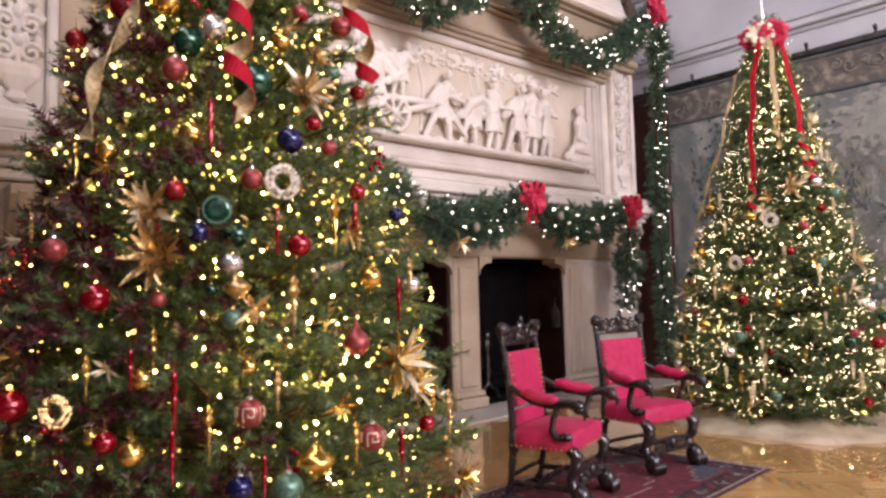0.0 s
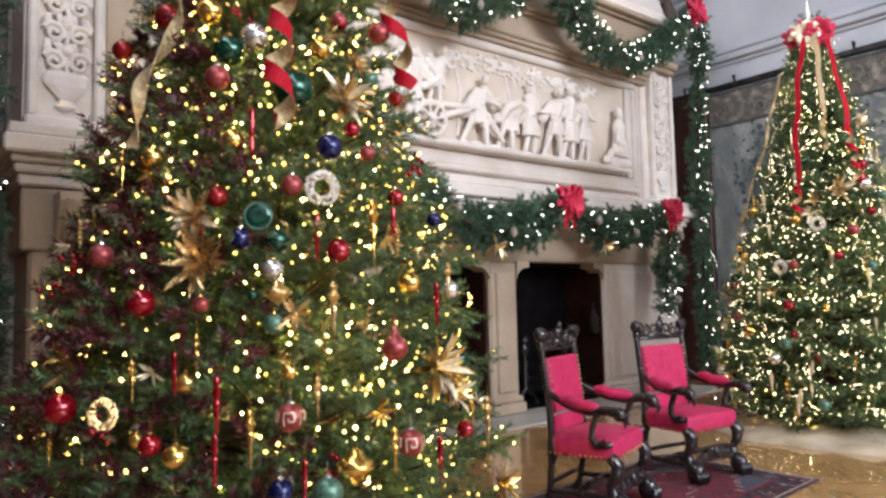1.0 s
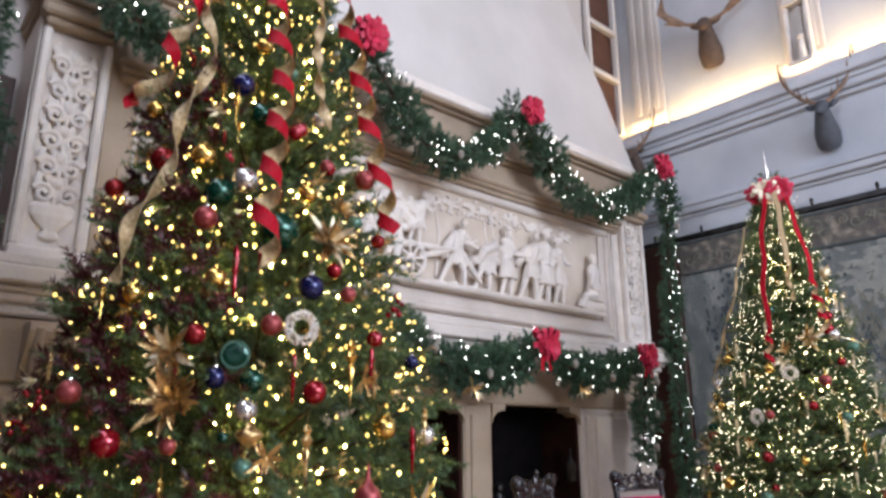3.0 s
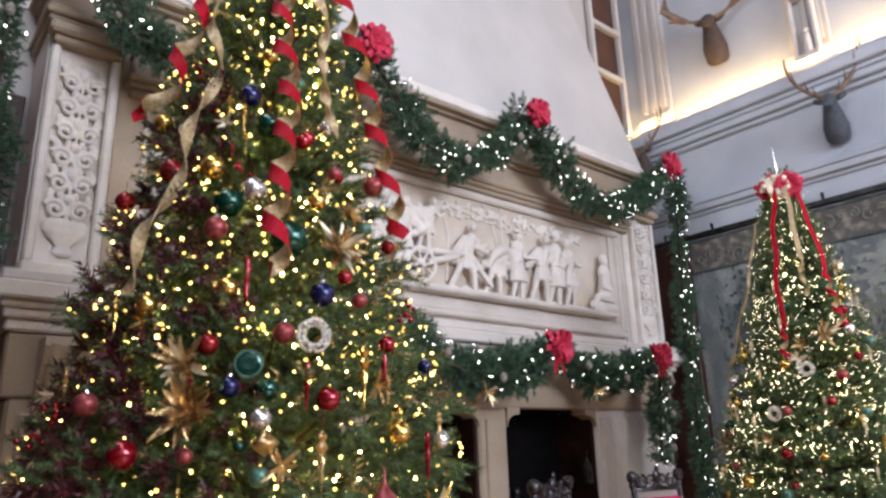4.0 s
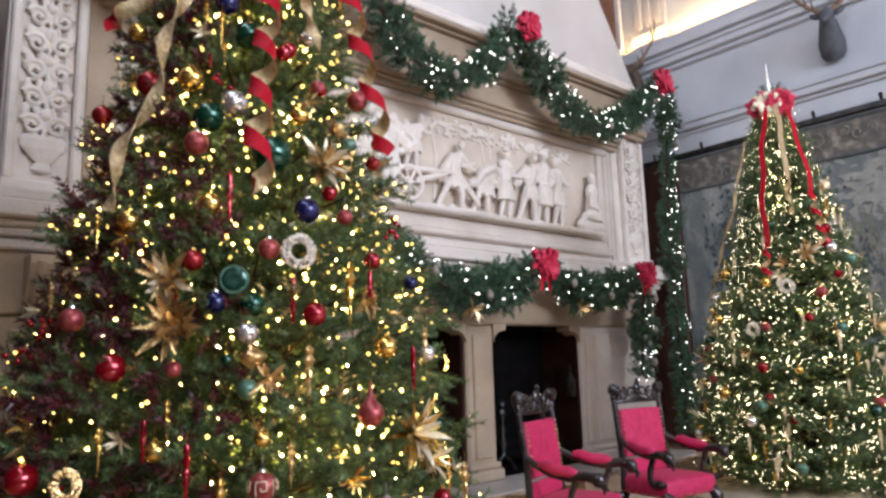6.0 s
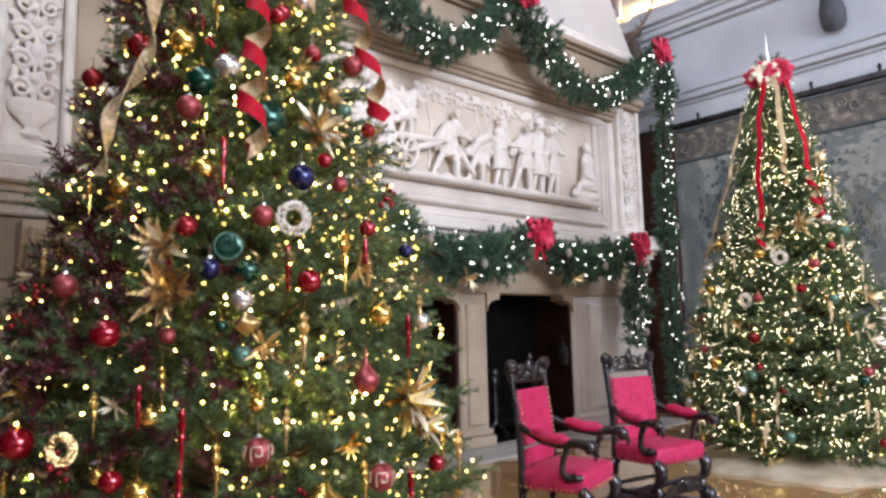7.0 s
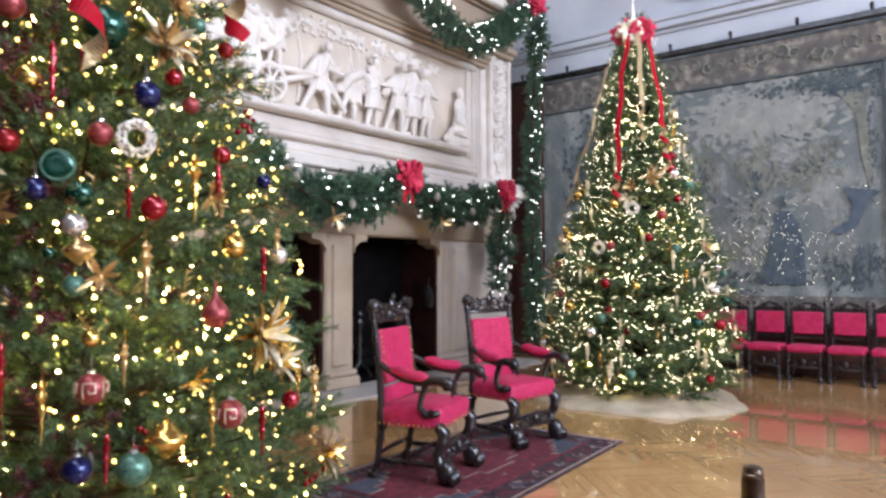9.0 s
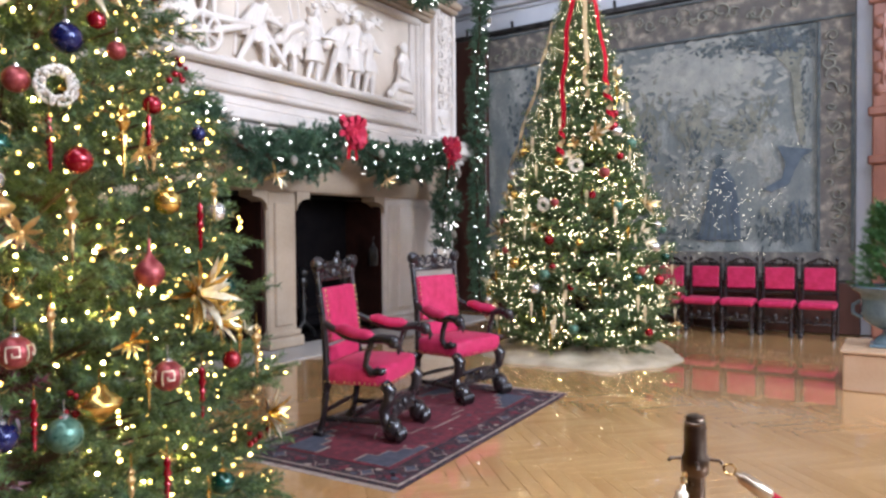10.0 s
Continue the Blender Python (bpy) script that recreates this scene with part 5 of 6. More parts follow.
for ang, z, r, s, sd in ((-144, 2.55, 0.66, 0.19, 51), (125, 1.48, 0.96, 0.2, 52), (-103, 1.76, 0.88, 0.19, 53), (-107, 3.3, 0.5, 0.15, 54)):
    leaf_cluster(on_tree(T2, ang, z, r), s, 16, OLDGOLD, (math.cos(radians(ang)), math.sin(radians(ang)), 0.15), "gold poinsettia ornament on the far fir", sd, PALEGOLD)


# picks and small drops tucked among the boughs
def spot(c, prof, rnd, lo, hi, a0, a1):
    z = lo + (hi - lo) * (1 - math.sqrt(1 - 0.96 * rnd.random()))
    ang = rnd.uniform(a0, a1)
    return ang, z, float(np.interp(z, [p[0] for p in prof], [p[1] for p in prof]))


pick_rnd = random.Random(61)
for k in range(16):
    ang, z, r = spot(T1, BIG, pick_rnd, 0.45, 4.2, -178, -55)
    leaf_cluster(on_tree(T1, ang, z, r - 0.01), pick_rnd.uniform(0.07, 0.12), 9, (OLDGOLD, GOLD, PALEGOLD)[k % 3], (math.cos(radians(ang)), math.sin(radians(ang)), pick_rnd.uniform(-0.6, 0.6)), "small gilt leaf pick tucked into the fir", 200 + k, None, "gilt picks")
# burgundy picks, which also darken the shaded side of the tree
for k in range(26):
    ang, z = pick_rnd.uniform(-196, -148), pick_rnd.uniform(0.6, 3.4)
    r = float(np.interp(z, [p[0] for p in BIG], [p[1] for p in BIG]))
    leaf_cluster(on_tree(T1, ang, z, r - 0.10), pick_rnd.uniform(0.10, 0.15), 10, BURGUNDY, (math.cos(radians(ang)), math.sin(radians(ang)), pick_rnd.uniform(-0.6, 0.6)), "dark burgundy leaf pick tucked into the fir", 400 + k, None, "burgundy picks")
for k in range(16):
    ang, z, r = spot(T1, BIG, pick_rnd, 0.4, 4.3, -178, -55)
    s = pick_rnd.uniform(0.10, 0.2)
    turned(scaled(ICICLE if k % 2 else BEADS, s * 0.8, s * 0.8), (OLDGOLD, GOLD, DARKRED, GOLD)[k % 4], "slender glittering drop ornament hanging on the fir", "drop_ornament", n=10).location = on_tree(T1, ang, z, r + 0.01)
for k in range(14):
    ang, z, r = spot(T1, BIG, pick_rnd, 0.4, 4.3, -178, -55)
    t = thing("berry_cluster", on_tree(T1, ang, z, r), "cluster of small glossy berries tucked into the fir", "ornament", "berry picks")
    mt = (DARKRED, RED, OLDGOLD, DARKRED)[k % 4]
    for q in range(7):
        p = Vector((pick_rnd.gauss(0, 0.03), pick_rnd.gauss(0, 0.03), pick_rnd.gauss(0, 0.03)))
        Geo().ball(p, pick_rnd.uniform(0.011, 0.017), 8).ob("berry", mt, t, smooth=True)
    Geo().tube([(0, 0, 0.03), (-0.04 * math.cos(radians(ang)), -0.04 * math.sin(radians(ang)), -0.03)], 0.003, 5).ob("stem", BARK, t)
for k in range(5):
    ang, z, r = spot(T1, BIG, pick_rnd, 0.5, 4.2, -178, -55)
    b = bauble(pick_rnd.uniform(0.028, 0.045), (GOLD, DARKRED, PINK, MINT)[k % 4], ("gold", "dark red", "frosted rose", "pale green")[k % 4] + " small glass bauble hanging on the fir")
    b.location = on_tree(T1, ang, z, r - 0.02)
for k in range(34):
    ang, z, r = spot(T2, SMALL, pick_rnd, 0.35, 4.0, 90, 285)
    if k % 3 == 0:
        leaf_cluster(on_tree(T2, ang, z, r), pick_rnd.uniform(0.10, 0.16), 9, (OLDGOLD, PALEGOLD)[k % 2], (math.cos(radians(ang)), math.sin(radians(ang)), 0.2), "small gilt leaf pick tucked into the far fir", 300 + k, None, "gilt picks")
    else:
        s = pick_rnd.uniform(0.16, 0.26)
        turned(scaled(ICICLE, s * 0.8, s * 0.8), (PALEGOLD, GOLD)[k % 2], "slender glittering drop ornament hanging on the far fir", "drop_ornament", n=8).location = on_tree(T2, ang, z, r + 0.01)


# ribbons that curl down the trees
def tree_ribbon(c, knots, width, mats, label, coil=0.045, pitch=0.2, straight=0.0):
    """Knots down the tree; below the straight share of its length the ribbon coils like a spring."""
    P = spline([on_tree(c, *k) for k in knots], 36)
    base = P[0].copy()
    t = thing("tree_ribbon", base, label, "ribbon", "tree ribbons")
    pts, nor, run = [], [], 0.0
    n = len(P)
    for i, q in enumerate(P):
        u = i / (n - 1)
        if i:
            run += (q - P[i - 1]).length
        out = Vector((q.x - c.x, q.y - c.y, 0.12)).normalized()
        s = Vector((-out.y, out.x, 0)).normalized()
        k = min(1.0, max(0.0, (u - straight) / 0.12))
        a = run * 2 * math.pi / pitch * (1 if k > 0 else 0)
        wob = 0.015 * math.sin(run * 9)
        pts.append(q - base + out * (0.06 + k * coil * math.cos(a)) + s * (k * coil * math.sin(a) + wob))
        nor.append(out * (1 - k) + (out * math.cos(a) + s * math.sin(a)) * k + Vector((0, 0, 0.15)))
    ribbon_strip(pts, nor, width, "band", t, mats)
    return t


RC, CC = (VELVET, LACE), (LACE, LACE)
RL = "red velvet ribbon with pale backing curling down the fir"
CL = "cream sequinned ribbon winding down the fir"
tree_ribbon(T1, ((-109, 4.3, 0.46), (-109, 3.91, 0.52), (-110, 3.52, 0.60), (-107, 3.16, 0.69), (-111, 2.85, 0.77), (-112, 2.62, 0.83), (-110, 2.27, 0.93)), 0.078, RC, RL, 0.05, 0.27, 0.05)
tree_ribbon(T1, ((-74, 4.3, 0.45), (-70, 4.03, 0.5), (-64, 3.75, 0.56), (-63, 3.44, 0.62), (-62, 3.1, 0.70), (-64, 2.82, 0.77), (-63, 2.58, 0.83)), 0.075, RC, RL, 0.05, 0.30, 0.05)
tree_ribbon(T1, ((-150, 4.2, 0.48), (-153, 3.9, 0.53), (-160, 3.54, 0.60), (-165, 3.34, 0.65), (-177, 3.2, 0.69)), 0.075, RC, RL, 0.05, 0.34, 0.05)
tree_ribbon(T1, ((-143, 4.25, 0.46), (-145, 3.9, 0.52), (-141, 3.51, 0.60), (-139, 3.2, 0.67), (-145, 2.95, 0.73), (-145, 2.65, 0.80), (-150, 2.45, 0.86), (-151, 2.2, 0.92)), 0.06, CC, CL, 0.022, 0.6, 0.1)
tree_ribbon(T1, ((-92, 4.3, 0.46), (-89, 3.98, 0.51), (-88, 3.66, 0.57), (-95, 3.41, 0.62), (-89, 3.25, 0.66), (-91, 3.04, 0.72)), 0.055, CC, CL, 0.025, 0.42, 0.1)
RL2, CL2 = "long red velvet ribbon hanging down the far fir", "long cream ribbon hanging down the far fir"
tree_ribbon(T2, ((-171, 4.3, 0.22), (-174, 3.5, 0.48), (-173, 2.85, 0.63), (-172, 2.6, 0.68), (-172, 2.28, 0.76)), 0.052, RC, RL2, 0.04, 0.2, 0.68)
tree_ribbon(T2, ((-126, 4.3, 0.22), (-124, 3.77, 0.39), (-127, 3.14, 0.56), (-130, 2.62, 0.68)), 0.052, RC, RL2, 0.04, 0.2, 0.6)
tree_ribbon(T2, ((-150, 4.3, 0.24), (-147, 3.8, 0.40), (-150, 3.41, 0.5), (-149, 2.98, 0.6)), 0.052, CC, CL2, 0.02, 0.3, 0.6)
tree_ribbon(T2, ((148, 3.95, 0.33), (146, 3.2, 0.53), (126, 2.64, 0.66), (119, 2.18, 0.80)), 0.034, CC, CL2, 0.008, 0.6, 0.1)
for dx, dy, s, gold in ((-0.10, 0.10, 0.17, False), (-0.08, -0.14, 0.18, False), (-0.17, -0.02, 0.17, True)):
    b = ribbon_bow((T2.x + dx, T2.y + dy, 4.38 + 0.04 * (s > 0.18)), s, "red and gold ribbon bow crowning the far fir", 0, gold, "tree-top bows")
    b.rotation_euler = (0, 0, radians(-60))
spire = thing("tree_topper", (T2.x, T2.y, 4.5), "slender pale spire finial crowning the far fir", "tree topper")
Geo().lathe([(0.02, 0), (0.03, 0.06), (0.018, 0.12), (0.026, 0.16), (0.012, 0.3), (0.002, 0.46)], n=10).ob("spire", SILVER, spire, smooth=True)
ribbon_bow((T1.x - 0.1, T1.y - 0.25, 5.3), 0.2, "red and gold ribbon bow crowning the tall fir", 0, True, "tree-top bows")

# ---- rug ----
rug = thing("rug", (4.75, 3.17, 0), "dark red oriental rug with a patterned border under the chairs", "rug")
rm = pose(4.75, 3.17, 0, 0, 0, 2.95)
rug.matrix_world = rm
HX, HY = 1.34, 0.70
Geo().box((-HX, -HY, 0.001), (HX, HY, 0.008), 0.002).ob("ground_weave", RUGDARK, rug)
Geo().box((-HX + 0.26, -HY + 0.26, 0.0082), (HX - 0.26, HY - 0.26, 0.0115), 0.001).ob("field", RUGRED, rug)
for q, w in ((0.03, 0.018), (0.24, 0.016)):
    for lo, hi in (((-HX + q, -HY + q), (HX - q, -HY + q + w)), ((-HX + q, HY - q - w), (HX - q, HY - q)), ((-HX + q, -HY + q + w + 0.001), (-HX + q + w, HY - q - w - 0.001)), ((HX - q - w, -HY + q + w + 0.001), (HX - q, HY - q - w - 0.001))):
        Geo().box((*lo, 0.0083), (*hi, 0.0122), 0.0008).ob("guard_stripe", RUGCREAM if q < 0.1 else RUGRED, rug)
rrnd = random.Random(12)
for side in range(4):
    L = (HX if side < 2 else HY) - 0.16
    n = 15 if side < 2 else 7
    for k in range(n):
        u = -L + 2 * L * k / (n - 1)
        cx, cy = (u, (-1 if side == 0 else 1) * (HY - 0.14)) if side < 2 else ((-1 if side == 2 else 1) * (HX - 0.14), u)
        s = 0.055
        out = [(cx - s, cy), (cx - s * 0.3, cy - s * 0.4), (cx, cy - s), (cx + s * 0.3, cy - s * 0.4), (cx + s, cy), (cx + s * 0.3, cy + s * 0.4), (cx, cy + s), (cx - s * 0.3, cy + s * 0.4)]
        Geo().slab(out, "z", 0.0083, 0.0112).ob("border_flower", (RUGRED, RUGBLUE, RUGRED, RUGDARK)[k % 4], rug)
        if k % 2:
            Geo().slab([(cx + (a - cx) * 1.22, cy + (b - cy) * 1.22) for a, b in out], "z", 0.0081, 0.0095).ob("flower_outline", RUGCREAM, rug)
for k in range(150):
    # small scattered motifs of the border and field
    if k % 3:
        side, u = k % 2, rrnd.uniform(-1, 1)
        cx, cy = (u * (HX - 0.08), rrnd.choice((-1, 1)) * rrnd.uniform(HY - 0.22, HY - 0.06)) if side or k % 4 < 2 else (rrnd.choice((-1, 1)) * rrnd.uniform(HX - 0.22, HX - 0.06), u * (HY - 0.08))
        z0 = 0.0113
    else:
        cx, cy, z0 = rrnd.uniform(-HX + 0.3, HX - 0.3), rrnd.choice((-1, 1)) * rrnd.uniform(0.27, HY - 0.29), 0.0117
    s = rrnd.uniform(0.014, 0.03)
    out = [(cx + s * rrnd.uniform(0.6, 1.3) * math.cos(q * 1.0472), cy + s * rrnd.uniform(0.6, 1.3) * math.sin(q * 1.0472)) for q in range(6)]
    Geo().slab(out, "z", z0, z0 + 0.0007).ob("motif", (RUGBLUE, RUGDARK, RUGCREAM, RUGRED, RUGBLUE)[k % 5], rug)
# stepped slate corners edged in cream, and a long lozenge between them
fx, fy = HX - 0.27, HY - 0.27
steps = [(0, 0), (0.46, 0), (0.46, 0.06), (0.36, 0.06), (0.36, 0.12), (0.26, 0.12), (0.26, 0.18), (0.14, 0.18), (0.14, 0.26), (0, 0.26)]
for sx in (-1, 1):
    for sy in (-1, 1):
        Geo().slab([(sx * (fx - a * 1.05), sy * (fy - b * 1.07)) for a, b in steps], "z", 0.0117, 0.0128).ob("corner_outline", RUGCREAM, rug)
        Geo().slab([(sx * (fx - a), sy * (fy - b)) for a, b in steps], "z", 0.0129, 0.0140).ob("corner", RUGBLUE, rug)
lozenge = [(-0.62, 0), (-0.5, -0.07), (-0.38, -0.07), (-0.38, -0.15), (-0.2, -0.15), (-0.2, -0.22), (0.2, -0.22), (0.2, -0.15), (0.38, -0.15), (0.38, -0.07), (0.5, -0.07), (0.62, 0), (0.5, 0.07), (0.38, 0.07), (0.38, 0.15), (0.2, 0.15), (0.2, 0.22), (-0.2, 0.22), (-0.2, 0.15), (-0.38, 0.15), (-0.38, 0.07), (-0.5, 0.07)]
Geo().slab([(a * 1.03, b * 1.07) for a, b in lozenge], "z", 0.0117, 0.0128).ob("lozenge_outline", RUGCREAM, rug)
Geo().slab(lozenge, "z", 0.0129, 0.0140).ob("lozenge", RUGRED, rug)
for s in (-1, 1):
    fr = Geo()
    for k in range(150):
        y = -HY + 2 * HY * (k + 0.5) / 150
        fr.box((s * HX + (0 if s > 0 else -0.05), y - 0.002, 0.001), (s * HX + (0.05 if s > 0 else 0), y + 0.002, 0.004), 0.0005)
    tagged(fr.ob("fringe", RUGCREAM, rug), kind="stuff")


# ---- carved armchairs (front towards -y) ----
def armchair():
    t = thing("armchair", (0, 0, 0), "carved black oak armchair upholstered in crimson damask with brass nails", "armchair", "throne chairs")
    W, D = 0.325, 0.285
    seat = Geo()
    v = []
    for z, k in ((0.395, 0.985), (0.405, 1.0), (0.495, 1.0), (0.522, 0.96), (0.536, 0.80), (0.542, 0.4)):
        for a in range(32):
            th = 2 * math.pi * a / 32
            c, s = math.cos(th), math.sin(th)
            q = (abs(c) ** 9 + abs(s) ** 9) ** (-1 / 9)
            v.append((W * k * q * c, D * k * q * s, z))
    f = [(j * 32 + i, j * 32 + (i + 1) % 32, (j + 1) * 32 + (i + 1) % 32, (j + 1) * 32 + i) for j in range(5) for i in range(32)]
    f += [tuple(range(32))[::-1], tuple(range(160, 192))]
    seat.add(v, f).ob("seat", DAMASK, t, smooth=True)
    back = Geo()
    back.box((-0.262, -0.03, -0.20), (0.262, 0.03, 0.20), 0.022, Matrix.Translation((0, 0.30, 0.868)) @ Matrix.Rotation(radians(-8.3), 4, "X"))
    back.ob("backrest", DAMASK, t)
    lower = Geo().box((-0.25, 0.25, 0.53), (0.25, 0.28, 0.65), 0.012).ob("lower_back_panel", DAMASK, t)
    # nails
    ng = Geo()
    for k in range(17):
        x = -W + 0.01 + k * (2 * W - 0.02) / 16
        ng.ball((x, -D - 0.002, 0.41), 0.008, 6)
    for k in range(13):
        y = -D + 0.02 + k * (2 * D - 0.04) / 12
        for s in (-1, 1):
            ng.ball((s * (W + 0.002), y, 0.41), 0.008, 6)
    for k in range(11):
        z = 0.69 + k * 0.036
        for s in (-1, 1):
            ng.ball((s * 0.25, 0.30 + 0.146 * (z - 0.885) - 0.034, z), 0.009, 6)
    tagged(ng.ob("nail_trim", BRASS, t), kind="stuff")
    # back posts run into the rear legs
    for s in (-1, 1):
        g = Geo()
        g.tube([(s * 0.27, 0.36, 0.0), (s * 0.275, 0.31, 0.12), (s * 0.285, 0.265, 0.42), (s * 0.285, 0.285, 0.75), (s * 0.285, 0.345, 1.16)], [0.03, 0.027, 0.032, 0.028, 0.026], 8)
        g.box((s * 0.285 - 0.03, 0.235, 0.35), (s * 0.285 + 0.03, 0.30, 0.50), 0.008)
        g.box((s * 0.275 - 0.035, 0.30, 0.0), (s * 0.275 + 0.035, 0.40, 0.045), 0.012)
        leg = g.ob("rear_leg", DARKWOOD, t, smooth=True)
        fin = Geo()
        fin.ball((s * 0.285, 0.345, 1.235), (0.05, 0.055, 0.058), 12)
        fin.lathe([(0.026, 1.14), (0.035, 1.17), (0.022, 1.20)], (s * 0.285, 0.345, 0), 10)
        scroll(fin, s * 0.265, 1.24, 0.045, 0, 0.30, s, 0.013)
        fin.ob("finial", DARKWOOD, leg, smooth=True)
    # carved crest
    c = Geo()
    c.box((-0.27, 0.325, 1.115), (0.27, 0.36, 1.15), 0.01)
    for s in (-1, 1):
        scroll(c, s * 0.17, 1.195, 0.055, math.pi / 2, 0.335, s, 0.014)
        scroll(c, s * 0.08, 1.205, 0.06, -math.pi / 2, 0.335, -s, 0.014)
        c.ball((s * 0.225, 0.335, 1.18), (0.03, 0.02, 0.04), 8)
    c.ball((0, 0.33, 1.24), (0.045, 0.03, 0.055), 10)
    c.ball((0, 0.32, 1.30), (0.025, 0.02, 0.03), 8)
    c.lathe([(0.05, 1.15), (0.03, 1.18), (0.045, 1.21)], (0, 0.335, 0), 10)
    c.ob("crest", DARKWOOD, t, smooth=True)
    # arms
    for s in (-1, 1):
        a = Geo()
        a.tube([(s * 0.285, 0.28, 0.82), (s * 0.30, 0.20, 0.785), (s * 0.32, 0.06, 0.735), (s * 0.335, -0.10, 0.715), (s * 0.345, -0.24, 0.735), (s * 0.345, -0.32, 0.725)], [0.024, 0.026, 0.03, 0.03, 0.034, 0.038], 8)
        a.ball((s * 0.345, -0.345, 0.715), (0.045, 0.055, 0.05), 10)
        a.tube([(s * 0.345, -0.37, 0.70), (s * 0.345, -0.40, 0.665), (s * 0.345, -0.385, 0.63)], [0.026, 0.02, 0.008], 6)
        a.tube([(s * 0.335, -0.16, 0.71), (s * 0.335, -0.12, 0.62), (s * 0.33, -0.10, 0.54), (s * 0.325, -0.15, 0.49), (s * 0.325, -0.21, 0.505)], [0.028, 0.026, 0.026, 0.03, 0.034], 8)
        for k in range(3):
            a.ball((s * 0.325 + (k - 1) * 0.022, -0.235, 0.50), (0.018, 0.035, 0.026), 7)
        arm = a.ob("arm", DARKWOOD, t, smooth=True)
        p = Geo()
        p.tube([(s * 0.305, 0.16, 0.785), (s * 0.315, 0.10, 0.785), (s * 0.325, 0.0, 0.757), (s * 0.338, -0.13, 0.752), (s * 0.34, -0.18, 0.745)], [0.026, 0.04, 0.042, 0.04, 0.02], 10)
        p.ob("arm_pad", DAMASK, arm, smooth=True)
    # front legs: scroll above a great paw
    for s in (-1, 1):
        g = Geo()
        g.tube([(s * 0.285, -0.235, 0.41), (s * 0.285, -0.29, 0.36), (s * 0.285, -0.27, 0.27), (s * 0.28, -0.225, 0.22), (s * 0.275, -0.24, 0.15), (s * 0.27, -0.28, 0.10)], [0.045, 0.056, 0.044, 0.040, 0.046, 0.06], 10)
        scroll(g, s * 0.285, 0.31, 0.04, 0, -0.30, s, 0.014)
        leg = g.ob("front_leg", DARKWOOD, t, smooth=True)
        q = Geo()
        q.ball((s * 0.27, -0.30, 0.088), (0.070, 0.085, 0.090), 14)
        for k in range(4):
            q.ball((s * 0.27 + (k - 1.5) * 0.034, -0.372, 0.052), (0.020, 0.034, 0.050), 7)
        q.ob("paw_foot", DARKWOOD, leg, smooth=True)
    # carved front apron and stretchers
    ap = Geo()
    ap.tube([(-0.25, -0.27, 0.155), (0, -0.28, 0.175), (0.25, -0.27, 0.155)], [0.018, 0.024, 0.018], 7)
    ap.tube([(-0.24, -0.27, 0.25), (0, -0.28, 0.265), (0.24, -0.27, 0.25)], [0.014, 0.016, 0.014], 6)
    for s in (-1, 1):
        scroll(ap, s * 0.07, 0.21, 0.042, 0, -0.28, s, 0.013)
        scroll(ap, s * 0.165, 0.205, 0.042, math.pi, -0.275, -s, 0.013)
    ap.ball((0, -0.29, 0.215), (0.035, 0.03, 0.05), 8)
    ap.ob("carved_apron", DARKWOOD, t, smooth=True)
    for s in (-1, 1):
        Geo().tube([(s * 0.275, 0.33, 0.13), (s * 0.275, 0.05, 0.135), (s * 0.275, -0.24, 0.13)], [0.02, 0.024, 0.02], 8).ob("side_stretcher", DARKWOOD, t, smooth=True)
    Geo().tube([(-0.275, 0.05, 0.15), (0, 0.05, 0.16), (0.275, 0.05, 0.15)], [0.018, 0.026, 0.018], 8).ob("cross_stretcher", DARKWOOD, t, smooth=True)
    Geo().tube([(-0.275, 0.32, 0.17), (0, 0.32, 0.175), (0.275, 0.32, 0.17)], [0.016, 0.02, 0.016], 8).ob("rear_stretcher", DARKWOOD, t, smooth=True)
    return t


chair_a = armchair()
chair_a.matrix_world = pose(4.32, 3.31, 0.012, 0, 0, 16.5) @ Matrix.Diagonal((1, 0.87, 1, 1))
bpy.context.view_layer.update()
copy_thing(chair_a, pose(5.60, 3.355, 0.012, 0, 0, -8))


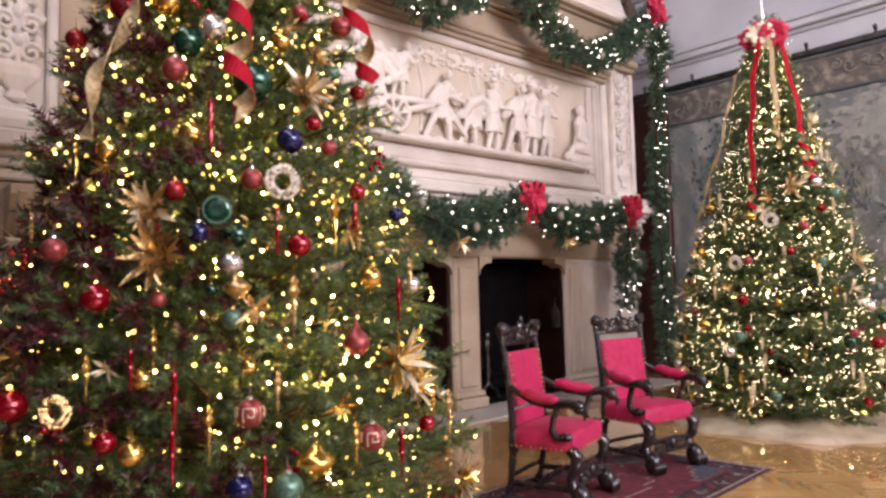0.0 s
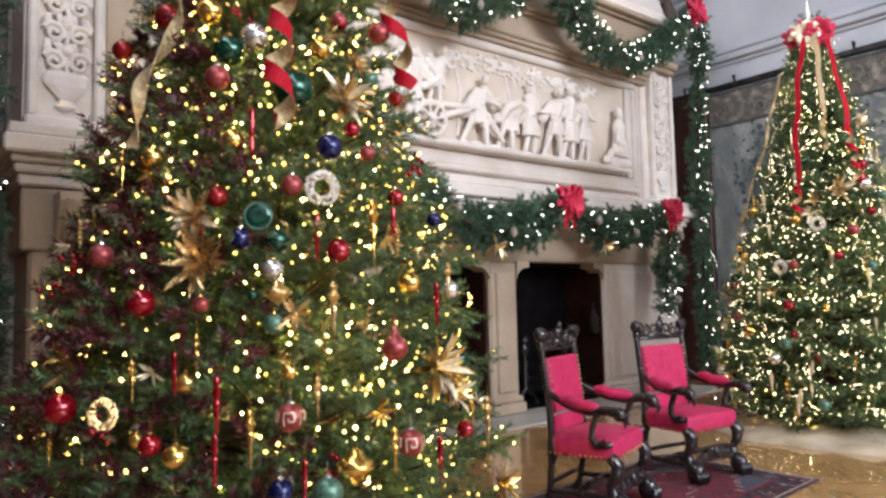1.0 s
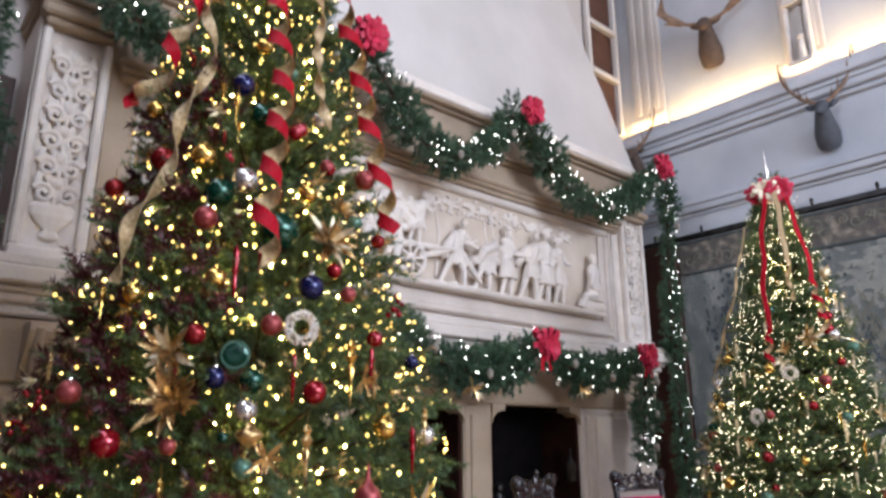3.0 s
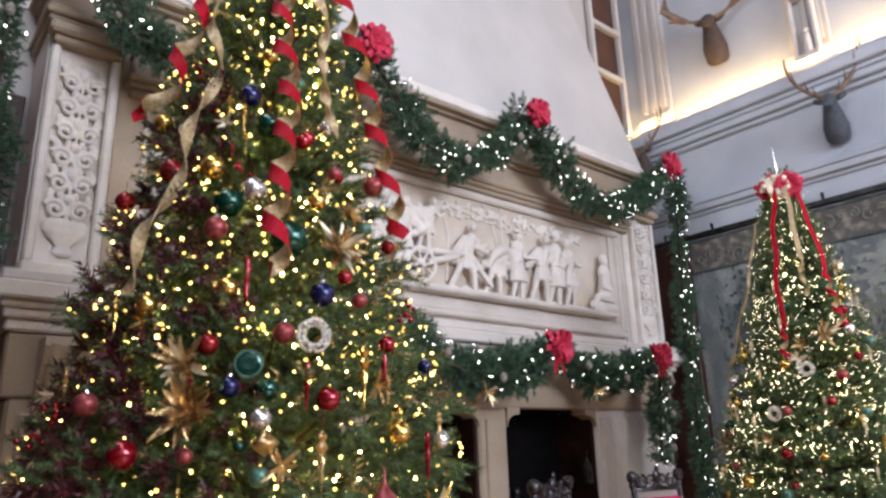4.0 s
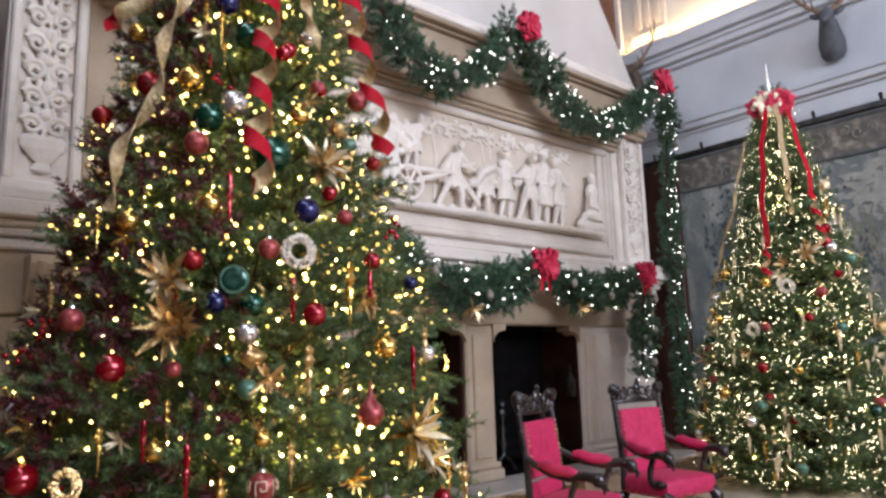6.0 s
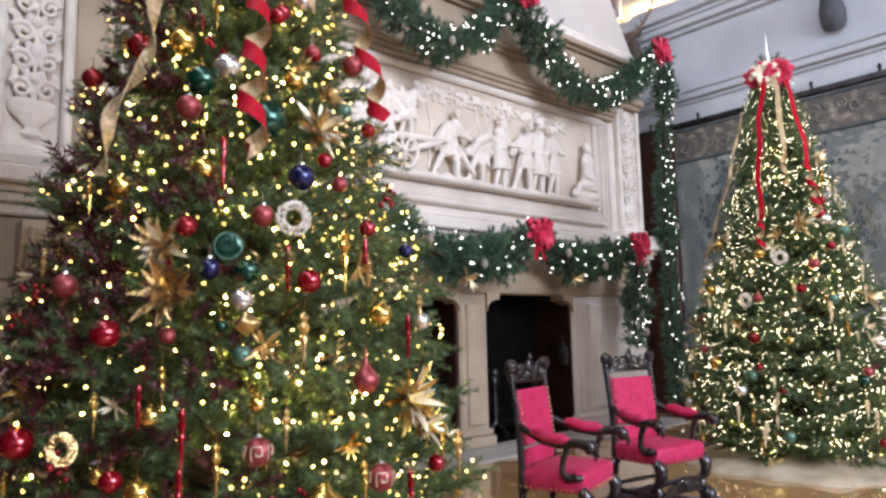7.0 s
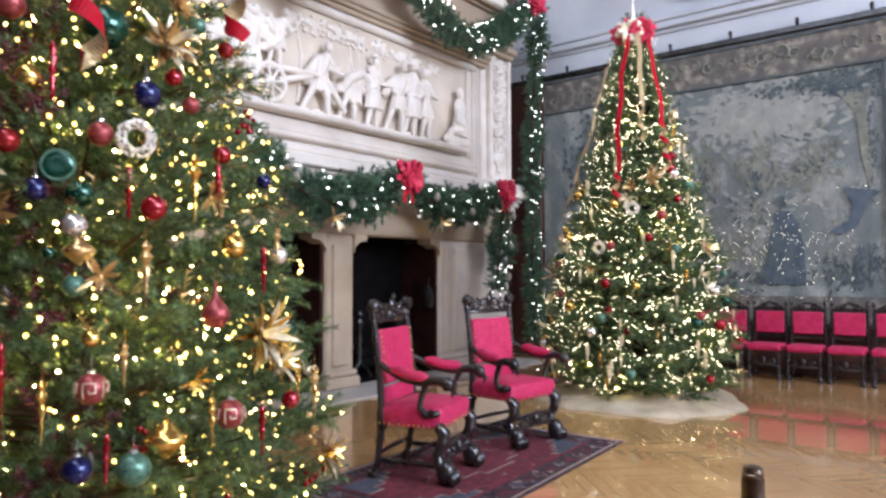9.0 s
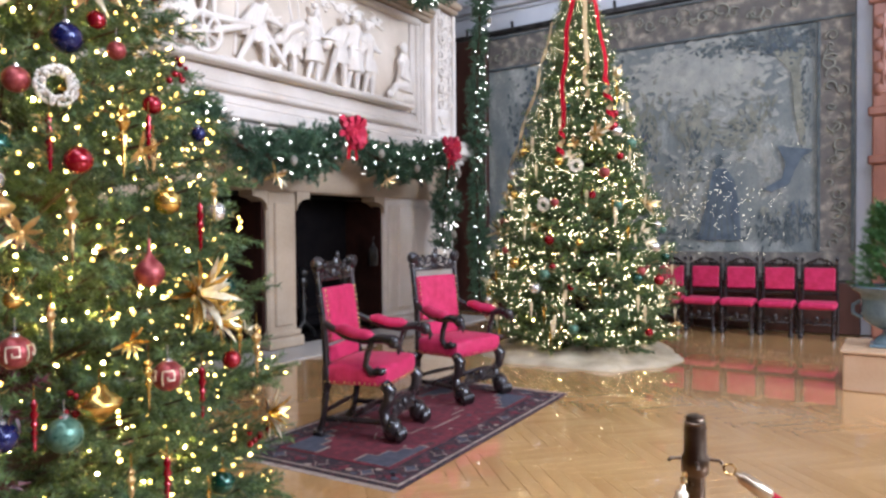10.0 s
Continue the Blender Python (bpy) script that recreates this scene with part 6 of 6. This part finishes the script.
def side_chair():
    t = thing("side_chair", (0, 0, 0), "dark carved oak side chair with crimson seat and back", "chair", "chairs along the tapestry wall")
    Geo().box((-0.225, -0.22, 0.40), (0.225, 0.20, 0.495), 0.03).ob("seat", DAMASK, t)
    Geo().box((-0.19, 0.185, 0.63), (0.19, 0.225, 0.94), 0.018).ob("backrest", DAMASK, t)
    Geo().box((-0.21, 0.20, 0.945), (0.21, 0.232, 1.0), 0.01).ob("top_rail", DARKWOOD, t)
    Geo().box((-0.21, 0.20, 0.56), (0.21, 0.23, 0.60), 0.008).ob("low_rail", DARKWOOD, t)
    cr = Geo().tube([(-0.17, 0.215, 1.005), (0, 0.215, 1.07), (0.17, 0.215, 1.005)], [0.012, 0.022, 0.012], 6)
    for s in (-1, 1):
        scroll(cr, s * 0.08, 1.02, 0.04, 0, 0.215, s, 0.012)
    cr.ob("crest", DARKWOOD, t, smooth=True)
    for s in (-1, 1):
        g = Geo().tube([(s * 0.215, 0.24, 0), (s * 0.215, 0.20, 0.4), (s * 0.215, 0.215, 1.0)], [0.022, 0.024, 0.02], 8)
        g.ball((s * 0.215, 0.215, 1.055), (0.026, 0.026, 0.045), 8)
        g.ob("rear_leg", DARKWOOD, t, smooth=True)
        Geo().lathe([(0.034, 0.0), (0.036, 0.05), (0.016, 0.09), (0.03, 0.17), (0.018, 0.24), (0.03, 0.32), (0.032, 0.40)], (s * 0.195, -0.19, 0), 10).ob("front_leg", DARKWOOD, t, smooth=True)
        Geo().tube([(s * 0.2, -0.18, 0.12), (s * 0.21, 0.21, 0.12)], 0.016, 6).ob("side_stretcher", DARKWOOD, t)
    ap = Geo().box((-0.18, -0.205, 0.19), (0.18, -0.18, 0.22), 0.008)
    for s in (-1, 1):
        scroll(ap, s * 0.1, 0.255, 0.04, 0, -0.195, s, 0.013)
    ap.ball((0, -0.195, 0.27), (0.03, 0.02, 0.05), 8)
    ap.ob("carved_stretcher", DARKWOOD, t, smooth=True)
    return t


first = side_chair()
first.matrix_world = pose(10.98, 0.972, 0, 0, 0, -90)
for k in range(1, 8):
    copy_thing(first, pose(10.98 + 0.01 * (k % 2), 0.972 + 0.506 * k, 0, 0, 0, -90 + (k * 37 % 5 - 2) * 0.6))

# ---- tapestry ----
TO = (11.57, 3.4, 3.0)
tap = thing("tapestry", TO, "large faded grey-green woven tapestry with a scrolled border", "tapestry")


def sheet(y0, y1, z0, z1, x, amp, name, mat, parent, nz=6):
    g = Geo(TO)
    ny = max(2, int((y1 - y0) / 0.12))
    v, f = [], []
    for i in range(ny + 1):
        y = y0 + (y1 - y0) * i / ny
        for j in range(nz + 1):
            z = z0 + (z1 - z0) * j / nz
            v.append((x + amp * math.sin(y * 3.1) * (1 - j / nz * 0.7) * 0.5 + amp * 0.4 * math.sin(y * 7.7 + z), y, z))
    for i in range(ny):
        for j in range(nz):
            a = i * (nz + 1) + j
            f.append((a, a + 1, a + nz + 2, a + nz + 1))
    k = len(v)
    v += [(p[0] + 0.006, p[1], p[2]) for p in v]
    f += [tuple(i + k for i in q)[::-1] for q in f]
    return g.add(v, f).ob(name, mat, parent, smooth=True)


sheet(0.56, 6.42, 0.75, 5.06, 11.56, 0.008, "cloth", TAP, tap)
sheet(0.57, 6.41, 4.46, 5.05, 11.54, 0.006, "top_border", TAPBORDER, tap, 2)
sheet(0.57, 6.41, 0.76, 1.15, 11.54, 0.006, "bottom_border", TAPBORDER, tap, 2)
sheet(0.57, 1.03, 1.16, 4.45, 11.54, 0.006, "side_border", TAPBORDER, tap)
for z in (4.44, 5.0):
    Geo(TO).box((11.516, 0.58, z), (11.53, 6.40, z + 0.035), 0.004).ob("border_band", TAPDARK, tap)
for y in (0.60, 1.02):
    Geo(TO).box((11.516, y - 0.02, 1.17), (11.53, y + 0.02, 4.42), 0.004).ob("border_band", TAPDARK, tap)
bs = Geo(TO)
trnd = random.Random(3)


def curl(y, z, r):
    a0, s, n = trnd.uniform(0, 6.28), trnd.choice((-1, 1)), trnd.randint(10, 18)
    bs.tube([(11.527, y + r * math.cos(a0 + s * a * 0.45) * (1 - a / 22), z + r * math.sin(a0 + s * a * 0.45) * (1 - a / 22)) for a in range(n)], trnd.uniform(0.007, 0.014), 5)


for k in range(32):
    curl(1.15 + k * 0.162 + trnd.uniform(-0.06, 0.06), 4.74 + trnd.uniform(-0.11, 0.11), trnd.uniform(0.05, 0.13))
for k in range(22):
    curl(0.81 + trnd.uniform(-0.08, 0.08), 1.3 + k * 0.14 + trnd.uniform(-0.05, 0.05), trnd.uniform(0.05, 0.13))
tagged(bs.ob("scrollwork", TAP2, tap), kind="stuff")


def weave(outline, mat, name, lift):
    Geo(TO).slab(outline, "x", 11.548 - lift, 11.550 - lift).ob(name, mat, tap)


def ragged(cy, cz, ry, rz, n, seed):
    g = random.Random(seed)
    return [(cy + ry * math.cos(2 * math.pi * k / n) * g.uniform(0.7, 1.1), cz + rz * math.sin(2 * math.pi * k / n) * g.uniform(0.7, 1.1)) for k in range(n)]


def stitches(name, mat, lift, seed, patches):
    """Small woven dabs scattered in soft-edged patches: centre y z, half sizes, count, dab half sizes."""
    g, rn = Geo(TO), random.Random(seed)
    for cy, cz, ry, rz, n, dy, dz in patches:
        for _ in range(n):
            y, z = cy + ry * max(-1.6, min(1.6, rn.gauss(0, 0.55))), cz + rz * max(-1.6, min(1.6, rn.gauss(0, 0.55)))
            y, z = max(1.08, min(6.0, y)), max(1.2, min(4.4, z))
            a, b, tilt = dy * rn.uniform(0.4, 1.3), dz * rn.uniform(0.4, 1.3), rn.uniform(-0.6, 0.6)
            v = []
            for q in range(7):
                c, s = a * math.cos(q * 0.8976) * rn.uniform(0.7, 1.1), b * math.sin(q * 0.8976) * rn.uniform(0.7, 1.1)
                v.append((11.549 - lift - rn.uniform(0, 0.002), y + c * math.cos(tilt) - s * math.sin(tilt), z + c * math.sin(tilt) + s * math.cos(tilt)))
            g.add(v, [tuple(range(7))])
    tagged(g.ob(name, mat, tap), kind="stuff")


# sky and far town, pale and grey; then trees, undergrowth and the two draped forms
stitches("woven_sky", TAPPALE, 0.001, 41, ((2.7, 3.85, 1.0, 0.45, 520, 0.11, 0.04), (4.6, 3.9, 0.6, 0.4, 150, 0.09, 0.035), (2.4, 2.55, 0.9, 0.2, 70, 0.09, 0.025), (1.7, 2.9, 0.3, 0.5, 60, 0.04, 0.05), (2.9, 1.75, 0.5, 0.4, 60, 0.03, 0.06), (1.62, 2.1, 0.16, 0.4, 45, 0.025, 0.05)))
stitches("woven_town", TAP2, 0.004, 42, ((2.75, 3.1, 0.26, 0.4, 90, 0.03, 0.09), (3.55, 3.1, 0.3, 0.5, 110, 0.03, 0.10), (2.2, 2.95, 0.3, 0.2, 60, 0.06, 0.03), (1.85, 3.2, 0.22, 0.4, 50, 0.03, 0.08), (3.0, 2.0, 1.2, 0.5, 180, 0.04, 0.04), (4.7, 2.6, 0.4, 0.9, 120, 0.03, 0.06)))
stitches("woven_leaves", TAPDARK, 0.008, 43, ((1.42, 4.2, 0.36, 0.2, 130, 0.035, 0.03), (1.95, 4.27, 0.36, 0.13, 70, 0.035, 0.03), (2.45, 4.25, 0.2, 0.12, 30, 0.035, 0.03), (1.2, 3.3, 0.08, 0.9, 60, 0.02, 0.05), (4.05, 4.0, 0.22, 0.25, 60, 0.03, 0.03), (5.5, 3.3, 0.45, 0.8, 260, 0.035, 0.06), (5.5, 2.0, 0.5, 0.7, 240, 0.035, 0.06), (2.72, 2.95, 0.09, 0.3, 26, 0.015, 0.07), (3.5, 2.95, 0.15, 0.3, 36, 0.02, 0.07), (2.05, 3.0, 0.22, 0.12, 24, 0.03, 0.02), (3.4, 1.75, 0.14, 0.4, 70, 0.02, 0.06), (1.5, 1.5, 0.4, 0.25, 110, 0.02, 0.06), (3.6, 1.4, 1.3, 0.18, 160, 0.05, 0.03), (2.9, 2.4, 0.3, 0.2, 30, 0.03, 0.03)))
stitches("woven_blue_shade", TAPBLUE, 0.012, 44, ((1.45, 4.15, 0.3, 0.18, 40, 0.025, 0.02), (5.4, 2.9, 0.5, 1.0, 90, 0.02, 0.06), (1.3, 1.6, 0.2, 0.3, 30, 0.012, 0.06), (3.5, 2.7, 0.3, 0.4, 24, 0.02, 0.06)))
weave([(1.62, 4.10), (1.38, 3.76), (1.33, 3.17), (1.24, 2.70), (1.18, 2.70), (1.22, 3.32), (1.26, 3.87), (1.15, 4.08)], TAP2, "woven_trunk", 0.008)
weave([(2.45, 2.42), (2.27, 2.42), (2.14, 2.23), (2.08, 1.88), (2.05, 1.33), (2.69, 1.33), (2.59, 1.72), (2.49, 2.24)], TAPBLUE, "woven_drapery", 0.016)
for k in range(6):
    y = 2.10 + k * 0.104
    weave([(y, 1.36), (y + 0.026, 1.36), (2.33 + k * 0.014, 2.36)], TAPDARK, "woven_fold", 0.023)
weave(ragged(2.37, 2.55, 0.075, 0.11, 14, 8), TAPDARK, "woven_form", 0.022)
weave([(1.56, 2.71), (1.08, 2.62), (1.23, 2.52), (1.32, 2.35), (1.40, 2.14), (1.63, 2.03), (1.75, 2.08), (1.50, 2.23), (1.45, 2.44)], TAPBLUE, "woven_cape", 0.016)
# glowing dots on added wires, standing in for lights reflected before the tapestry
net = thing("light_net", (11.45, 2.5, 1.1), "sparse net of glowing dots standing in for reflected lights", "string lights")
lg2 = np.random.default_rng(6)
pts = np.stack([np.full(230, -0.02) + lg2.uniform(-0.03, 0.03, 230), lg2.normal(0, 0.55, 230), np.clip(lg2.normal(0.75, 0.42, 230), 0.02, 1.6)], 1)
bulbs("light_string", pts, 0.0050, DOT, net)
for k in range(8):
    y = -0.9 + k * 0.25
    Geo().tube([(0, y, 0.0), (-0.02, y + 0.05, 0.8), (0, y, 1.6), (0.06, y, 4.0)], 0.0008, 4).ob("wire", IRON, net)


# ---- hunting trophies on the east wall ----
def antler(g, base, s, spread, height, lean, tines):
    p = [Vector(base)]
    for k in range(1, 9):
        u = k / 8
        p.append(Vector(base) + Vector((-lean * u, s * spread * math.sin(u * 1.75), height * (u ** 1.25))))
    g.tube(p, [0.042 - 0.028 * k / 8 for k in range(9)], 7)
    for k in range(tines):
        q = p[1 + k * 6 // tines]
        d = Vector((-0.16 - 0.02 * k, s * 0.03, 0.13 + 0.05 * k))
        g.tube([q, q + d * 0.5 + Vector((-0.03, 0, -0.02)), q + d], [0.018, 0.014, 0.003], 6)


def trophy(y, z, k, turn, mat, label, moose=False):
    t = thing("deer_trophy", (11.6, y, z), label, "trophy", "wall trophies")
    h = Geo()
    h.tube([(-0.01, 0, -0.22), (-0.05, 0, -0.18), (-0.16, 0, -0.02), (-0.26, 0, 0.16), (-0.34, 0, 0.30), (-0.40, 0, 0.36)], [0.16, 0.19, 0.20, 0.155, 0.12, 0.09], 14)
    h.tube([(-0.30, 0, 0.36), (-0.40, 0, 0.37), (-0.54, 0, 0.29), (-0.68, 0, 0.19), (-0.76, 0, 0.145), (-0.79, 0, 0.13)], [0.085, 0.115, 0.095, 0.062, 0.058, 0.03], 12)
    for s in (-1, 1):
        h.ball((-0.30, s * 0.17, 0.42), (0.035, 0.10, 0.05), 10, Matrix.Rotation(s * 0.5, 3, "X"))
    h.ob("head", mat, t, smooth=True)
    for s in (-1, 1):
        a = Geo()
        if moose:
            a.tube([(-0.32, s * 0.06, 0.44), (-0.32, s * 0.25, 0.48), (-0.34, s * 0.42, 0.56)], [0.035, 0.03, 0.03], 8)
            for q in range(5):
                a.tube([(-0.33, s * 0.36, 0.53), (-0.36 - 0.03 * q, s * (0.5 + 0.05 * q), 0.60 + 0.05 * q), (-0.40 - 0.05 * q, s * (0.66 - 0.02 * q), 0.60 + 0.12 * q)], [0.05, 0.055, 0.006], 6)
        else:
            antler(a, (-0.33, s * 0.055, 0.45), s, 0.52, 0.92, 0.0, 4)
        a.ob("antler", HORN, t, smooth=True)
    t.matrix_world = pose(11.6, y, z, 0, 0, turn) @ Matrix.Scale(k, 4)
    return t


trophy(3.62, 6.28, 0.95, 12, GREYHIDE, "grey-brown stag head trophy with branching antlers on stone")
trophy(5.35, 8.55, 1.1, 14, HIDE, "dark brown moose head trophy with broad antlers", True)
trophy(7.02, 6.62, 0.85, 10, HIDE, "dark deer head trophy half hidden beyond the hood").location.x = 11.48

# ---- urn with shrub on a plinth ----
pl = thing("plinth", (8.0, 0.02, 0), "low tan painted wooden plinth box on the floor", "plinth")
Geo().box((-0.42, -0.45, 0.0), (0.42, 0.45, 0.34), 0.01).ob("body", PLINTH, pl)
Geo().box((-0.44, -0.47, 0.342), (0.44, 0.47, 0.372), 0.008).ob("top", PLINTH, pl)
urn = thing("urn", (8.0, 0.10, 0.373), "blue-grey glazed urn with a moulded rim", "planter")
Geo().box((-0.17, -0.17, 0), (0.17, 0.17, 0.03), 0.006).ob("foot_plate", URN, urn)
Geo().lathe([(0.15, 0.032), (0.14, 0.06), (0.075, 0.12), (0.07, 0.15), (0.16, 0.19), (0.23, 0.25), (0.25, 0.32), (0.24, 0.42), (0.27, 0.50), (0.33, 0.535), (0.34, 0.56), (0.31, 0.57), (0.29, 0.54)], n=32).ob("bowl", URN, urn, smooth=True)
for s in (-1, 1):
    Geo().tube([(0, s * 0.24, 0.26), (0, s * 0.31, 0.30), (0, s * 0.31, 0.38), (0, s * 0.25, 0.42)], 0.018, 8).ob("handle", URN, urn, smooth=True)
sh = thing("potted_shrub", (8.0, 0.10, 0.92), "feathery green conifer shrub growing in the urn", "shrub")
Geo().tube([(0, 0, -0.02), (0.01, 0, 0.3), (0, 0.01, 0.7)], [0.03, 0.022, 0.008], 8).ob("trunk", BARK, sh)
Geo().lathe([(0.05, -0.03), (0.28, -0.02), (0.28, 0.0), (0.05, 0.015)], n=24).ob("soil", BARK, sh)
sg = np.random.default_rng(15)
n = 520
zz = sg.uniform(0.02, 0.8, n)
aa = sg.uniform(0, 6.28, n)
rad = (0.30 * (1 - zz / 0.95)) * sg.uniform(0.3, 1.0, n)
dd = np.stack([np.cos(aa), np.sin(aa), sg.uniform(0.2, 1.2, n)], 1)
cloud("foliage", *SPR_T2, frames_from(dd, sg, sg.uniform(0.6, 1.0, n)), np.stack([rad * np.cos(aa), rad * np.sin(aa), zz - 0.05], 1), SHRUB, sh)

# ---- rope barrier ----
st = thing("stanchion", (2.27, 0.49, 0), "dark bronze stanchion post with rope hooks", "stanchion")
Geo().lathe([(0.17, 0.0), (0.17, 0.015), (0.13, 0.03), (0.05, 0.05), (0.03, 0.08)], n=32).ob("base", BRONZE, st, smooth=True)
Geo().lathe([(0.026, 0.08), (0.026, 0.82)], n=20).ob("pole", BRONZE, st, smooth=True)
Geo().lathe([(0.028, 0.80), (0.036, 0.81), (0.036, 0.85), (0.030, 0.86), (0.029, 0.93), (0.027, 0.938)], n=24).ob("head", BRONZE, st, smooth=True)
Geo().lathe([(0.027, 0.939), (0.029, 0.944), (0.024, 0.949), (0.027, 0.953), (0.024, 0.957), (0.024, 0.961), (0.012, 0.966)], n=24).ob("ribbed_cap", BRONZE, st, smooth=True)
for ang in (20, 110, 200, 290):
    a = radians(ang)
    d = Vector((math.cos(a), math.sin(a), 0))
    Geo().tube([d * 0.03 + Vector((0, 0, 0.845)), d * 0.062 + Vector((0, 0, 0.843)), d * 0.07 + Vector((0, 0, 0.835))], 0.005, 6).ob("hook_eye", BRONZE, st, smooth=True)


def rope(name, path, label):
    t = thing(name, (2.27, 0.49, 0.84), label, "rope", "barrier ropes")
    o = (0, 0, 0)
    d = (Vector(path[1]) - Vector(path[0])).normalized()
    p0 = Vector(path[0])
    ring = []
    side = d.cross(Vector((0, 0, 1))).normalized()
    up = side.cross(d)
    for k in range(13):
        a = k * math.pi / 6
        ring.append(p0 + d * (0.014 - 0.016 * math.cos(a)) + up * 0.014 * math.sin(a))
    Geo().tube(ring, 0.0035, 6).ob("snap_hook", BRASS, t, smooth=True)
    q = p0 + d * 0.03
    Geo().tube([q, q + d * 0.012, q + d * 0.02, q + d * 0.10, q + d * 0.105], [0.005, 0.008, 0.017, 0.022, 0.018], 12).ob("end_cap", ROPECAP, t, smooth=True)
    Geo().tube([q + d * 0.10] + [Vector(p) for p in path[1:]], 0.017, 10).ob("cord", VELVET, t, smooth=True)
    return t


rope("barrier_rope", [(0.028, -0.072, -0.012), (0.10, -0.25, -0.14), (0.25, -0.75, -0.38), (0.45, -1.4, -0.38), (0.6, -1.9, -0.1)], "velvet barrier rope with a satin brass end")
rope("barrier_rope", [(-0.06, 0.012, -0.02), (-0.11, 0.02, -0.16), (-0.40, 0.0, -0.5), (-1.0, -0.3, -0.55), (-1.6, -0.8, -0.1)], "velvet barrier rope with a satin brass end")
st2 = copy_thing(st, pose(2.87, -1.45, 0))
st2["label"] = "dark bronze stanchion post beyond the rope"

# ---- parquet: herringbone blocks ----
PL, PW = 0.60, 0.10
near, rest = [], []
c45, s45 = math.cos(radians(45)), math.sin(radians(45))
for i in range(-60, 170):
    for j in range(-40, 60):
        for k in (0, 1):
            # herringbone cell
            ox = i * PW + j * PL
            oy = i * PW - j * PL
            if k == 0:
                cx, cy, ang = ox + PL / 2, oy + PW / 2, 0
            else:
                cx, cy, ang = ox + PW / 2, oy + PW + PL / 2, 90
            x, y = cx * c45 - cy * s45, cx * s45 + cy * c45
            x, y = x + 3.0, y - 4.0
            if not (-1.0 < x < 11.2 and -3.0 < y < 5.85):
                continue
            (near if 2.6 < x < 6.9 and 0.2 < y < 2.6 else rest).append((x, y, ang + 45))
prnd = np.random.default_rng(4)


def block(l, w):
    g = Geo().box((-l / 2 + 0.0008, -w / 2 + 0.0008, -0.013), (l / 2 - 0.0008, w / 2 - 0.0008, 0.0), 0.0012)
    me = bpy.data.meshes.new("parquet_block")
    me.from_pydata(g.v, [], g.f)
    me.materials.append(OAK)
    return me, g


bme, bg = block(PL, PW)
for x, y, a in near[:300]:
    o = new("parquet_block", bme)
    o.parent = floor
    o.matrix_world = pose(x, y, prnd.uniform(-0.0004, 0.0), 0, 0, a)
rest += near[300:]
ra = np.radians(np.array([r[2] for r in rest]))
z0 = np.zeros(len(rest))
rot = np.stack([np.stack([np.cos(ra), -np.sin(ra), z0], 1), np.stack([np.sin(ra), np.cos(ra), z0], 1), np.stack([z0, z0, z0 + 1], 1)], 1)
quad = np.array([(-PL / 2 + .0004, -PW / 2 + .0004, 0), (PL / 2 - .0004, -PW / 2 + .0004, 0), (PL / 2 - .0004, PW / 2 - .0004, 0), (-PL / 2 + .0004, PW / 2 - .0004, 0), (-PL / 2 + .0004, -PW / 2 + .0004, -.012), (PL / 2 - .0004, -PW / 2 + .0004, -.012), (PL / 2 - .0004, PW / 2 - .0004, -.012), (-PL / 2 + .0004, PW / 2 - .0004, -.012)])
qf = np.array([(0, 1, 2, 3), (0, 4, 5, 1), (1, 5, 6, 2), (2, 6, 7, 3), (3, 7, 4, 0)])
cloud("parquet_rest", quad, qf, rot, np.stack([[r[0] for r in rest], [r[1] for r in rest], prnd.uniform(-0.0004, 0, len(rest))], 1), OAK, floor)
